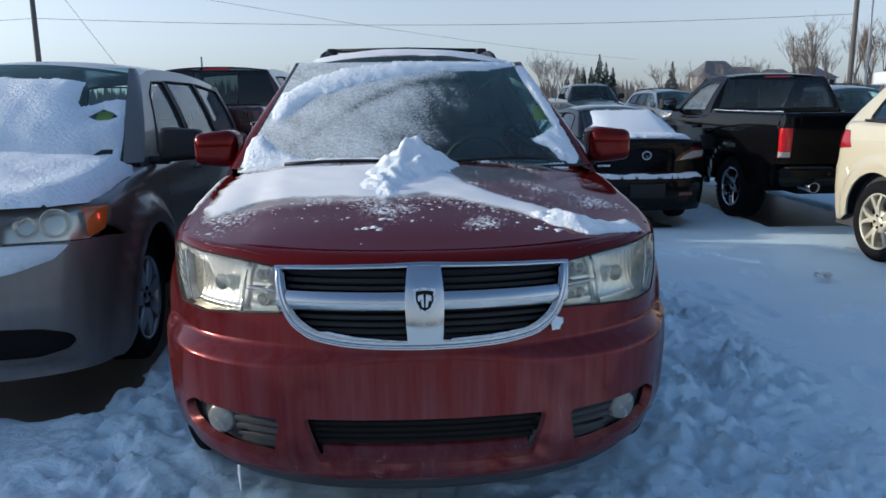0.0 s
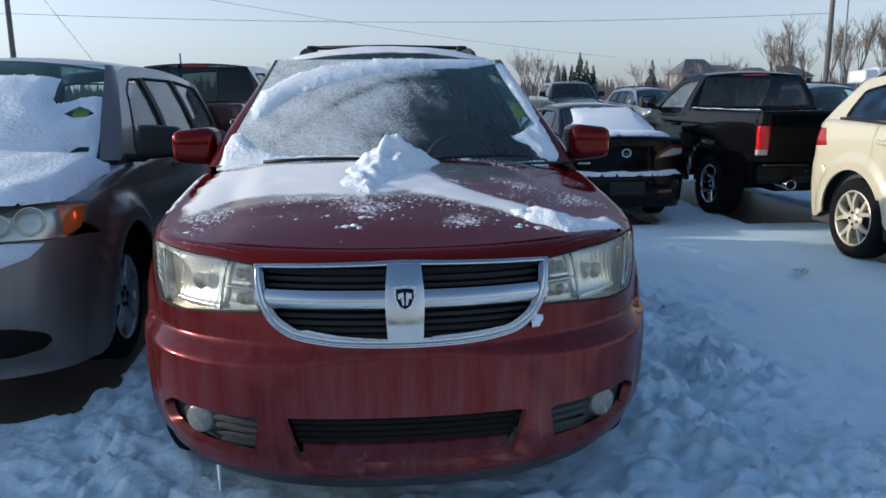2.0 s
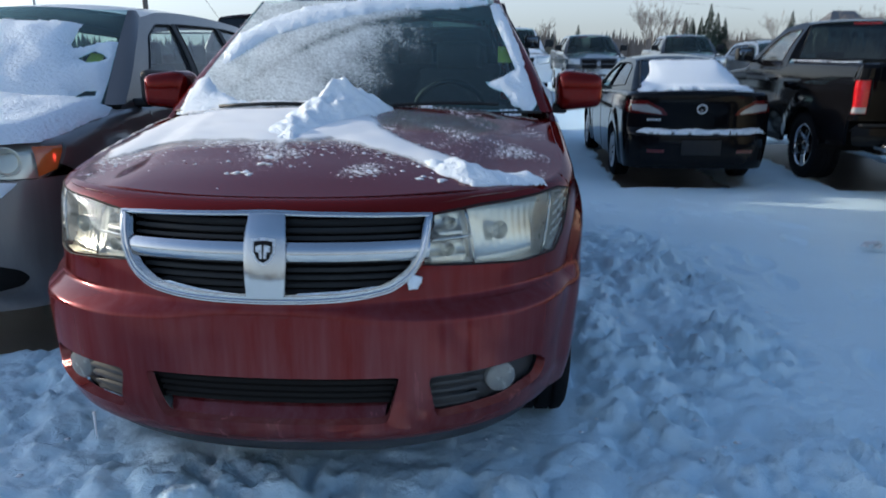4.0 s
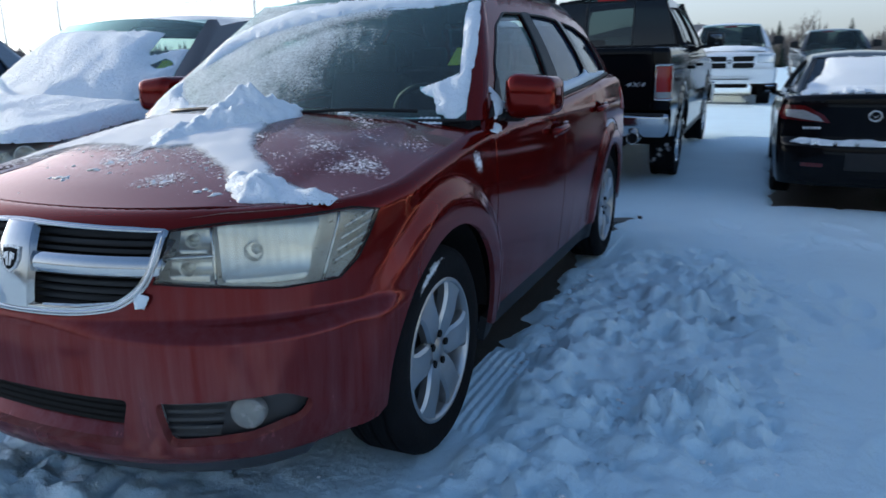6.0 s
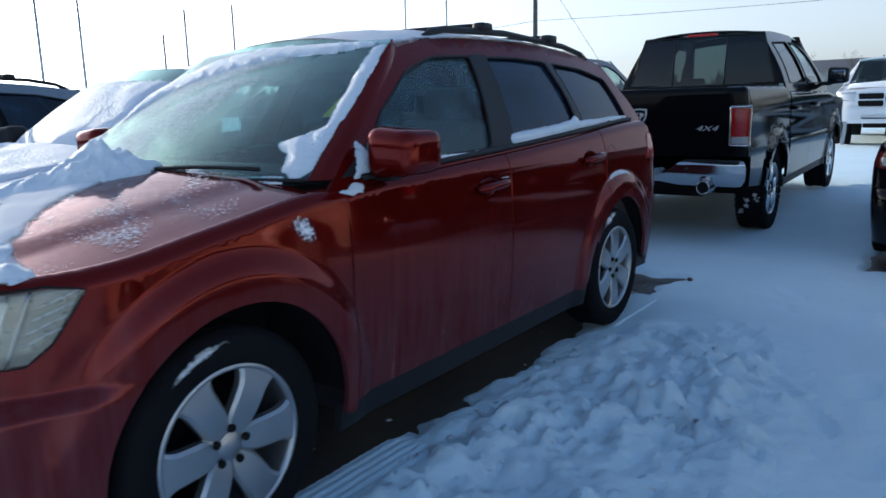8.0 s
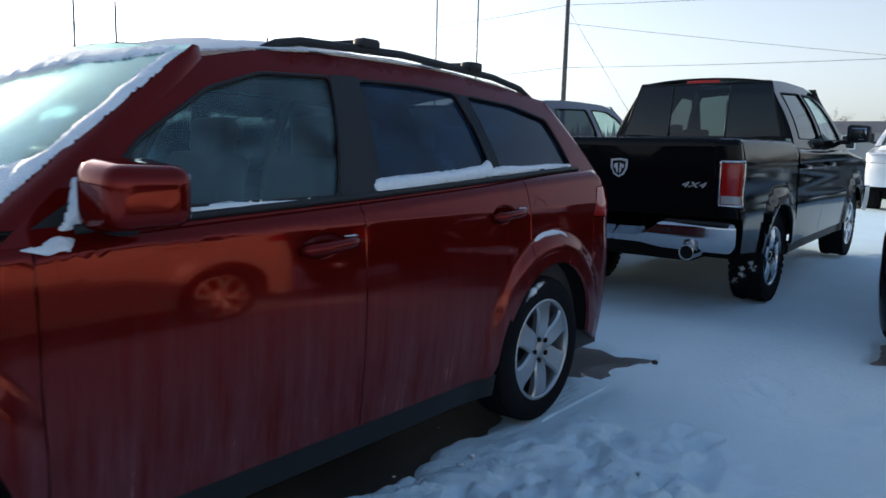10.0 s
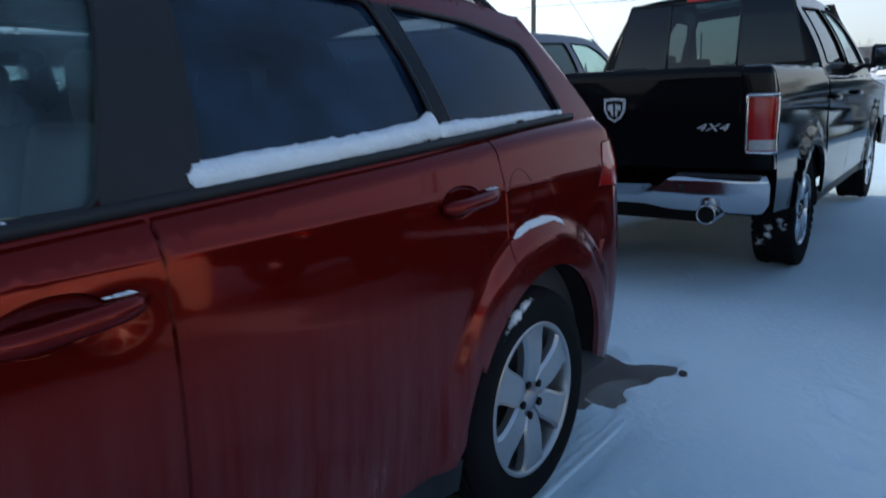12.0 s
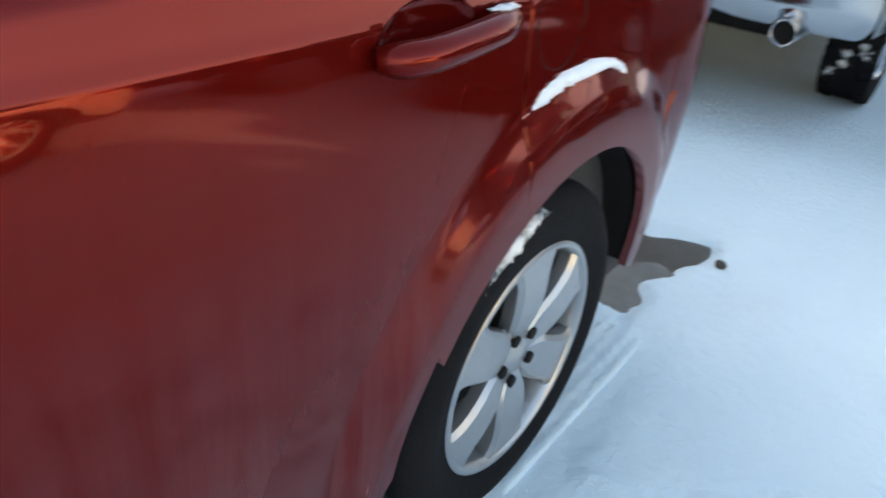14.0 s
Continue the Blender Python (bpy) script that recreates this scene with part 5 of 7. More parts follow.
        part("step_pad", box_bm((0.50, 0.09, 0.02), (sg * 0.70, L + 0.035, 0.795), 0.006), PLASTIC, rb)
        part("parking_sensor", box_bm((0.03, 0.012, 0.03), (sg * 0.50, L + 0.104, 0.725), 0.005), PLASTIC, rb)
        ex = lathe("exhaust_tip", [(-0.25, 0.062), (0.0, 0.062), (0.004, 0.058), (0.0, 0.052), (-0.2, 0.052)], CHROME, root, 20)
        ex.matrix_basis = pose(sg * 0.66, L + 0.115, 0.565, 0, 0, 90)
        # dark disc set in the pipe to paint the shade of its hollow
        lathe("bore_shade_disc", [(-0.03, 0.052), (-0.032, 0.001)], SEAM, ex, 16)
        # front: lamp, grille halves, bumper
        hl = [(sx(0.60), 0.98), (sy(0.22), 1.0), (sy(0.22), 1.16), (sx(0.60), 1.17)]
        sheet("head_lamp", P, mir(hl), REFLECTOR, root, h=0.05, thick=0.02, lift=0.002)
        for z0, z1 in ((0.86, 0.98), (1.01, 1.13)):
            sheet("grille_opening", P, mir(rounded([(sx(0.07), z0), (sx(0.52), z0), (sx(0.55), z1), (sx(0.07), z1)], 0.03)), SEAM, root, h=0.06, thick=0.003, lift=0.004)
    fsurf = [(sy(0.24), 0.62), (sy(0.24), 0.98), (sx(0.60), 0.975), (sx(0.60), 1.175), (sy(0.22), 1.165)] + S.topline(sy(0.22), -sy(0.22), 0.1) + [(-sy(0.22), 1.165), (-sx(0.60), 1.175), (-sx(0.60), 0.975), (-sy(0.24), 0.98), (-sy(0.24), 0.62)]
    sheet("front_panel", P, fsurf, paint, root, h=0.07, thick=0.02, extra=S.rows(-sy(0.22), sy(0.22)))
    fb = rounded([(-sy(0.36), 0.52), (sy(0.36), 0.52), (sy(0.36), 0.84), (-sy(0.36), 0.84)], 0.03)
    sheet("front_bumper", P, fb, front_chrome, root, (rounded([(sx(-0.45), 0.60), (sx(0.45), 0.60), (sx(0.45), 0.68), (sx(-0.45), 0.68)], 0.02),), 0.06, 0.05, lift=0.06)
    shield("grille_emblem", P, 0.0, 1.0, 0.11, 0.12, SILVER, root, 0.02)
    edge = [S.P(np.array([q]), np.array([S.top(q)]))[0] for q in np.linspace(-sy(1.62), sy(1.62), 70)]
    sheet("hood", lambda x, y: np.stack([x, y, S.H(x, y) + 0.03 * np.exp(-(np.abs(x) / 0.4) ** 4) * np.clip(y * 2 - 0.4, 0, 1)], -1), [(p[0], p[1]) for p in edge] + [(x, 1.50 + 0.14 * x * x) for x in np.linspace(0.80, -0.80, 11)], paint, root, h=0.09, thick=0.01)
    # load bed
    v = [(-0.86, cab_end + 0.06, 0.85), (0.86, cab_end + 0.06, 0.85), (0.86, L - 0.08, 0.85), (-0.86, L - 0.08, 0.85)]
    v += [(x, y, 1.38) for x, y, _ in v]
    mesh_object("load_bed", v, [(0, 1, 2, 3), (0, 4, 5, 1), (1, 5, 6, 2), (2, 6, 7, 3), (3, 7, 4, 0)], PLASTIC, root, smooth=False)
    cabin_fill(root, 0.86, 1.5, cab_end - 0.05, 0.5, 1.28)
    part("engine_bay", box_bm((1.5, 1.0, 0.55), (0, 0.95, 0.78), 0.03), SEAM, root)
    part("cab_back", box_bm((1.72, 0.05, 0.16), (0, cab_end + 0.01, 1.38), 0.01), paint, root)
    part("high_brake_lamp", box_bm((0.34, 0.03, 0.04), (0, cab_end - 0.075, up(1.905)), 0.008), REDLIT, root)
    part("dashboard", box_bm((1.6, 0.4, 0.2), (0, 1.78, 1.22), 0.06, 2), LINER, root)
    for x in (-0.42, 0.42):
        seat(root, x, 2.55, 0.70, 0.55)
    if cab_end > 3.5:
        seat(root, 0, 3.35, 0.68, 1.4, False)
        for x in (-0.42, 0.42):
            part("headrest", box_bm((0.28, 0.1, 0.2), (x, 3.66, 1.40), 0.04, 2), CLOTH, root)
    part("chassis", box_bm((0.9, L - 1.2, 0.16), (0, L / 2, 0.46), 0.02), SEAM, root)
    part("rear_axle", box_bm((1.4, 0.14, 0.14), (0, ra, hz), 0.05), SEAM, root)
    if badge:
        back = lambda x, z: S.P(np.interp(-np.abs(x), -S.x[len(S.x) // 2:], S.s[len(S.x) // 2:]) * np.sign(x + 1e-9), z)
        flat = lambda x, z: np.stack([x, np.full_like(np.asarray(x, float), L + 0.002), z], -1)
        shield("tailgate_emblem", flat, 0.0, 1.19, 0.15, 0.155, SILVER, root, 0.01, flip=True)
        cu = bpy.data.curves.new("four_by_four_script", 'FONT')
        cu.body, cu.size, cu.extrude, cu.align_x, cu.shear = "4X4", 0.085, 0.003, 'CENTER', 0.35
        tx = new("four_by_four_script", cu)
        tx.data.materials.append(SILVER)
        tx.parent = root
        tx.matrix_basis = pose(-0.64, L + 0.012, 1.06, 90, 0, 180) @ Matrix.Diagonal((1.35, 0.75, 1, 1))
    return root, S, cab


# ---- the minivan ----
def minivan(m, paint, label, alloy, group=""):
    root = car_root("minivan", label, "van", m, group)
    L, fa, ra, hz, R = 5.14, 0.92, 4.0, 0.345, 0.43
    S = Skin(L, 1.98, (0.55, 3.2), (0.3, 3.5),
             curve_of([0.2, 0.3, 0.5, 0.66, 0.8, 0.95, 1.1], [0.10, 0.03, 0.0, 0.02, 0.05, 0.11, 0.2]),
             curve_of([0.2, 0.35, 0.6, 0.8, 1.0, 1.2], [0.05, 0.02, 0.0, 0.0, 0.02, 0.05]),
             curve_of([0.2, 0.4, 0.8, 1.2], [0.08, 0.0, 0.03, 0.08]),
             curve_of([0, 0.3, 0.7, 1.1, 1.6, 2.5, 4, 5.2], [0.955, 0.965, 1.02, 1.06, 1.085, 1.11, 1.15, 1.17]),
             curve_of([0, 0.2, 0.6, 1.1, 1.5, 5], [0.0, 0.03, 0.07, 0.08, 0.02, 0.0]),
             0.06, ((fa, hz, R, 0.05), (ra, hz, R, 0.02)), 0.0)
    sy, sx, P = S.sy, S.sx, S.P
    cab = Cabin(0.905, 1.12, 0.25, 0.30, curve_of([0, 3.5, 5.2], [0, 0.0, 0.06]),
                (0.98, 1.09, 1.82, 1.665, 0.24, 0.81, 0.655),
                [(1.05, 1.12), (1.2, 1.34), (1.4, 1.62), (1.55, 1.86), (1.625, 2.0)],
                [(2.0, 1.625), (2.4, 1.68), (3.2, 1.70), (4.2, 1.675), (4.85, 1.63)],
                [(1.14, 5.02), (1.4, 4.98), (1.63, 4.85)],
                (5.08, 1.15, 4.95, 1.64, 0.08, 0.78, 0.64), 0.06)
    wins = [("front_side_window", [(1.52, 1.125), (2.42, 1.14), (2.46, 1.595), (2.18, 1.585), (1.95, 1.50)], FRONTPANE),
            ("sliding_door_window", [(2.54, 1.145), (3.52, 1.17), (3.50, 1.62), (2.57, 1.605)], FRONTPANE),
            ("quarter_window", [(3.62, 1.175), (4.80, 1.21), (4.66, 1.585), (3.60, 1.62)], FRONTPANE)]
    cab.build(root, paint, wins, rear_glass=FRONTPANE)
    lamp = [(sx(0.60), 0.80), (sx(0.78), 0.80), (sy(0.24), 0.80), (sy(0.34), 0.86), (sy(0.40), 0.955), (sy(0.24), 0.965), (sx(0.78), 0.945), (sx(0.60), 0.885)]
    amber = [(sy(0.22), 0.812), (sy(0.30), 0.84), (sy(0.365), 0.945), (sy(0.22), 0.95)]
    mouth = rounded([(sx(0.30), 0.265), (sx(0.70), 0.255), (sx(0.83), 0.285), (sx(0.865), 0.33), (sx(0.83), 0.385), (sx(0.72), 0.425), (sx(0.30), 0.455)], 0.04)
    side_r = [(sy(0.40), 0.185)] + S.arch(fa, hz, R, 190, 140, 7) + [(sy(0.52), 0.78), (sy(0.34), 0.80)]
    bump = [(sx(0), 0.16), (sx(0.6), 0.17)] + side_r + lamp[1::-1] + [(sx(0.60), 0.885), (sx(0), 0.885)]
    whole = [(-q, z) for q, z in bump[::-1]] + bump
    mid = rounded([(sx(-0.5), 0.70), (sx(0.5), 0.70), (sx(0.55), 0.85), (sx(-0.55), 0.85)], 0.02)
    sheet("front_bumper", P, whole, paint, root, (mouth, flip_s(mouth), mid), 0.06, 0.03)
    sheet("radiator_grille", S.deep(0.03), mid, CHROME, root, h=0.06, thick=0.0)
    se = sy(0.42)
    nose = [(-q, z) for q, z in lamp[4:]] + lamp[:3:-1] + S.topline(se, -se)
    sheet("hood_nose", P, nose, paint, root, h=0.05, thick=0.01, extra=S.rows(-se, se))
    edge = [S.P(np.array([q]), np.array([S.top(q)]))[0] for q in np.linspace(-sy(1.1), sy(1.1), 70)]
    hood = lambda x, y: np.stack([np.asarray(x, float), np.asarray(y, float), S.H(x, y)], -1)
    sheet("hood", hood, [(p[0], p[1]) for p in edge] + [(x, 1.0 + 0.2 * x * x) for x in np.linspace(0.76, -0.76, 11)], paint, root, h=0.07, thick=0.01)
    fe, de, re_ = sy(1.40), sy(2.50), sy(3.56)
    fend = [lamp[3], (sy(0.52), 0.78)] + S.arch(fa, hz, R, 140, -5, 18) + [(fe - .003, 0.28)] + S.topline(fe - .003, se) + [lamp[4]]
    fd = [(fe + .003, 0.28), (de - .003, 0.28)] + S.topline(de - .003, fe + .003)
    rd = [(de + .003, 0.28), (re_ - .003, 0.28)] + S.topline(re_ - .003, de + .003)
    qt = [(re_ + .003, 0.28)] + S.arch(ra, hz, R, 188, -5, 18) + [(sy(4.6), 0.28), (S.end, 0.28)] + S.topline(S.end, re_ + .003)
    for sg in (1, -1):
        mir = (lambda p: p) if sg > 0 else flip_s
        xr = S.rows(sg * se, sg * sy(4.9), 0.08)
        sheet("front_fender", P, mir(fend), paint, root, h=0.055, thick=0.02, extra=xr)
        f = lambda y, z, g=sg: S.P(g * np.interp(y, S.y, S.s), z)
        for nm, d, y in (("front_door", fd, 2.30), ("sliding_door", rd, 2.72)):
            dr = sheet(nm, P, mir(d), paint, root, h=0.08, thick=0.02, extra=xr)
            handle(dr, f, y, 0.99, paint)
        sheet("rear_quarter", P, mir(qt), paint, root, h=0.09, thick=0.02, extra=xr)
        sheet("sill", S.deep(0.01), mir([(sy(1.30), 0.19), (sy(3.6), 0.19), (sy(3.6), 0.275), (sy(1.30), 0.275)]), PLASTIC, root, h=0.12, thick=0.03)
        sheet("air_intake", S.deep(0.04), mir(mouth), SEAM, root, h=0.06, thick=0)
        lm = mir(lamp)
        hl = sheet("head_lamp", S.deep(0.05), lm, REFLECTOR, root, h=0.04, thick=-0.03)
        for x, z, rr in ((0.70, 0.875, 0.045), (0.835, 0.885, 0.062)):
            c = P(np.array([sg * sx(x)]), np.array([z]), 0.04)[0]
            bw = lathe("lamp_bowl", [(0.02, rr), (0.024, rr * 1.08), (0.015, rr), (-0.02, rr * 0.6), (-0.03, 0.02), (-0.034, 0.001)], REFLECTOR, hl, 24)
            bw.matrix_basis = pose(*c, 0, 0, -90 + sg * 20)
        sheet("turn_signal", S.deep(-0.003), mir(amber), AMBER, hl, h=0.04, thick=0.01)
        sheet("lamp_lens", P, lm, LAMPGLASS, hl, h=0.06, thick=0.005)
        for y in (fa, ra):
            wheel(root, 0.845, y, hz, hz, 0.235, 0.225, "seven", alloy, sg > 0)
            arch_liner(root, sg * 0.955, y, hz, R, sg * 0.36)
        mirror(root, 1.10, 1.32, 1.185, (0.25, 0.16, 0.205), PLASTIC, sg > 0)
        pf = cab.right if sg > 0 else cab.left
        for q in ([(2.44, 1.15), (2.52, 1.15), (2.55, 1.61), (2.48, 1.60)], [(3.53, 1.18), (3.61, 1.18), (3.59, 1.62), (3.51, 1.62)]):
            sheet("pillar_cover", pf, q, PLASTIC, root, h=0.08, thick=0.004, lift=0.005, flip=sg < 0)
        tl = [(sy(4.90), 0.95), (S.sr(0.8), 0.95), (S.sr(0.8), 1.14), (sy(4.90), 1.14)]
        sheet("tail_lamp", P, mir(tl), REDLENS, root, h=0.06, thick=0.01, lift=0.005)
    cabin_fill(root, 0.85, 1.1, 5.0, 0.25, 1.0)
    part("engine_bay", box_bm((1.4, 0.8, 0.5), (0, 0.75, 0.56), 0.03), SEAM, root)
    part("dashboard", box_bm((1.5, 0.5, 0.2), (0, 1.42, 1.02), 0.07, 3), LINER, root)
    for x in (-0.42, 0.42):
        seat(root, x, 2.25, 0.65)
        seat(root, x, 3.25, 0.65)
    return root, S, cab, hood


# ---- the saloon ----
def saloon(m, paint, label):
    root = car_root("saloon_car", label, "car", m)
    L, fa, ra, hz, R = 4.56, 0.92, 3.56, 0.315, 0.355
    S = Skin(L, 1.75, (0.7, 2.4), (0.42, 2.7),
             curve_of([0.18, 0.3, 0.5, 0.7, 0.85], [0.10, 0.02, 0.0, 0.05, 0.15]),
             curve_of([0.18, 0.35, 0.6, 0.8, 0.95, 1.1], [0.05, 0.02, 0.0, 0.0, 0.03, 0.06]),
             curve_of([0.18, 0.3, 0.5, 0.585, 0.60, 0.64, 0.8, 0.95, 1.05], [0.10, 0.02, 0.0, 0.005, 0.03, 0.105, 0.10, 0.085, 0.09]),
             curve_of([0, 0.3, 1.0, 1.6, 2.5, 3.6, 4.1, 4.6], [0.68, 0.72, 0.90, 0.955, 0.99, 1.03, 1.035, 1.03]),
             curve_of([0, 0.3, 1.0, 1.6, 3.4, 4.0, 4.6], [0.0, 0.04, 0.06, 0.02, 0.03, 0.04, 0.03]),
             0.05, ((fa, hz, R, 0.02), (ra, hz, R, 0.02)), 0.0)
    sy, P = S.sy, S.P
    cab = Cabin(0.78, 1.0, 0.42, 0.5, curve_of([0, 2.6, 4.2], [0, 0, 0.06]),
                (1.12, 0.94, 1.95, 1.40, 0.2, 0.70, 0.52),
                [(0.93, 1.25), (1.1, 1.52), (1.3, 1.90), (1.37, 2.08)],
                [(2.08, 1.37), (2.5, 1.415), (3.0, 1.395), (3.25, 1.345)],
                [(1.02, 3.86), (1.18, 3.60), (1.345, 3.25)],
                (4.06, 1.05, 3.28, 1.375, 0.18, 0.64, 0.50), 0.04)
    cab.build(root, paint, [("front_side_window", [(1.62, 1.02), (2.38, 1.03), (2.42, 1.345), (2.15, 1.335), (1.85, 1.20)], FRONTPANE),
                            ("rear_side_window", [(2.46, 1.035), (3.40, 1.09), (3.20, 1.30), (2.95, 1.345), (2.49, 1.35)], TINT)])
    side = [(sy(0.3), 0.22)] + S.arch(fa, hz, R, 195, -15, 16) + [(sy(1.35), 0.20), (sy(3.15), 0.20)] + S.arch(ra, hz, R, 195, -15, 16) + [(sy(4.0), 0.21), (S.end, 0.22)] + S.topline(S.end, 0.0) + [(0.0, 0.21)]
    lamp = [(sy(4.16), 0.86), (sy(4.33), 0.825), (S.sr(0.40), 0.80), (S.sr(0.46), 0.87), (S.sr(0.66), 0.955), (sy(4.18), 0.96)]
    for sg in (1, -1):
        mir = (lambda p: p) if sg > 0 else flip_s
        sheet("body_side", P, mir(side), paint, root, h=0.05, thick=0.02, extra=S.rows(0, sg * S.end, 0.08))
        tl = sheet("tail_lamp", P, mir(lamp), DARKLENS, root, h=0.04, thick=0.02, lift=0.004)
        sheet("clear_lens", P, mir([(sy(4.36), 0.85), (S.sr(0.60), 0.825), (S.sr(0.46), 0.812), (S.sr(0.52), 0.862), (S.sr(0.66), 0.915), (sy(4.34), 0.915)]), PALELENS, tl, h=0.04, thick=0.004, lift=0.010)
        sheet("reflector", P, mir([(S.sr(0.62), 0.40), (S.sr(0.42), 0.40), (S.sr(0.42), 0.435), (S.sr(0.62), 0.435)]), DARKLENS, root, h=0.06, thick=0.004, lift=0.004)
        for y in (1.55, 2.42, 3.30):
            z1 = S.top(sy(y)) - 0.06
            tube("door_seam", P(np.full(8, sg * sy(y)), np.linspace(0.24, z1, 8)), 0.004, SEAM, root, 5)
        for y in (fa, ra):
            wheel(root, 0.77, y, hz, hz, 0.215, 0.205, "five", ALLOY, sg > 0)
            arch_liner(root, sg * 0.85, y, hz, R, sg * 0.34)
        mirror(root, 0.95, 1.62, 1.0, (0.18, 0.12, 0.13), paint, sg > 0)
    edge = [S.P(np.array([q]), np.array([S.top(q)]))[0] for q in np.linspace(-S.end, S.end, 160)]
    deck = lambda x, y: np.stack([np.asarray(x, float), np.asarray(y, float), S.H(x, y)], -1)
    hole = [(-0.66, 1.3), (0.66, 1.3), (0.62, 3.72), (-0.62, 3.72)]
    sheet("deck", deck, [(p[0], p[1]) for p in edge[:-1]], paint, root, (hole,), 0.08, 0.01)
    tube("lid_seam", P(np.concatenate([np.linspace(S.sr(0.40), S.end, 8), -np.linspace(S.end, S.sr(0.40), 8)]), np.full(16, 0.655)), 0.006, SEAM, root, 5)
    em = [(0.055 * math.cos(a), 0.87 + 0.045 * math.sin(a)) for a in np.linspace(0, 2 * math.pi, 20, endpoint=False)]
    flat = lambda x, z: np.stack([np.asarray(x, float), np.full_like(np.asarray(x, float), L - 0.085), np.asarray(z, float)], -1)
    tube("emblem_ring", flat(*np.array(em).T), 0.008, SILVER, root, 6, closed=True)
    sheet("emblem_wing", flat, [(-0.045, 0.885), (-0.02, 0.875), (0, 0.85), (0.02, 0.875), (0.045, 0.885), (0, 0.862)], SILVER, root, h=0.1, thick=0.004, lift=0.004, flip=True)
    for k in range(5):
        part("badge_bar", box_bm((0.026, 0.006, 0.022), (0.62 - 0.034 * k, L - 0.09, 0.755), 0.002), SILVER, root)
    part("plate_recess", box_bm((0.46, 0.012, 0.16), (0, L + 0.002, 0.46), 0.004), PLASTIC, root)
    cabin_fill(root, 0.70, 1.25, 3.9, 0.22, 0.92)
    part("engine_bay", box_bm((1.2, 0.7, 0.4), (0, 0.8, 0.45), 0.03), SEAM, root)
    for x in (-0.36, 0.36):
        seat(root, x, 2.1, 0.5)
    seat(root, 0, 2.95, 0.5, 1.2, False)
    return root, S, cab, deck


# ---- the lot ----
def rise(y):
    """The lot climbs gently behind the parked row."""
    q = np.clip((np.asarray(y, float) - 6.2) / 40.0, 0, 1)
    return 0.75 * (q * 1.02 - 0.02 * q * q) * np.clip((np.asarray(y, float) - 6.2) / 2.0, 0, 1) ** 0.5


def ground_sheet():
    xs = np.r_[-5.0 - np.geomspace(0.1, 700, 56)[::-1], np.arange(-5.0, -1.75, 0.08), np.arange(-1.7, 3.2, 0.022), np.arange(3.22, 6.5, 0.08), 6.5 + np.geomspace(0.1, 700, 56)]
    ys = np.r_[-3.5 - np.geomspace(0.1, 700, 50)[::-1], np.arange(-3.5, -1.45, 0.08), np.arange(-1.4, 5.6, 0.022), np.arange(5.62, 9.0, 0.08), 9.0 + np.geomspace(0.1, 900, 60)]
    X, Y = np.meshgrid(xs, ys)
    near = (X > -7) & (X < 9) & (Y > -6) & (Y < 30)
    base = rise(Y)
    Z = base.copy()
    xf, yf, zf = X.ravel(), Y.ravel(), Z.ravel().copy()
    churn = np.exp(-((xf - 1.50) / 0.60) ** 4) * np.clip((4.2 - yf) / 0.8, 0, 1) * np.clip((yf + 2.5) / 1.0, 0, 1)
    churn = np.maximum(churn, np.exp(-((yf + 0.15) / 0.55) ** 2) * np.clip((2.4 - np.abs(xf)) / 0.6, 0, 1))
    churn = np.maximum(churn, 0.8 * np.exp(-((xf + 1.15) / 0.35) ** 2) * np.clip((4.0 - yf) / 0.6, 0, 1) * np.clip((yf + 2.0), 0, 1))
    small = np.zeros_like(zf)
    for i in np.nonzero(near.ravel())[0]:
        p = (xf[i], yf[i], 0.0)
        s = 0.010 * noise.noise((p[0] * 1.1, p[1] * 1.1, 3.0)) + 0.003 * noise.noise((p[0] * 7, p[1] * 7, 1.0))
        c = churn[i] * (0.45 + 1.0 * min(1.0, max(0.0, 0.5 + 1.1 * noise.noise((p[0] * 1.7, p[1] * 1.7, 12.0)))))
        if c > 0.03:
            r = noise.fractal((p[0] * 3.2, p[1] * 3.2, 7.0), 0.9, 2.1, 5)
            r2 = 1 - abs(noise.noise((p[0] * 6.5, p[1] * 6.5, 2.0)))
            r3 = 1 - abs(noise.noise((p[0] * 13, p[1] * 13, 5.0)))
            r4 = 1 - abs(noise.noise((p[0] * 24, p[1] * 24, 8.0)))
            near_two = noise.voronoi((p[0] * 5.0 + 0.3 * r, p[1] * 5.0 + 0.3 * r2, 0.0))[0]
            clod = min(1.0, (near_two[1] - near_two[0]) * 3.0) * (0.4 + 0.6 * r3)
            s += c * (0.060 * r + 0.085 * (r2 - 0.75) + 0.070 * (r3 - 0.7) + 0.026 * (r4 - 0.7) + 0.045 * (clod - 0.5) + 0.03)
        small[i] = s
    zf = zf + small

    # bare asphalt under the vehicles, and footprints
    jag = np.array([0.10 * noise.noise((a * 3.1, b * 3.1, 9.0)) + 0.05 * noise.noise((a * 9, b * 9, 4.0)) if q else 0.0 for a, b, q in zip(xf, yf, near.ravel())])

    def bare(x0, x1, y0, y1):
        d = np.minimum(np.minimum(xf - x0, x1 - xf), np.minimum(yf - y0, y1 - yf)) + jag
        return np.clip(d / 0.10, 0, 1)

    b = np.zeros_like(zf)
    for r in ((-0.72, 0.80, 0.9, 4.55), (0.12, 0.86, 4.58, 5.42), (-3.45, -1.42, 1.25, 5.8), (1.95, 3.25, 6.3, 9.8), (4.3, 5.9, 6.2, 10.5), (4.4, 5.8, 1.4, 4.8)):
        b = np.maximum(b, bare(*r))
    zf = zf - 0.075 * b
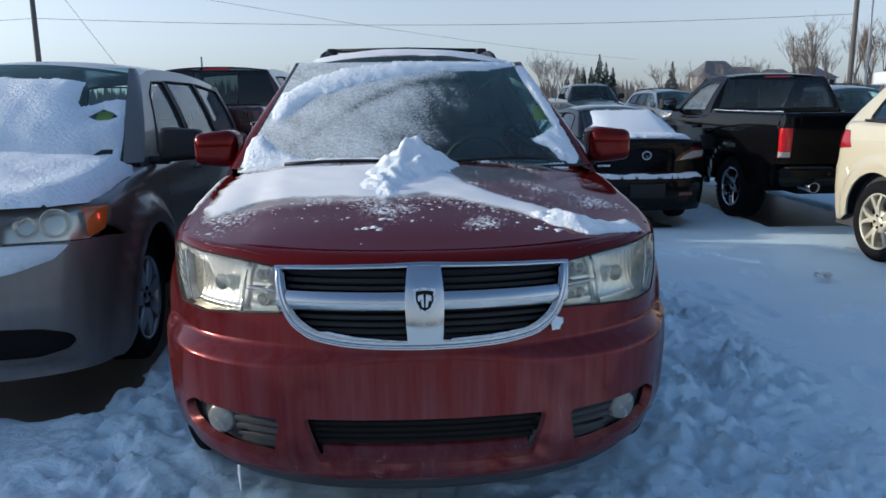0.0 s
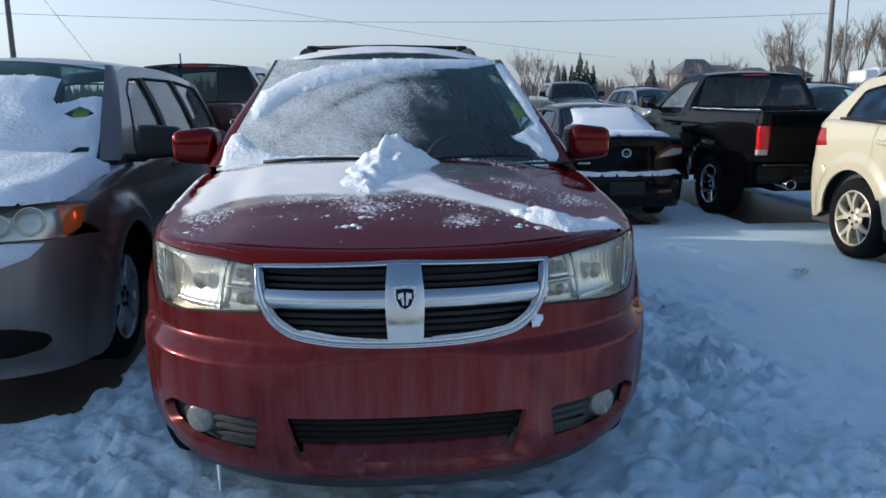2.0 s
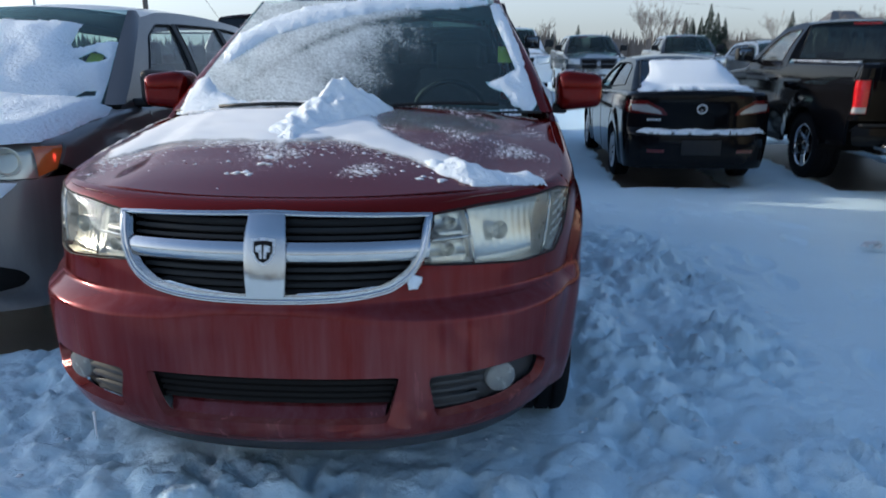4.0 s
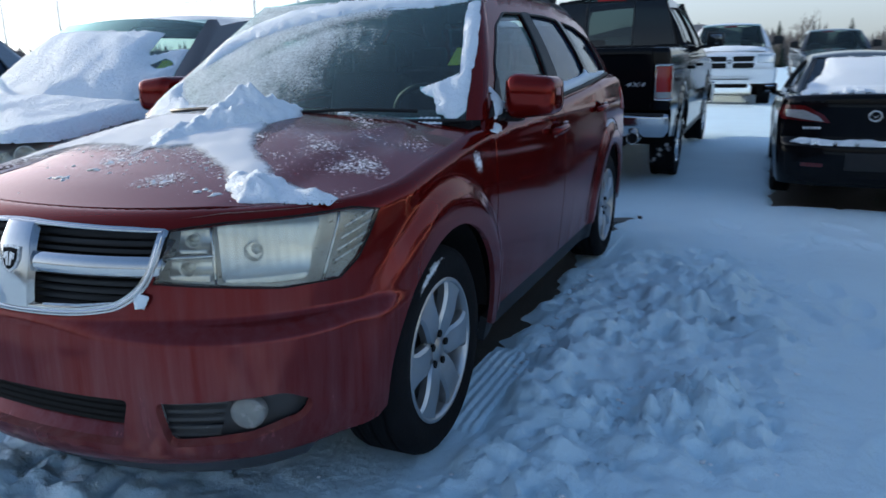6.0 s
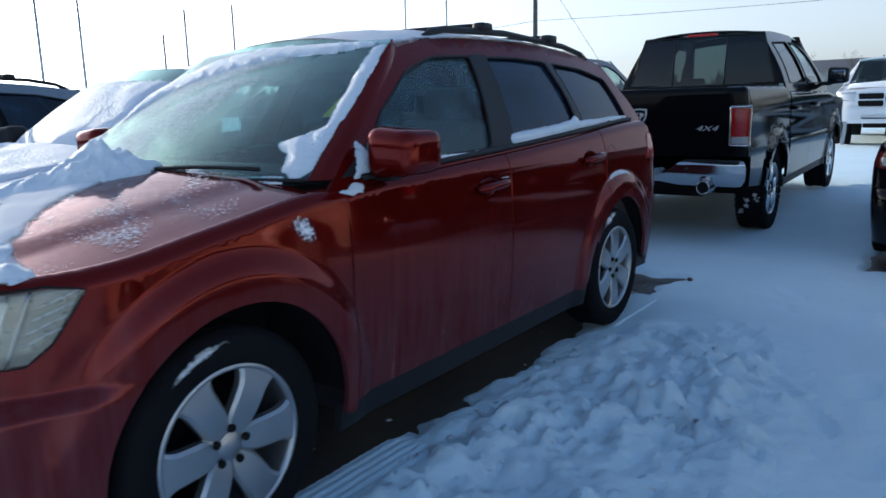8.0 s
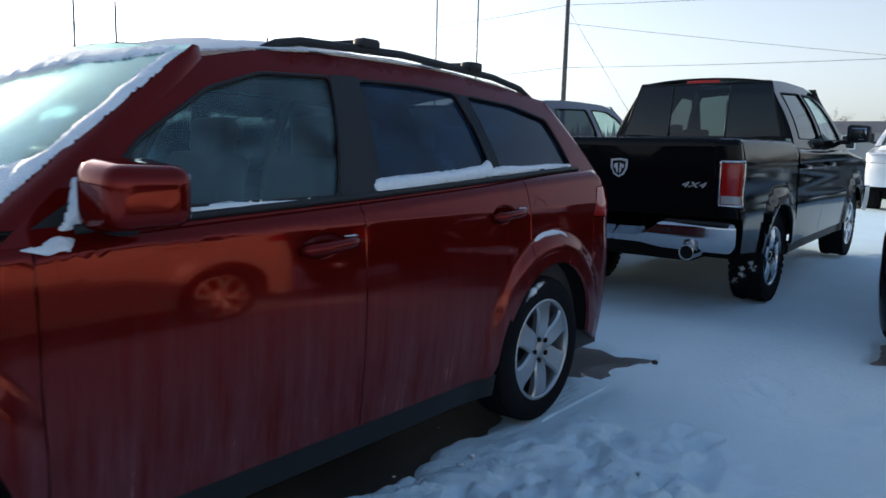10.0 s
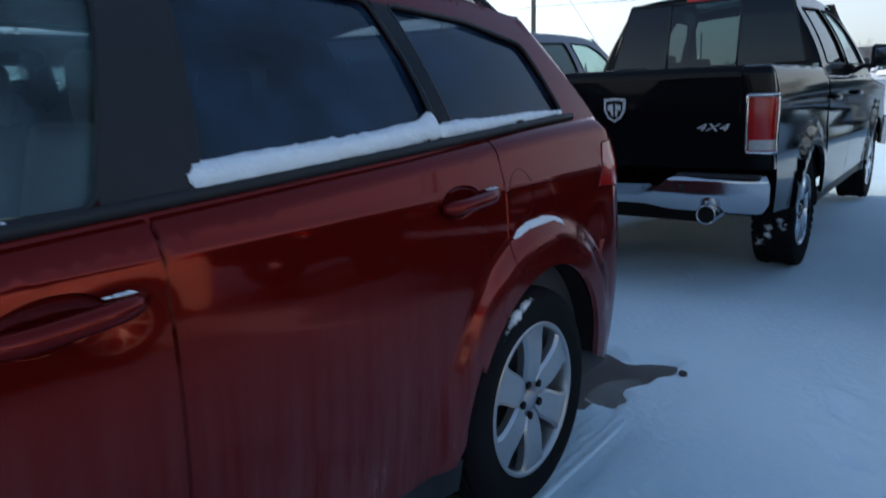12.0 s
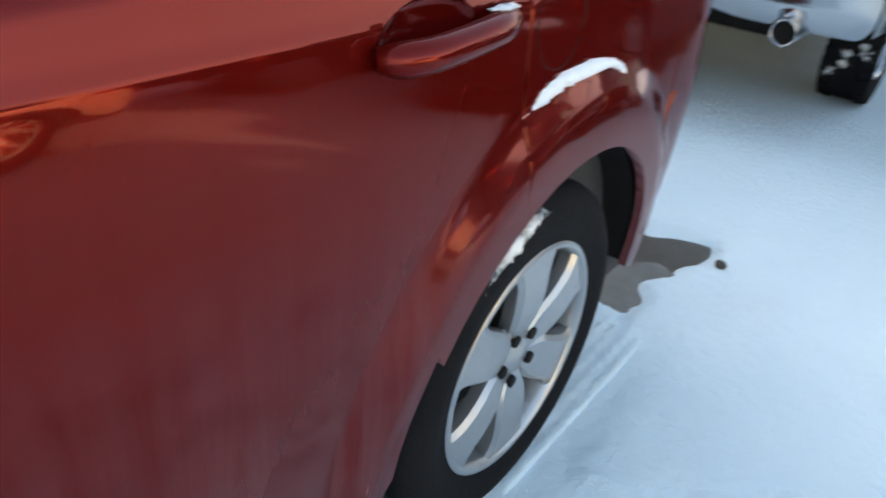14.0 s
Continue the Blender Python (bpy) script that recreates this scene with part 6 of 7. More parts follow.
    for k in range(46):
        fx, fy = random.uniform(1.15, 3.2), random.uniform(-1.2, 5.4)
        a = random.uniform(-0.8, 0.8)
        u, v = (xf - fx) * math.cos(a) + (yf - fy) * math.sin(a), -(xf - fx) * math.sin(a) + (yf - fy) * math.cos(a)
        q = (u / 0.07) ** 2 + (v / 0.16) ** 2
        zf -= 0.028 * np.exp(-q * q)
        zf += 0.010 * np.exp(-((np.sqrt(q) - 1.35) / 0.25) ** 2)
    zf = np.where(b > 0.02, zf, np.maximum(zf, base.ravel() - 0.028))
    for y0, y1 in ((0.6, 2.0), (3.6, 4.75)):
        m = np.exp(-((xf - 0.85) / 0.14) ** 4) * np.clip((yf - y0) / 0.15, 0, 1) * np.clip((y1 - yf) / 0.25, 0, 1)
        zf = zf * (1 - m) - 0.012 * m
    verts = np.stack([xf, yf, zf], 1)
    nx, ny = len(xs), len(ys)
    idx = np.arange(nx * ny).reshape(ny, nx)
    quads = np.stack([idx[:-1, :-1], idx[:-1, 1:], idx[1:, 1:], idx[1:, :-1]], -1).reshape(-1, 4)
    return tagged(mesh_object("ground", verts, quads.tolist(), SNOWGROUND), "trampled snow covering the car lot, tinted with the blue of shade", "snow", kind="structure")


ground_sheet()
ASPHALT = mat("wet_asphalt", (0.075, 0.062, 0.050), 0.4, 0, 0, 0.5, 5, bump=0.5, bscale=120, rvar=0.25)
ax = np.linspace(-4.2, 6.4, 40)
ay = np.linspace(0.3, 12.5, 50)
AX, AY = np.meshgrid(ax, ay)
av = np.stack([AX.ravel(), AY.ravel(), rise(AY.ravel()) - 0.040], 1)
ai = np.arange(len(av)).reshape(50, 40)
tagged(mesh_object("pavement", av, np.stack([ai[:-1, :-1], ai[:-1, 1:], ai[1:, 1:], ai[1:, :-1]], -1).reshape(-1, 4).tolist(), ASPHALT), "dark wet asphalt showing through gaps in the snow", "pavement", kind="structure")



def tyre_track(y0, y1, x, seed, deep=1.0, base=0.004):
    """Ribs that a tread has pressed into the snow."""
    xs, ys = np.arange(-0.12, 0.121, 0.005), np.arange(y0, y1, 0.012)
    X, Y = np.meshgrid(xs, ys)
    rib = 0.007 * np.clip(np.sin(X * 2 * math.pi / 0.040) * 2.2, -1, 1) + 0.003 * np.clip(np.sin((Y + 0.4 * np.abs(X)) * 2 * math.pi / 0.045) * 2, -1, 1) * (np.abs(X) > 0.07)
    wob = np.array([noise.noise((a * 14 + seed, b * 14, 1)) for a, b in zip(X.ravel(), Y.ravel())]).reshape(X.shape)
    fade = np.clip((0.12 - np.abs(X)) / 0.02, 0, 1) * np.clip((Y - y0) / 0.06, 0, 1) * np.clip((y1 - Y) / 0.15 + 0.25 * wob, 0, 1)
    Z = (deep * rib + 0.003 * wob + base) * fade - 0.030 * (1 - fade)
    v = np.stack([X + x, Y, Z], -1).reshape(-1, 3)
    i = np.arange(len(v)).reshape(X.shape)
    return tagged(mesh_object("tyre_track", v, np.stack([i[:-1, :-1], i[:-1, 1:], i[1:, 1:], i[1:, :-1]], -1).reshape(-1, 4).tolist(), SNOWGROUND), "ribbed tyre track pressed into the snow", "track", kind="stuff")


tyre_track(1.05, 1.98, 0.85, 1.0, 0.5)
tyre_track(3.80, 4.76, 0.80, 2.0, 0.16, -0.005)
ICE = mat("grey_ice", (0.20, 0.195, 0.18), 0.18, 0, 0.5, 0.4, 9, bump=0.3, bscale=25)
STONE = mat("dark_stone", (0.05, 0.045, 0.04), 0.8, 0, 0, 0.3, 30, bump=0.4)
flat_at = lambda z: (lambda a, b: np.stack([a, b, np.full_like(a, z)], -1))
plate = rounded([(0.62, 4.78), (0.76, 4.70), (0.87, 4.84), (0.88, 5.05), (0.74, 5.12), (0.63, 5.0)], 0.03)
tagged(sheet("ice_plate", flat_at(-0.024), plate, ICE, None, h=0.05, thick=0.016), "thin grey plate of ice on the wet asphalt", "ice")
bm = bmesh.new()
bmesh.ops.create_icosphere(bm, subdivisions=2, radius=0.022)
for v in bm.verts:
    v.co *= 1 + 0.35 * noise.noise(v.co * 30)
    v.co.z *= 0.7
st = part("stone", bm, STONE, None)
st.matrix_basis = pose(0.925, 5.22, 0.006)
tagged(st, "small dark stone at the puddle's edge", "stone")

# ---- vehicles in their places ----
ROOT, SK, CAB, HOOD = journey(pose(0, 0, 0), RED, "red metallic crossover with snow on its hood and frosted windscreen", "six", ALLOY, "parked crossovers")
journey(pose(5.09, 0.36, 0), CREAM, "cream white crossover with sunlit side and dark windows", "twin", CREAMALLOY, "parked crossovers")


def backed(x, y, tilt=0.0, turn=0.0, L=5.82):
    """The pose of a vehicle whose tail, at the ground, stands at (x, y) and faces the near row."""
    z = float(rise(y + 1.3)) - 1.3 * math.tan(radians(tilt))
    return Matrix.Translation((x, y, z)) @ pose(0, 0, 0, tilt, 0, turn) @ pose(0, L, 0, 0, 0, 180)


RAM = pickup(backed(-0.03, 6.62, 1.6, -0.5) @ Matrix.Diagonal((1, 1, 1.035, 1)), BLACK, "black crew cab pickup truck with chrome rear bumper, parked in snow", tall=0.085)
MAZ, MS, MC, MDECK = saloon(backed(2.75, 6.10, 0.6, 0, 4.56) @ Matrix.Diagonal((0.89, 1, 0.97, 1)), BLACK, "black saloon car with snow on its rear window and bumper")
pickup(backed(5.13, 5.82, 1.2, 0, 5.05) @ Matrix.Diagonal((1, 1, 0.925, 1)), BLACK, "black single cab pickup truck with lit tail lamps, on wet snow", lit=True, bumper=BLACK, cab_end=2.97, badge=True, L=5.05)
pickup(backed(-2.54, 6.36, 1.2, -1.5), DARKRED, "dark maroon pickup truck with tall black rear window")
VAN, VS, VC, VHOOD = minivan(pose(-2.40, 1.14, 0, 0, 0, 3.0), GREY, "grey minivan with snow covering its hood and windscreen", ALLOY)


def facing(x, y, turn=0.0, tilt=1.0):
    """The pose of a vehicle whose nose stands at (x, y) and faces the near row."""
    return Matrix.Translation((x, y, float(rise(y)))) @ pose(0, 0, 0, tilt, 0, turn)


WR = pickup(facing(0.97, 19.3, 3) @ Matrix.Scale(1.09, 4), WHITE, "white pickup truck facing the row, snow on its hood", bumper=WHITE, front_chrome=WHITE)
GR = pickup(facing(3.75, 22.5, 2), DARKGREY, "dark grey pickup truck facing the row, far across the lot")
copy_thing(GR[0], facing(7.1, 23.5, -2))
NEIGHBOUR = journey(facing(-5.35, -0.7, 0, 0), BLUEGREY, "silver blue crossover with frosted windscreen beside the minivan", "six", ALLOY, "parked crossovers")
copy_thing(NEIGHBOUR[0], facing(9.9, 22.0, 4))
copy_thing(GR[0], facing(-8.6, -1.2, 0, 0))
copy_thing(NEIGHBOUR[0], facing(10.6, 13.2, -8))


# ---- the distance ----
BARK = mat("bark", (0.10, 0.085, 0.075), 0.9, 0, 0, 0.3, 20, bump=0.4, bscale=60)
TWIG = mat("bare_twigs", (0.165, 0.140, 0.125), 0.9, 0, 0, 0.35, 3)
OSIER = mat("red_brown_twigs", (0.175, 0.130, 0.100), 0.9, 0, 0, 0.35, 3)
NEEDLE = mat("spruce_needles", (0.030, 0.045, 0.032), 0.8, 0, 0, 0.5, 3)
WOODPOLE = mat("weathered_pole", (0.10, 0.085, 0.075), 0.9, 0, 0, 0.3, 6, bump=0.4, bscale=40)
STEEL = mat("galvanised_steel", (0.34, 0.35, 0.36), 0.45, 0.7, 0, 0.15, 6)
SIDING = mat("house_siding", (0.33, 0.32, 0.30), 0.8, 0, 0, 0.15, 4, bump=0.2)
SHINGLE = mat("roof_shingle", (0.12, 0.125, 0.135), 0.9, 0, 0, 0.3, 3, bump=0.3)
WIRE = mat("power_cable", (0.05, 0.05, 0.055), 0.7)


def bare_tree(x, y, h, twig, seed, label, spread_=0.5):
    """A leafless tree: a forked trunk and a crown of fine twigs."""
    rng = random.Random(seed)
    root = new("bare_tree")
    tagged(root, label, "tree", "bare trees behind the lot")
    tv, tf, cv, cf = [], [], [], []

    def limb(p, d, ln, r, depth):
        verts, faces = (tv, tf) if depth < 2 else (cv, cf)
        q = p + d * ln
        side = 4 if depth < 3 else 3
        u = d.orthogonal().normalized()
        v = d.cross(u)
        b = len(verts)
        for c, rr in ((p, r), (q, r * 0.6)):
            verts.extend(c + rr * (math.cos(k * 6.283 / side) * u + math.sin(k * 6.283 / side) * v) for k in range(side))
        faces.extend((b + k, b + (k + 1) % side, b + side + (k + 1) % side, b + side + k) for k in range(side))
        if depth < 6:
            for _ in range(rng.choice((2, 3, 3)) if depth else 5):
                w = Vector((rng.gauss(0, 1), rng.gauss(0, 1), rng.gauss(0.25, 0.5))).normalized()
                limb(p + d * ln * rng.uniform(0.45, 1.0), (d + w * spread_ * rng.uniform(0.6, 1.3)).normalized(), ln * rng.uniform(0.55, 0.8), r * (0.5 if depth < 2 else 0.64), depth + 1)

    limb(Vector((0, 0, 0)), Vector((rng.gauss(0, 0.05), 0, 1)).normalized(), h * 0.33, h * 0.013, 0)
    mesh_object("trunk", tv, tf, BARK, root)
    mesh_object("crown", cv, cf, twig, root)
    root.matrix_basis = pose(x, y, float(rise(y)) - 0.2, 0, 0, rng.uniform(0, 360))
    return root


def spruce(x, y, h, seed):
    rng = random.Random(seed)
    root = new("spruce_tree")
    tagged(root, "dark green spruce tree standing behind the snowy lot", "tree", "spruces")
    tube("trunk", [(0, 0, 0), (0, 0, h * 0.95)], [h * 0.022, 0.01], BARK, root, 6)
    verts, faces = [], []
    for k in range(46):
        z = h * (0.08 + 0.9 * k / 46)
        r = h * 0.25 * (1 - k / 47) ** 0.85 * rng.uniform(0.75, 1.2)
        for j in range(10):
            a = rng.uniform(0, 6.283)
            rr = r * rng.uniform(0.6, 1.15)
            w = rng.uniform(0.12, 0.24)
            tip = (rr * math.cos(a), rr * math.sin(a), z - rr * 0.35)
            b = len(verts)
            verts += [(0.1 * rr * math.cos(a), 0.1 * rr * math.sin(a), z + 0.12), (rr * 0.65 * math.cos(a - w), rr * 0.65 * math.sin(a - w), z - rr * 0.22), tip,
                      (rr * 0.65 * math.cos(a + w), rr * 0.65 * math.sin(a + w), z - rr * 0.22), (rr * 0.5 * math.cos(a), rr * 0.5 * math.sin(a), z - rr * 0.32 - 0.1)]
            faces += [(b, b + 1, b + 2), (b, b + 2, b + 3), (b + 1, b + 4, b + 2), (b + 4, b + 3, b + 2)]
    mesh_object("crown", verts, faces, NEEDLE, root, smooth=False)
    root.matrix_basis = pose(x, y, float(rise(y)) - 0.2)
    return root


TREE_A = bare_tree(13.4, 62, 7.6, TWIG, 1, "bare grey-brown tree with fine twigs behind the lot")
TREE_B = bare_tree(16.5, 68, 6.0, TWIG, 2, "bare grey-brown tree with fine twigs behind the lot")
TREE_C = bare_tree(36.5, 64, 9.4, OSIER, 3, "reddish-brown leafless bush with upright twigs", 0.35)
rng = random.Random(21)
for k in range(16):
    x = 22 + 1.05 * k + rng.uniform(-0.5, 0.5)
    copy_thing(rng.choice((TREE_A, TREE_B)), pose(x * 1.0, 66 + rng.uniform(-4, 8), 1.5, 0, 0, rng.uniform(0, 360)) @ Matrix.Scale(rng.uniform(0.5, 0.8), 4))
for k in range(15):
    x = 37 + 0.95 * k + rng.uniform(-0.4, 0.4)
    copy_thing(TREE_C, pose(x, 62 + rng.uniform(-4, 6), 1.5, 0, 0, rng.uniform(0, 360)) @ Matrix.Scale(rng.uniform(0.6, 1.05), 4))
for x, y, s in ((44.0, 55, 0.95), (41.5, 50, 0.80), (12.2, 60, 0.75), (14.8, 64, 0.8), (-6, 75, 0.7), (-12, 80, 0.8), (4.5, 72, 0.7)):
    copy_thing(TREE_A, pose(x, y, 1.5, 0, 0, rng.uniform(0, 360)) @ Matrix.Scale(s, 4))
SP = spruce(25.2, 90, 7.8, 5)
for x, y, s in ((22.4, 90, 0.78), (22.9, 92, 0.82), (23.8, 92, 0.75), (27.2, 91, 0.8), (27.9, 93, 0.7), (23.4, 91, 0.8), (24.2, 90, 0.8), (26.3, 91, 0.88), (35.3, 92, 0.9), (21.6, 92, 0.7), (-8, 95, 0.6), (3, 96, 0.55), (7, 95, 0.6), (-20, 95, 0.55)):
    copy_thing(SP, pose(x, y, float(rise(y)) - 0.2, 0, 0, rng.uniform(0, 360)) @ Matrix.Scale(s, 4))
for k in range(34):
    copy_thing(rng.choice((TREE_A, TREE_B, TREE_B)), pose(-34 + 1.45 * k + rng.uniform(-0.7, 0.7), 88 + rng.uniform(-5, 10), 1.2, 0, 0, rng.uniform(0, 360)) @ Matrix.Scale(rng.uniform(0.45, 0.75), 4))
for k in range(14):
    copy_thing(SP, pose(-33 + 3.4 * k + rng.uniform(-1.5, 1.5), 100 + rng.uniform(-4, 8), 0.6, 0, 0, rng.uniform(0, 360)) @ Matrix.Scale(rng.uniform(0.5, 0.85), 4))
# far woods, all round
wv, wf = [], []
for k in range(9000):
    a = rng.uniform(0, 6.283)
    d = rng.uniform(130, 190)
    bx, by = d * math.sin(a), d * math.cos(a)
    h = 4.0 + 3.0 * abs(noise.noise((a * 9, 0, 0))) + 1.5 * noise.noise((a * 40, 1, 0)) + rng.uniform(0, 1.6)
    b = len(wv)
    w = rng.uniform(0.3, 0.95)
    tx, ty = math.cos(a), -math.sin(a)
    z0 = float(rise(by)) - 0.3
    for j in range(3):
        o = rng.uniform(-1.2, 1.2)
        wv += [(bx + tx * (o - w), by + ty * (o - w), z0), (bx + tx * (o + w), by + ty * (o + w), z0), (bx + tx * o * 1.2, by + ty * o * 1.2, z0 + h * rng.uniform(0.6, 1.1))]
        wf.append((b + 3 * j, b + 3 * j + 1, b + 3 * j + 2))
tagged(mesh_object("far_woods", wv, wf, TWIG, smooth=False), "line of far leafless woods along the horizon", "woods", kind="stuff")


def house(x, y, w, d, h, roof, turn, storeys, tint):
    root = new("house")
    tagged(root, "distant pale house with snow-grey gabled roof", "house", "distant houses")
    part("wall", box_bm((w, d, h), (0, 0, h / 2)), tint, root, smooth=False)
    v = [(-w / 2 - 0.4, -d / 2 - 0.4, h - 0.1), (w / 2 + 0.4, -d / 2 - 0.4, h - 0.1), (w / 2 + 0.4, d / 2 + 0.4, h - 0.1), (-w / 2 - 0.4, d / 2 + 0.4, h - 0.1), (-w / 4, 0, h + roof), (w / 4, 0, h + roof)]
    mesh_object("roof", v, [(0, 1, 5, 4), (1, 2, 5), (2, 3, 4, 5), (3, 0, 4), (0, 3, 2, 1)], SHINGLE, root, smooth=False)
    for s in range(storeys):
        for k in range(4):
            wn_ = part("window", box_bm((1.2, 0.12, 1.3), (-w / 2 + w * (k + 0.5) / 4, -d / 2 - 0.03, 1.6 + 2.7 * s), 0.02), WHITE, root, smooth=False)
            part("pane", box_bm((1.0, 0.05, 1.1), (-w / 2 + w * (k + 0.5) / 4, -d / 2 - 0.08, 1.6 + 2.7 * s)), PLASTIC, wn_, smooth=False)
    root.matrix_basis = pose(x, y, 1.5, 0, 0, turn)
    return root


house(56.6, 128, 7.4, 5, 5.6, 2.6, 8, 2, SIDING)
house(63.0, 131, 6.0, 5, 5.4, 1.9, -8, 2, SIDING)
house(68.5, 130, 6, 6, 5.2, 1.6, -8, 2, SIDING)
house(75.0, 130, 7, 6, 5.2, 1.9, 5, 2, SIDING)
house(-8.0, 78, 15, 5, 2.6, 1.0, 0, 1, SIDING)


def pole(x, y, h, r, material, label, lamp=False, arm=False):
    root = new("light_pole" if lamp else "utility_pole")
    tagged(root, label, "pole", "poles round the lot")
    z = float(rise(y))
    tube("shaft", [(0, 0, 0), (0, 0, h)], [r, r * 0.72], material, root, 10)
    if lamp:
        tube("lamp_arm", [(0, 0, h), (0.4, 0, h + 0.15), (0.9, 0, h + 0.15)], 0.04, material, root, 6)
        part("lamp_head", box_bm((0.55, 0.25, 0.12), (1.1, 0, h + 0.13), 0.04), material, root)
    if arm:
        part("crossarm", box_bm((2.4, 0.12, 0.14), (0, 0.2, h - 0.5), 0.01), material, root)
        for k in (-1.1, -0.4, 0.4, 1.1):
            part("insulator", box_bm((0.07, 0.07, 0.16), (k, 0.2, h - 0.35), 0.02), material, root)
    root.matrix_basis = pose(x, y, z - 0.1)
    return root


pole(-20.5, 42, 11.5, 0.17, WOODPOLE, "tall weathered wooden utility pole", arm=True)
pole(27.6, 42, 11.5, 0.17, WOODPOLE, "tall weathered wooden utility pole", arm=True)
pole(28.6, 42, 9.5, 0.07, STEEL, "slim grey steel pole beside the utility pole")
for x, y, h in ((-31.0, 42, 12.5), (-27.4, 42, 12.0)):
    pole(x, y, h, 0.08, STEEL, "slim grey steel pole beside the lot")
for x, y, h in ((-50, 25.4, 11), (-50, 28.4, 11), (-50, 35.1, 7.2), (-50, 37.2, 9.2), (-50, 42, 10), (-16, 60, 5.2)):
    pole(x, y, h, 0.11, STEEL, "far slim pole against the pale sky")


def cable(pts, label):
    return tagged(tube("power_cable", pts, 0.012, WIRE, None, 4), label, "cable")


def sag(a, b, s, n=14):
    return [tuple(np.array(a) * (1 - t) + np.array(b) * t - np.array([0, 0, 4 * s * t * (1 - t)])) for t in np.linspace(0, 1, n)]


cable(sag((-20.5, 42, 6.7), (27.6, 42, 6.9), 0.5), "thin power cable strung between the poles")
cable(sag((-48, 42.5, 6.2), (-20.5, 42, 6.7), 0.3), "thin power cable strung between the poles")
cable(sag((-20.5, 42, 10.5), (27.6, 42, 10.4), 0.9), "upper power cable strung between the poles")
cable(sag((-48, 42.5, 10.0), (-20.5, 42, 10.5), 0.3), "upper power cable strung between the poles")
cable(sag((-20.5, 42, 10.3), (-14.5, 42, 1.7), 0.0), "slanting guy wire of the utility pole")
cable(sag((-20.5, 42, 9.4), (30, 90, 7.5), 0.6), "power cable running away from the pole")

RVWHITE = mat("motorhome_white", (0.52, 0.54, 0.55), 0.4, 0, 0.4, 0.1, 2)
# motorhome far off at the lot's edge
rv = new("motorhome")
tagged(rv, "white motorhome with pale blue windows parked far off", "motorhome")
part("body", box_bm((7.0, 2.4, 2.6), (0, 0, 1.9), 0.25, 3), RVWHITE, rv)
part("windscreen", box_bm((0.06, 1.9, 0.8), (-4.75, 0, 1.75), 0.02), TINT, rv)
for z in (1.15, 1.35):
    part("stripe", box_bm((6.6, 0.02, 0.07), (0, -1.205, z), 0.005), DARKGREY, rv)
part("overcab", box_bm((1.4, 2.3, 0.9), (-3.6, 0, 2.6), 0.2, 3), RVWHITE, rv)
part("cab", box_bm((1.6, 2.1, 1.3), (-4.1, 0, 1.1), 0.25, 3), RVWHITE, rv)
for k in range(3):
    part("window", box_bm((1.5, 0.06, 0.9), (-2.2 + 2.0 * k, -1.21, 2.2), 0.05), TINT, rv)
for x in (-3.6, 2.0):
    for yy in (-0.95, 0.95):
        w_ = lathe("wheel", [(-0.11, 0.2), (-0.12, 0.36), (0.12, 0.36), (0.11, 0.2), (0.09, 0.02)], RUBBER, rv, 20)
        w_.matrix_basis = pose(x, yy, 0.36, 0, 0, 90)
rv.matrix_basis = pose(37.6, 47, float(rise(45)), 0, 0, -8)


# ---- lying snow ----
def lump_mesh(points, name, label, seed=1):
    """Many loose crumbs of snow, each an uneven pebble."""
    rng = random.Random(seed)
    base = [(0, 0, 1), (1, 0, 0.1), (0.3, 0.95, 0), (-0.8, 0.6, 0.1), (-0.8, -0.6, 0), (0.3, -0.95, 0.1), (0, 0, -0.6)]
    tri = [(0, 1, 2), (0, 2, 3), (0, 3, 4), (0, 4, 5), (0, 5, 1), (6, 2, 1), (6, 3, 2), (6, 4, 3), (6, 5, 4), (6, 1, 5)]
    verts, faces = [], []
    for x, y, z, r in points:
        b = len(verts)
        a = rng.uniform(0, 6.28)
        for u, v, w in base:
            k = r * rng.uniform(0.65, 1.25)
            verts.append((x + k * (u * math.cos(a) - v * math.sin(a)), y + k * (u * math.sin(a) + v * math.cos(a)), z + k * w * 0.34))
        faces += [tuple(b + i for i in t) for t in tri]
    return tagged(mesh_object(name, verts, faces, SNOW), label, "snow", kind="stuff")


def lying(name, to3d, outer, depth, label, **kw):
    return tagged(snow_pile(name, to3d, outer, None, depth, **kw), label, "snow", kind="stuff")


def on(root, f, zlift=0.0):
    """A surface of a vehicle, carried to where the vehicle stands."""
    m = np.array(root.matrix_basis)
    return lambda a, b: np.asarray(f(a, b)) @ m[:3, :3].T + m[:3, 3]


main = [(-0.78, 0.66), (-0.70, 0.70), (-0.61, 0.77), (-0.47, 0.765), (-0.29, 0.735), (-0.17, 0.70), (-0.13, 0.60), (-0.09, 0.70), (0.04, 0.735), (0.13, 0.68), (0.31, 0.56), (0.45, 0.43),
        (0.54, 0.35), (0.66, 0.40), (0.77, 0.45), (0.765, 0.52), (0.64, 0.54), (0.52, 0.575), (0.42, 0.67), (0.30, 0.78), (0.21, 0.90), (0.16, 1.05), (0.10, 1.22),
        (-0.10, 1.22), (-0.35, 1.25), (-0.60, 1.32), (-0.78, 1.36), (-0.815, 1.1), (-0.82, 0.85)]
lying("hood_snow", HOOD, main, 0.007, "thin wind-blown snow layer lying on the red hood", h=0.018, seed=3.1, rough=0.9, edge=0.055, freq=11, material=THINSNOW)
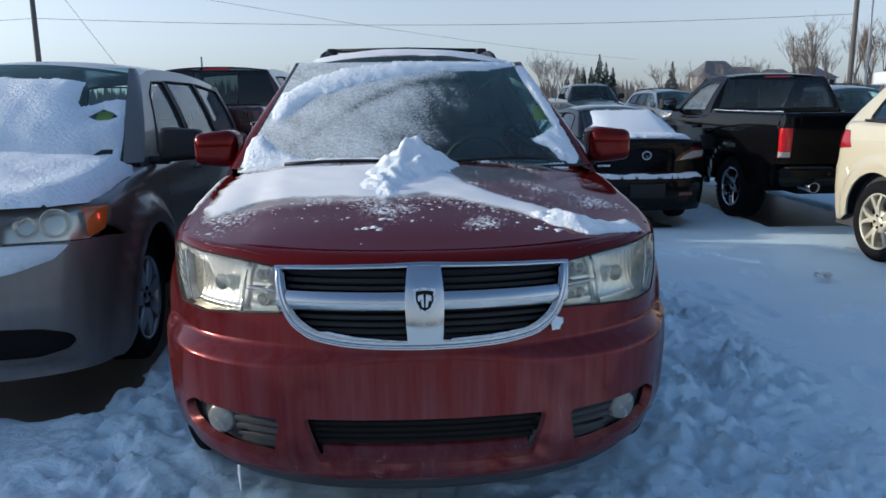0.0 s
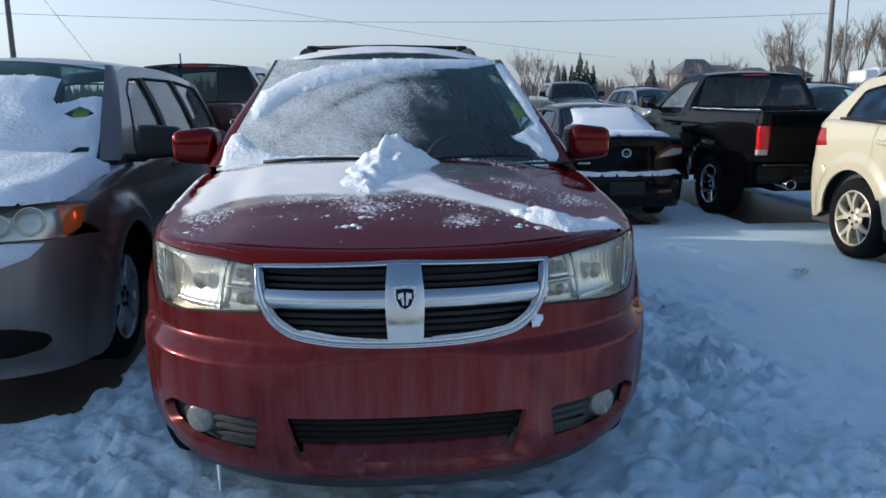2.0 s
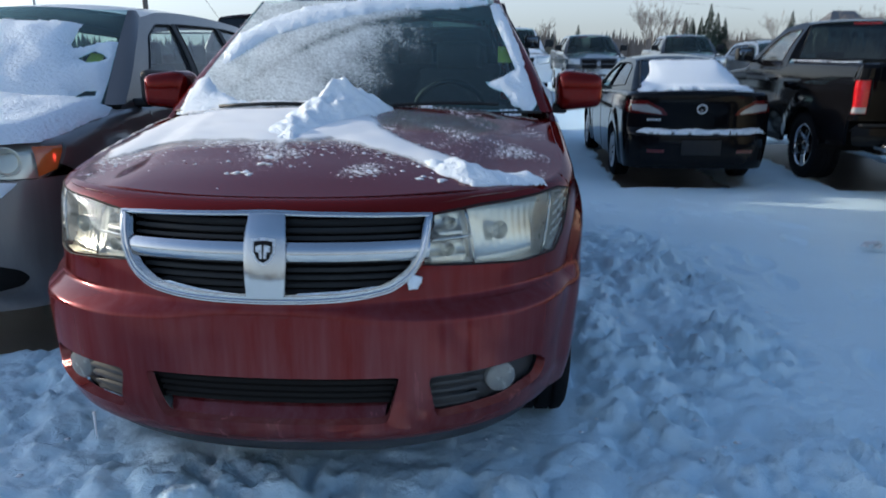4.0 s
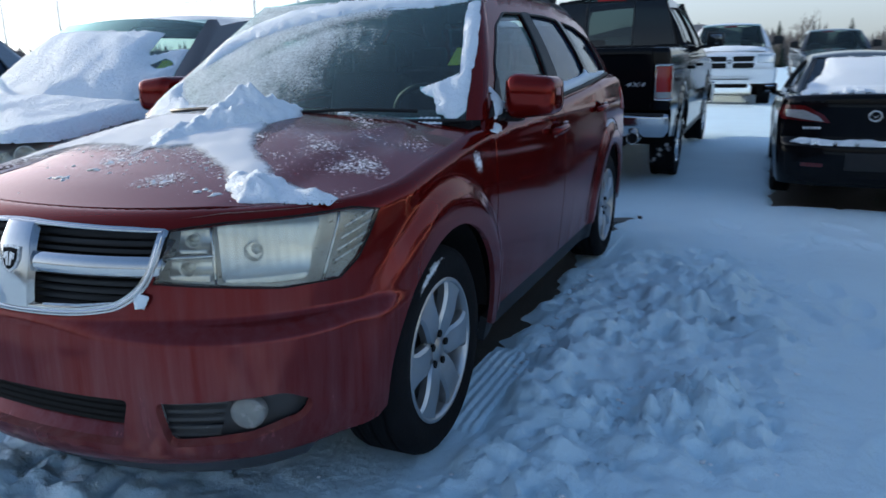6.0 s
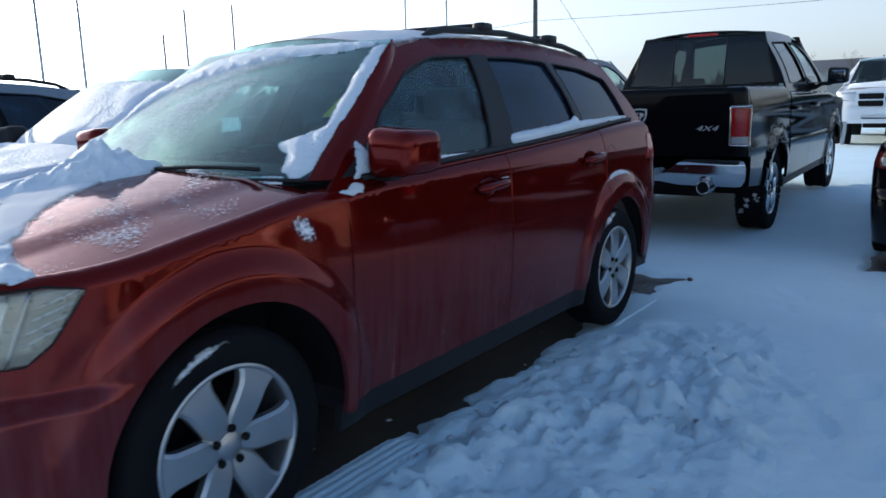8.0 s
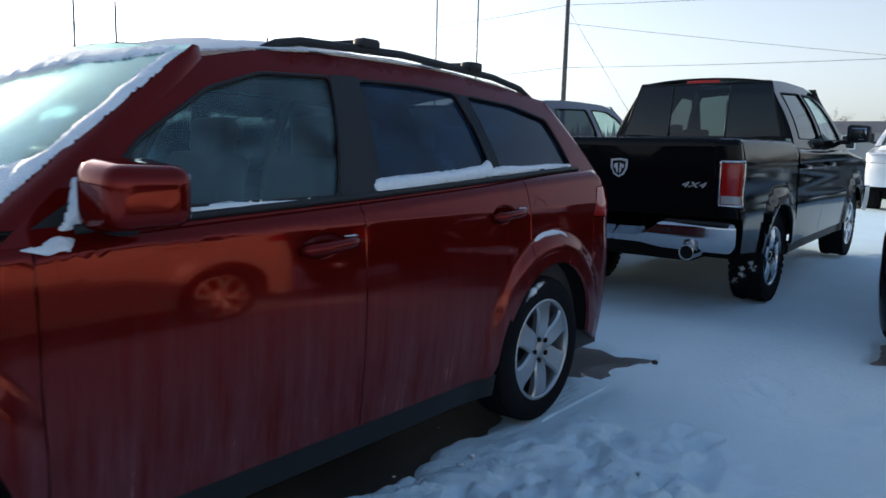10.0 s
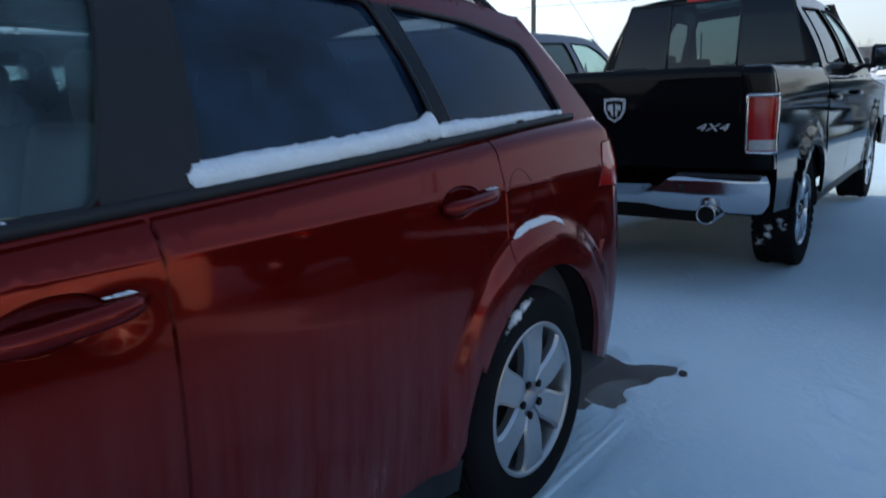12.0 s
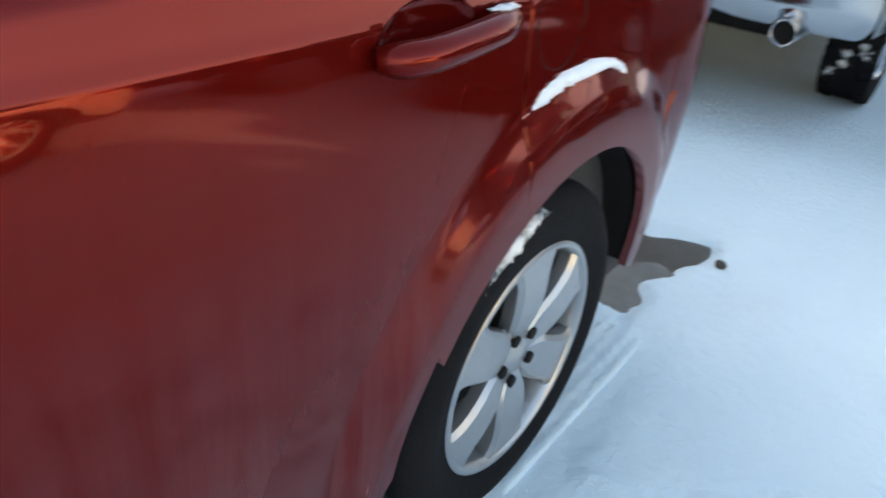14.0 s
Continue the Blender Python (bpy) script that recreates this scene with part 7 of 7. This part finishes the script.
lying("hood_snow", HOOD, [(0.36, 0.56), (0.45, 0.42), (0.55, 0.345), (0.68, 0.405), (0.78, 0.45), (0.765, 0.515), (0.62, 0.53), (0.50, 0.58)], 0.018, "ragged clump of snow near the hood's edge", h=0.011, seed=8.0, rough=1.8, edge=0.05, freq=26, soften=1)
lying("hood_snow", HOOD, [(-0.24, 0.82), (-0.15, 0.72), (-0.08, 0.72), (-0.02, 0.86), (0.10, 1.05), (0.19, 1.18), (0.10, 1.30), (-0.10, 1.30), (-0.16, 1.16), (-0.21, 1.0)], 0.060, "ridge of heaped snow on the red hood", h=0.010, seed=5.0, rough=0.9, edge=0.14, freq=22, power=1.0, soften=1)
lying("hood_snow", HOOD, [(-0.20, 1.02), (-0.10, 0.94), (0.05, 0.96), (0.15, 1.08), (0.20, 1.20), (0.12, 1.31), (-0.08, 1.31), (-0.18, 1.18)], 0.108, "tall heap of snow below the windscreen", h=0.010, seed=6.0, rough=0.8, edge=0.16, freq=19, power=0.8, soften=1)
rng = random.Random(4)
crumbs = []
for k in range(420):
    x = rng.choice((rng.uniform(-0.75, 0.55), rng.gauss(-0.08, 0.10), rng.gauss(0.24, 0.11), rng.gauss(0.24, 0.11), rng.gauss(-0.68, 0.06)))
    y = 0.70 - abs(rng.gauss(0, 0.14)) + 0.03 - 0.35 * max(0.0, x - 0.1)
    if y < 0.22 or abs(x) > 0.78:
        continue
    p = HOOD(np.array([x]), np.array([y]))[0]
    crumbs.append((p[0], p[1], p[2] - 0.001, rng.choice((0.003, 0.003, 0.004, 0.004, 0.005, 0.007, 0.010))))
for x, y, r in ((-0.16, 0.40, 0.022), (-0.14, 0.385, 0.018), (-0.19, 0.395, 0.014), (-0.12, 0.47, 0.017), (0.18, 0.42, 0.014), (0.22, 0.41, 0.016), (-0.02, 0.44, 0.012), (0.47, 0.37, 0.016), (0.40, 0.385, 0.013), (-0.12, 0.55, 0.02), (-0.10, 0.58, 0.018), (-0.72, 0.50, 0.012), (-0.68, 0.52, 0.014)):
    for j in range(3):
        p = HOOD(np.array([x + rng.uniform(-0.02, 0.02)]), np.array([y + rng.uniform(-0.015, 0.015)]))[0]
        crumbs.append((p[0], p[1], p[2] - 0.002, r * rng.uniform(0.6, 1.25)))
lump_mesh(crumbs, "snow_crumbs", "scattered crumbs of snow on the red hood")


def powder(name, poly, amount, label):
    """Fine snow powder strewn over the hood; amount(x, y) is how thick it lies."""
    ob = sheet(name, HOOD, poly, POWDER, None, h=0.025, thick=0, lift=0.003)
    at = ob.data.attributes.new("veil", 'FLOAT', 'POINT')
    at.data.foreach_set("value", [float(amount(v.co.x, v.co.y)) for v in ob.data.vertices])
    return tagged(ob, label, "snow", kind="stuff")


powder("snow_powder", [(-0.80, 0.30), (-0.5, 0.22), (0.0, 0.18), (0.5, 0.22), (0.74, 0.34), (0.80, 0.7), (0.80, 1.1), (0.60, 1.28), (0.1, 1.22), (-0.80, 1.25)],
       lambda x, y: min(0.42, 0.20 * math.exp(-((x + 0.1) / 0.12) ** 2 - ((y - 0.5) / 0.15) ** 2) + 0.18 * math.exp(-((x - 0.25) / 0.16) ** 2 - ((y - 0.47) / 0.12) ** 2) + 0.16 * math.exp(-((x + 0.7) / 0.08) ** 2 - ((y - 0.5) / 0.14) ** 2) + 0.30 - 0.45 * max(0.0, 0.72 - y) + 0.22 * noise.noise((x * 7, y * 7, 3)) + 0.10 * noise.noise((x * 3 + y * 5, y * 2, 8))),
       "fine powder snow strewn over the red hood")
glaze = sheet("hood_frost", HOOD, [(-0.80, 0.55), (0.0, 0.45), (0.70, 0.50), (0.74, 0.85), (0.72, 1.30), (0.0, 1.225), (-0.72, 1.30)], HOODFROST, None, h=0.05, thick=0, lift=0.0015)
at = glaze.data.attributes.new("veil", 'FLOAT', 'POINT')
at.data.foreach_set("value", [0.95 * min(1.0, max(0.0, (v.co.y - 0.62) / 0.12)) * (0.35 + 0.65 * min(1.0, max(0.0, (0.20 - v.co.x) / 0.12))) for v in glaze.data.vertices])
tagged(glaze, "thin pale frost on the red hood", "frost", kind="stuff")
# windscreen: drift, frost, pillar strip
lying("windscreen_snow", CAB.W, [(-0.70, 1.285), (-0.62, 1.32), (-0.56, 1.372), (-0.48, 1.43), (-0.31, 1.487), (-0.10, 1.53), (0.05, 1.557), (0.23, 1.573), (0.40, 1.575), (0.56, 1.60), (0.56, 1.625), (-0.06, 1.628), (-0.32, 1.60), (-0.50, 1.545), (-0.645, 1.46), (-0.685, 1.38)],
      0.030, "curved drift of snow along the upper windscreen", h=0.018, seed=2.0, rough=0.22, edge=0.05, freq=6)
lying("windscreen_snow", CAB.W, [(0.565, 1.60), (0.590, 1.52), (0.645, 1.40), (0.692, 1.29), (0.64, 1.265), (0.565, 1.245), (0.625, 1.20), (0.675, 1.15), (0.765, 1.11), (0.785, 1.15), (0.733, 1.32), (0.675, 1.48), (0.612, 1.61)],
      0.012, "strip of snow along the windscreen pillar", h=0.012, seed=7.0, rough=1.3, edge=0.04, freq=18, ragged=0.5)
lying("windscreen_snow", CAB.W, [(-0.80, 1.11), (-0.3, 1.10), (0.3, 1.10), (0.72, 1.105), (0.70, 1.128), (0.3, 1.125), (0.12, 1.135), (-0.05, 1.15), (-0.3, 1.145), (-0.55, 1.165), (-0.70, 1.20), (-0.77, 1.20)],
      0.014, "snow gathered at the windscreen's foot", h=0.02, seed=9.0, rough=1.0, edge=0.03, freq=18)
lying("windscreen_snow", lambda x, y: np.stack([x, y, SK.H(x, y) + 0 * x], -1), [(-0.79, 1.33), (-0.60, 1.30), (-0.42, 1.265), (-0.26, 1.25), (-0.10, 1.24), (-0.05, 1.31), (-0.20, 1.37), (-0.28, 1.40), (-0.45, 1.43), (-0.62, 1.46), (-0.78, 1.50)],
      0.030, "snow filling the gap between hood and windscreen", h=0.016, seed=10.0, rough=0.7, edge=0.06, freq=14, material=THINSNOW)
lying("windscreen_snow", CAB.W, [(-0.80, 1.10), (-0.45, 1.10), (-0.20, 1.10), (-0.22, 1.135), (-0.35, 1.150), (-0.50, 1.165), (-0.62, 1.20), (-0.72, 1.27), (-0.765, 1.25)],
      0.022, "snow drifted against the windscreen's lower corner", h=0.016, seed=11.0, rough=0.8, edge=0.04, freq=16)
lying("windscreen_snow", CAB.W, [(0.22, 1.10), (0.48, 1.10), (0.46, 1.118), (0.38, 1.135), (0.31, 1.150), (0.27, 1.130)],
      0.022, "small drift of snow at the wiper's foot", h=0.012, seed=13.0, rough=0.9, edge=0.03, freq=22)
fr = sheet("frost_veil", CAB.W, [(-0.79, 1.125), (0.70, 1.125), (0.58, 1.62), (-0.59, 1.62)], FROST, None, h=0.018, thick=0, lift=0.006)
tagged(fr, "thin mottled frost veiling the windscreen", "frost", kind="stuff")
veil = fr.data.attributes.new("veil", 'FLOAT', 'POINT')
vals = []
for v in fr.data.vertices:
    x, z = v.co.x, v.co.z
    e = 0.06 + 0.65 * (z - 1.2) + 0.09 * noise.noise((x * 6, z * 6, 2))
    e += 0.07 * noise.noise((x * 22 + z * 14, z * 9, 5)) + 0.03
    lane = 0.12 * noise.noise((x * 5 + z * 16, (z - x) * 3, 1)) + 0.07 * noise.noise((x * 26, z * 26, 4))
    drift = 1.575 - 0.62 * max(0.0, 0.12 - x) ** 1.7
    bare = max(0.0, 1.0 - abs(z - drift + 0.055) / 0.030) * (1.0 if x > -0.30 else 0.35)
    vals.append((max(0.0, min(0.56, (e - x) / 0.52 + 0.05) + (lane if x < e else 0.0)) - 0.30 * bare) * max(0.0, min(1.0, (z - 1.10) / 0.08)))
veil.data.foreach_set("value", vals)
# roof
roof_edge = [(float(x), float(y)) for x, y in ([(-0.56, 2.12), (-0.42, 2.07), (-0.2, 2.035), (0, 2.03), (0.2, 2.035), (0.42, 2.07), (0.56, 2.12), (0.60, 2.6), (0.58, 3.4), (0.55, 4.2), (0.0, 4.35), (-0.55, 4.2), (-0.58, 3.4), (-0.60, 2.6)])]
lying("roof_snow", CAB.R, roof_edge, 0.009, "thin crust of snow on the red roof", h=0.035, seed=12.0, rough=1.2, edge=0.09, material=THINSNOW)
# ledges of the side windows
lying("ledge_snow", CAB.right, [(2.685, 1.160), (3.0, 1.180), (3.3, 1.203), (3.47, 1.218), (3.472, 1.296), (3.40, 1.268), (3.2, 1.248), (3.0, 1.236), (2.80, 1.226), (2.70, 1.216), (2.68, 1.195)], 0.024, "thick strip of snow on the rear door's window ledge", h=0.008, seed=14.0, rough=0.25, edge=0.018, freq=10)
lying("ledge_snow", CAB.right, [(3.462, 1.214), (3.9, 1.238), (4.30, 1.252), (4.30, 1.272), (4.0, 1.272), (3.75, 1.262), (3.56, 1.262), (3.466, 1.258)], 0.018, "strip of snow under the quarter window", h=0.010, seed=15.0, rough=0.6, edge=0.012, freq=24)
lying("ledge_snow", CAB.right, [(1.70, 1.118), (2.1, 1.130), (2.52, 1.142), (2.52, 1.160), (2.3, 1.158), (2.05, 1.160), (1.9, 1.150), (1.74, 1.168), (1.69, 1.19)], 0.016, "thin line of snow on the front door's window ledge", h=0.010, seed=16.0, rough=0.9, edge=0.010, freq=26)
lying("mirror_snow", CAB.right, [(1.555, 1.105), (1.665, 1.115), (1.675, 1.20), (1.625, 1.245), (1.60, 1.17)], 0.03, "clump of snow in the mirror's corner", h=0.012, seed=17.0, rough=0.8, edge=0.03, freq=20)
PS = lambda y, z: SK.P(np.interp(y, SK.y, SK.s), z)
lying("mirror_snow", PS, [(1.46, 1.075), (1.53, 1.055), (1.58, 1.06), (1.60, 1.10), (1.555, 1.12), (1.52, 1.085)], 0.02, "clump of snow under the wing mirror", h=0.012, seed=18.0, rough=0.8, edge=0.03, freq=20)
lying("arch_snow", PS, [(3.69, 0.905), (3.74, 0.938), (3.80, 0.953), (3.90, 0.957), (3.99, 0.943), (4.05, 0.912), (4.03, 0.908), (3.97, 0.930), (3.90, 0.930), (3.80, 0.927), (3.74, 0.912)], 0.016, "line of snow on the rear wheel arch", h=0.008, seed=19.0, rough=0.2, edge=0.014, freq=10, ragged=0.10)
for y0, z0 in ((2.50, 1.022), (3.585, 1.066)):
    p = PS(np.array([y0]), np.array([z0]))[0]
    lump_mesh([(p[0] + 0.030 + rng.uniform(-0.005, 0.005), p[1] - 0.012 * k, p[2] + 0.012, rng.uniform(0.009, 0.014)) for k in range(4)], "handle_snow", "bit of snow caught on the door handle")
dust = sheet("snow_dusting", PS, [(1.12, 0.86), (1.45, 0.86), (1.43, 1.06), (1.14, 1.06)], POWDER, None, h=0.015, thick=0, lift=0.003)
at = dust.data.attributes.new("veil", 'FLOAT', 'POINT')
at.data.foreach_set("value", [0.60 * math.exp(-((v.co.y - 1.285 + 0.5 * (v.co.z - 0.97)) / 0.062) ** 2 - ((v.co.z - 0.975) / 0.07) ** 2) - 0.05 for v in dust.data.vertices])
PSL = lambda y, z: SK.P(-np.interp(y, SK.y, SK.s), z)
lying("hood_snow", PSL, [(0.78, 0.985), (1.0, 1.005), (1.25, 1.04), (1.44, 1.065), (1.45, 1.105), (1.2, 1.085), (1.0, 1.055), (0.8, 1.02)], 0.006, "thin snow on the fender beside the hood", h=0.018, seed=25.0, rough=0.8, edge=0.03, freq=20, flip=True, material=THINSNOW)
tagged(dust, "dusting of blown snow on the front fender", "snow", kind="stuff")
lying("grille_snow", lambda x, z: SK.P(np.array([SK.sx(v) for v in x]), z, -0.014), [(0.390, 0.712), (0.418, 0.712), (0.430, 0.748), (0.405, 0.757), (0.388, 0.735)], 0.016, "small clump of snow on the grille's corner", h=0.01, seed=22.0, rough=0.6, edge=0.03, freq=30)
lying("grille_snow", lambda x, z: SK.P(np.array([SK.sx(v) for v in x]), z, 0.012), [(0.08, 0.690), (0.30, 0.704), (0.36, 0.728), (0.30, 0.722), (0.2, 0.712), (0.08, 0.706)], 0.012, "snow caught along the grille's lower edge", h=0.008, seed=23.0, rough=1.0, edge=0.012, freq=40)
lying("grille_snow", lambda x, z: SK.P(np.array([SK.sx(v) for v in x]), z, 0.012), [(-0.36, 0.722), (-0.2, 0.70), (-0.08, 0.692), (-0.08, 0.702), (-0.2, 0.712), (-0.30, 0.728)], 0.008, "snow caught along the grille's lower edge", h=0.008, seed=24.0, rough=1.0, edge=0.010, freq=40)


def tyre_snow(x, y, z, width, a0, a1, r0, r1, seed):
    """A crust of snow frozen to a tyre's sidewall."""
    face = lambda r_: x + width / 2 * np.interp(r_, [0.25, 0.287, 0.309, 0.336, 0.358, 0.366], [0.93, 1.02, 1.05, 1.0, 0.86, 0.5])
    f = lambda r_, a: np.stack([face(r_), y + np.asarray(r_) * np.cos(np.asarray(a) / 0.33), z + np.asarray(r_) * np.sin(np.asarray(a) / 0.33)], -1)
    b0, b1 = radians(a0) * 0.33, radians(a1) * 0.33
    lying("tyre_snow", f, [(r0 + 0.020, b0), (r1, b0 + 0.015), (r1, (b0 + b1) / 2), (r1 - 0.012, b1 - 0.02), (r0 + 0.006, b1), (r0, (b0 + b1) / 2)], 0.007, "crust of snow frozen to the tyre", h=0.009, seed=seed, rough=1.4, edge=0.022, freq=34, ragged=0.6, material=THINSNOW)


tyre_snow(0.775, FAY, HUBZ, 0.225, 88, 130, 0.308, 0.336, 31.0)
tyre_snow(0.775, RAY, HUBZ, 0.225, 92, 130, 0.318, 0.352, 32.0)
# flecks of snow on the black truck's rear tyre
tread = on(RAM[0], lambda u, a: np.stack([-0.83 + np.asarray(u), 4.55 + 0.408 * np.cos(np.asarray(a) / 0.408), 0.405 + 0.408 * np.sin(np.asarray(a) / 0.408)], -1))
for i, (u0, u1, a0, a1) in enumerate(((-0.11, -0.03, -0.10, 0.02), (-0.02, 0.06, -0.16, -0.05), (-0.12, -0.06, 0.06, 0.16), (0.0, 0.09, 0.02, 0.10), (-0.05, 0.03, 0.10, 0.20), (0.04, 0.11, -0.25, -0.16))):
    lying("tyre_snow", tread, [(u0, a0), (u1, a0 + 0.01), (u1 - 0.01, a1), (u0 + 0.01, a1 - 0.01)], 0.016, "fleck of snow packed in the truck's tyre tread", h=0.012, seed=80.0 + i, rough=1.6, edge=0.05, freq=40, flip=True, ragged=0.6, material=THINSNOW)
# the neighbours' snow
vh = on(VAN, VHOOD)
lying("hood_snow", vh, [(-0.90, 0.22), (-0.5, 0.08), (0.0, 0.05), (0.5, 0.07), (0.78, 0.14), (0.90, 0.28), (0.925, 0.55), (0.925, 0.95), (0.86, 1.12), (0.4, 1.04), (0.0, 1.02), (-0.84, 1.12), (-0.88, 0.6)], 0.060, "thick smooth snow on the grey hood", h=0.025, seed=41.0, rough=0.30, edge=0.10, freq=5, ragged=0.08)
vw = on(VAN, VC.W)
lying("windscreen_snow", vw, [(-0.80, 1.09), (0.0, 1.08), (0.55, 1.09), (0.79, 1.10), (0.775, 1.20), (0.745, 1.33), (0.712, 1.455), (0.66, 1.46), (0.57, 1.435), (0.49, 1.405), (0.455, 1.44), (0.45, 1.565), (0.36, 1.585), (-0.2, 1.60), (-0.64, 1.60), (-0.74, 1.3)],
      0.045, "thick snow over the van's windscreen", h=0.022, seed=42.0, rough=0.3, edge=0.07, freq=6, ragged=0.10,
      holes=([(0.545, 1.352), (0.60, 1.330), (0.665, 1.335), (0.70, 1.352), (0.665, 1.375), (0.61, 1.395)], [(0.64, 1.135), (0.74, 1.14), (0.735, 1.165), (0.68, 1.165)]))
lying("lamp_snow", on(VAN, lambda x, z: VS.P(np.array([VS.sx(v) for v in x]), z, -0.004)), [(0.25, 0.68), (0.55, 0.66), (0.80, 0.73), (0.86, 0.79), (0.72, 0.80), (0.55, 0.80), (0.25, 0.80)], 0.03, "snow caught below the van's head lamp", h=0.03, seed=43.0, rough=0.5, edge=0.06, freq=9)
md = on(MAZ, MDECK)
mb = on(MAZ, MC.B)
lying("window_snow", mb, [(-0.66, 1.03), (0.62, 1.03), (0.60, 1.12), (0.46, 1.22), (0.42, 1.30), (0.40, 1.385), (-0.50, 1.39), (-0.58, 1.25)], 0.04, "smooth snow over the saloon's rear window", h=0.03, seed=51.0, rough=0.10, ragged=0.04, edge=0.16, freq=5, flip=True)
lying("lid_snow", md, [(-0.68, 3.92), (0.66, 3.92), (0.66, 4.26), (0.4, 4.36), (-0.4, 4.36), (-0.66, 4.27)], 0.05, "smooth snow on the saloon's boot lid", h=0.03, seed=52.0, rough=0.12, edge=0.06, freq=6)
ledge = [(-0.80, 4.36), (-0.5, 4.50), (0.0, 4.535), (0.5, 4.50), (0.76, 4.38), (0.68, 4.33), (0.4, 4.44), (0.0, 4.455), (-0.4, 4.44), (-0.72, 4.30)]
lying("bumper_snow", on(MAZ, lambda x, y: np.stack([x, y, np.full_like(x, 0.60)], -1)), ledge, 0.075, "snow lying along the saloon's bumper ledge", h=0.02, seed=53.0, rough=0.4, edge=0.03, freq=9)
lying("hood_snow", on(WR[0], lambda x, y: np.stack([x, y, WR[1].H(x, y) + 0.02], -1)), [(-0.8, 0.5), (0.0, 0.35), (0.8, 0.5), (0.82, 1.4), (-0.82, 1.4)], 0.03, "snow on the white truck's hood", h=0.08, seed=61.0, rough=0.4, edge=0.1)
lying("windscreen_snow", on(NEIGHBOUR[0], NEIGHBOUR[2].W), [(-0.7, 1.13), (0.7, 1.13), (0.62, 1.45), (0.2, 1.55), (-0.55, 1.58)], 0.02, "frosted snow over the neighbour's windscreen", h=0.04, seed=62.0, rough=0.5, edge=0.08)
icicle = tube("icicle", [(-0.578, 0.135, 0.300), (-0.578, 0.134, 0.27), (-0.577, 0.133, 0.235), (-0.577, 0.133, 0.215)], [0.005, 0.004, 0.003, 0.001], SNOW, None, 6)
tagged(icicle, "small white icicle hanging from the bumper's edge", "icicle")
# loose things on the ground
lump = [(3.31 + random.uniform(-0.06, 0.06), 3.50 + random.uniform(-0.04, 0.04), 0.03 + random.uniform(0, 0.05), random.uniform(0.03, 0.05)) for _ in range(9)]
lump_mesh(lump, "ice_chunk", "grey chunk of broken ice lying on the snow")
clods, rng = [], random.Random(9)
for k in range(200):
    x, y = rng.gauss(1.45, 0.35), rng.uniform(-0.8, 3.4)
    clods.append((x, y, 0.02 + rng.uniform(0, 0.02), rng.choice((0.006, 0.010, 0.014))))
for k in range(90):
    x, y = rng.uniform(-1.6, 1.6), rng.gauss(-0.1, 0.3)
    clods.append((x, y, 0.012 + rng.uniform(0, 0.02), rng.choice((0.006, 0.010, 0.014))))
for k in range(150):
    a = rng.random()
    clods.append((0.92 + rng.uniform(-0.05, 0.12), 1.5 + 2.0 * a, 0.0 + rng.uniform(0, 0.02), rng.choice((0.008, 0.012, 0.02))))
lump_mesh(clods, "snow_clods", "loose clods of kicked-up snow on the ground")

for cab_, root_, x, z in ((CAB, ROOT, 0.655, 1.37), (VC, VAN, 0.62, 1.36)):
    tag = sheet("price_tag", lambda a, b, c=cab_: c.W(a, b) + np.array([0, 0.02, -0.012]), [(x - 0.042, z - 0.035), (x + 0.042, z - 0.035), (x + 0.042, z + 0.035), (x - 0.042, z + 0.035)], YELLOW, root_, h=0.1, thick=0.003)
lying("rail_snow", lambda x, y: np.stack([x, y, 0.925 * (1.44 - 0.0) + rise(y) - 0.005 + 0 * x], -1), [(4.16, 5.95), (4.20, 5.95), (4.20, 7.7), (4.16, 7.7)], 0.022, "line of snow along the truck's bed rail", h=0.03, seed=71.0, rough=0.5, edge=0.02)
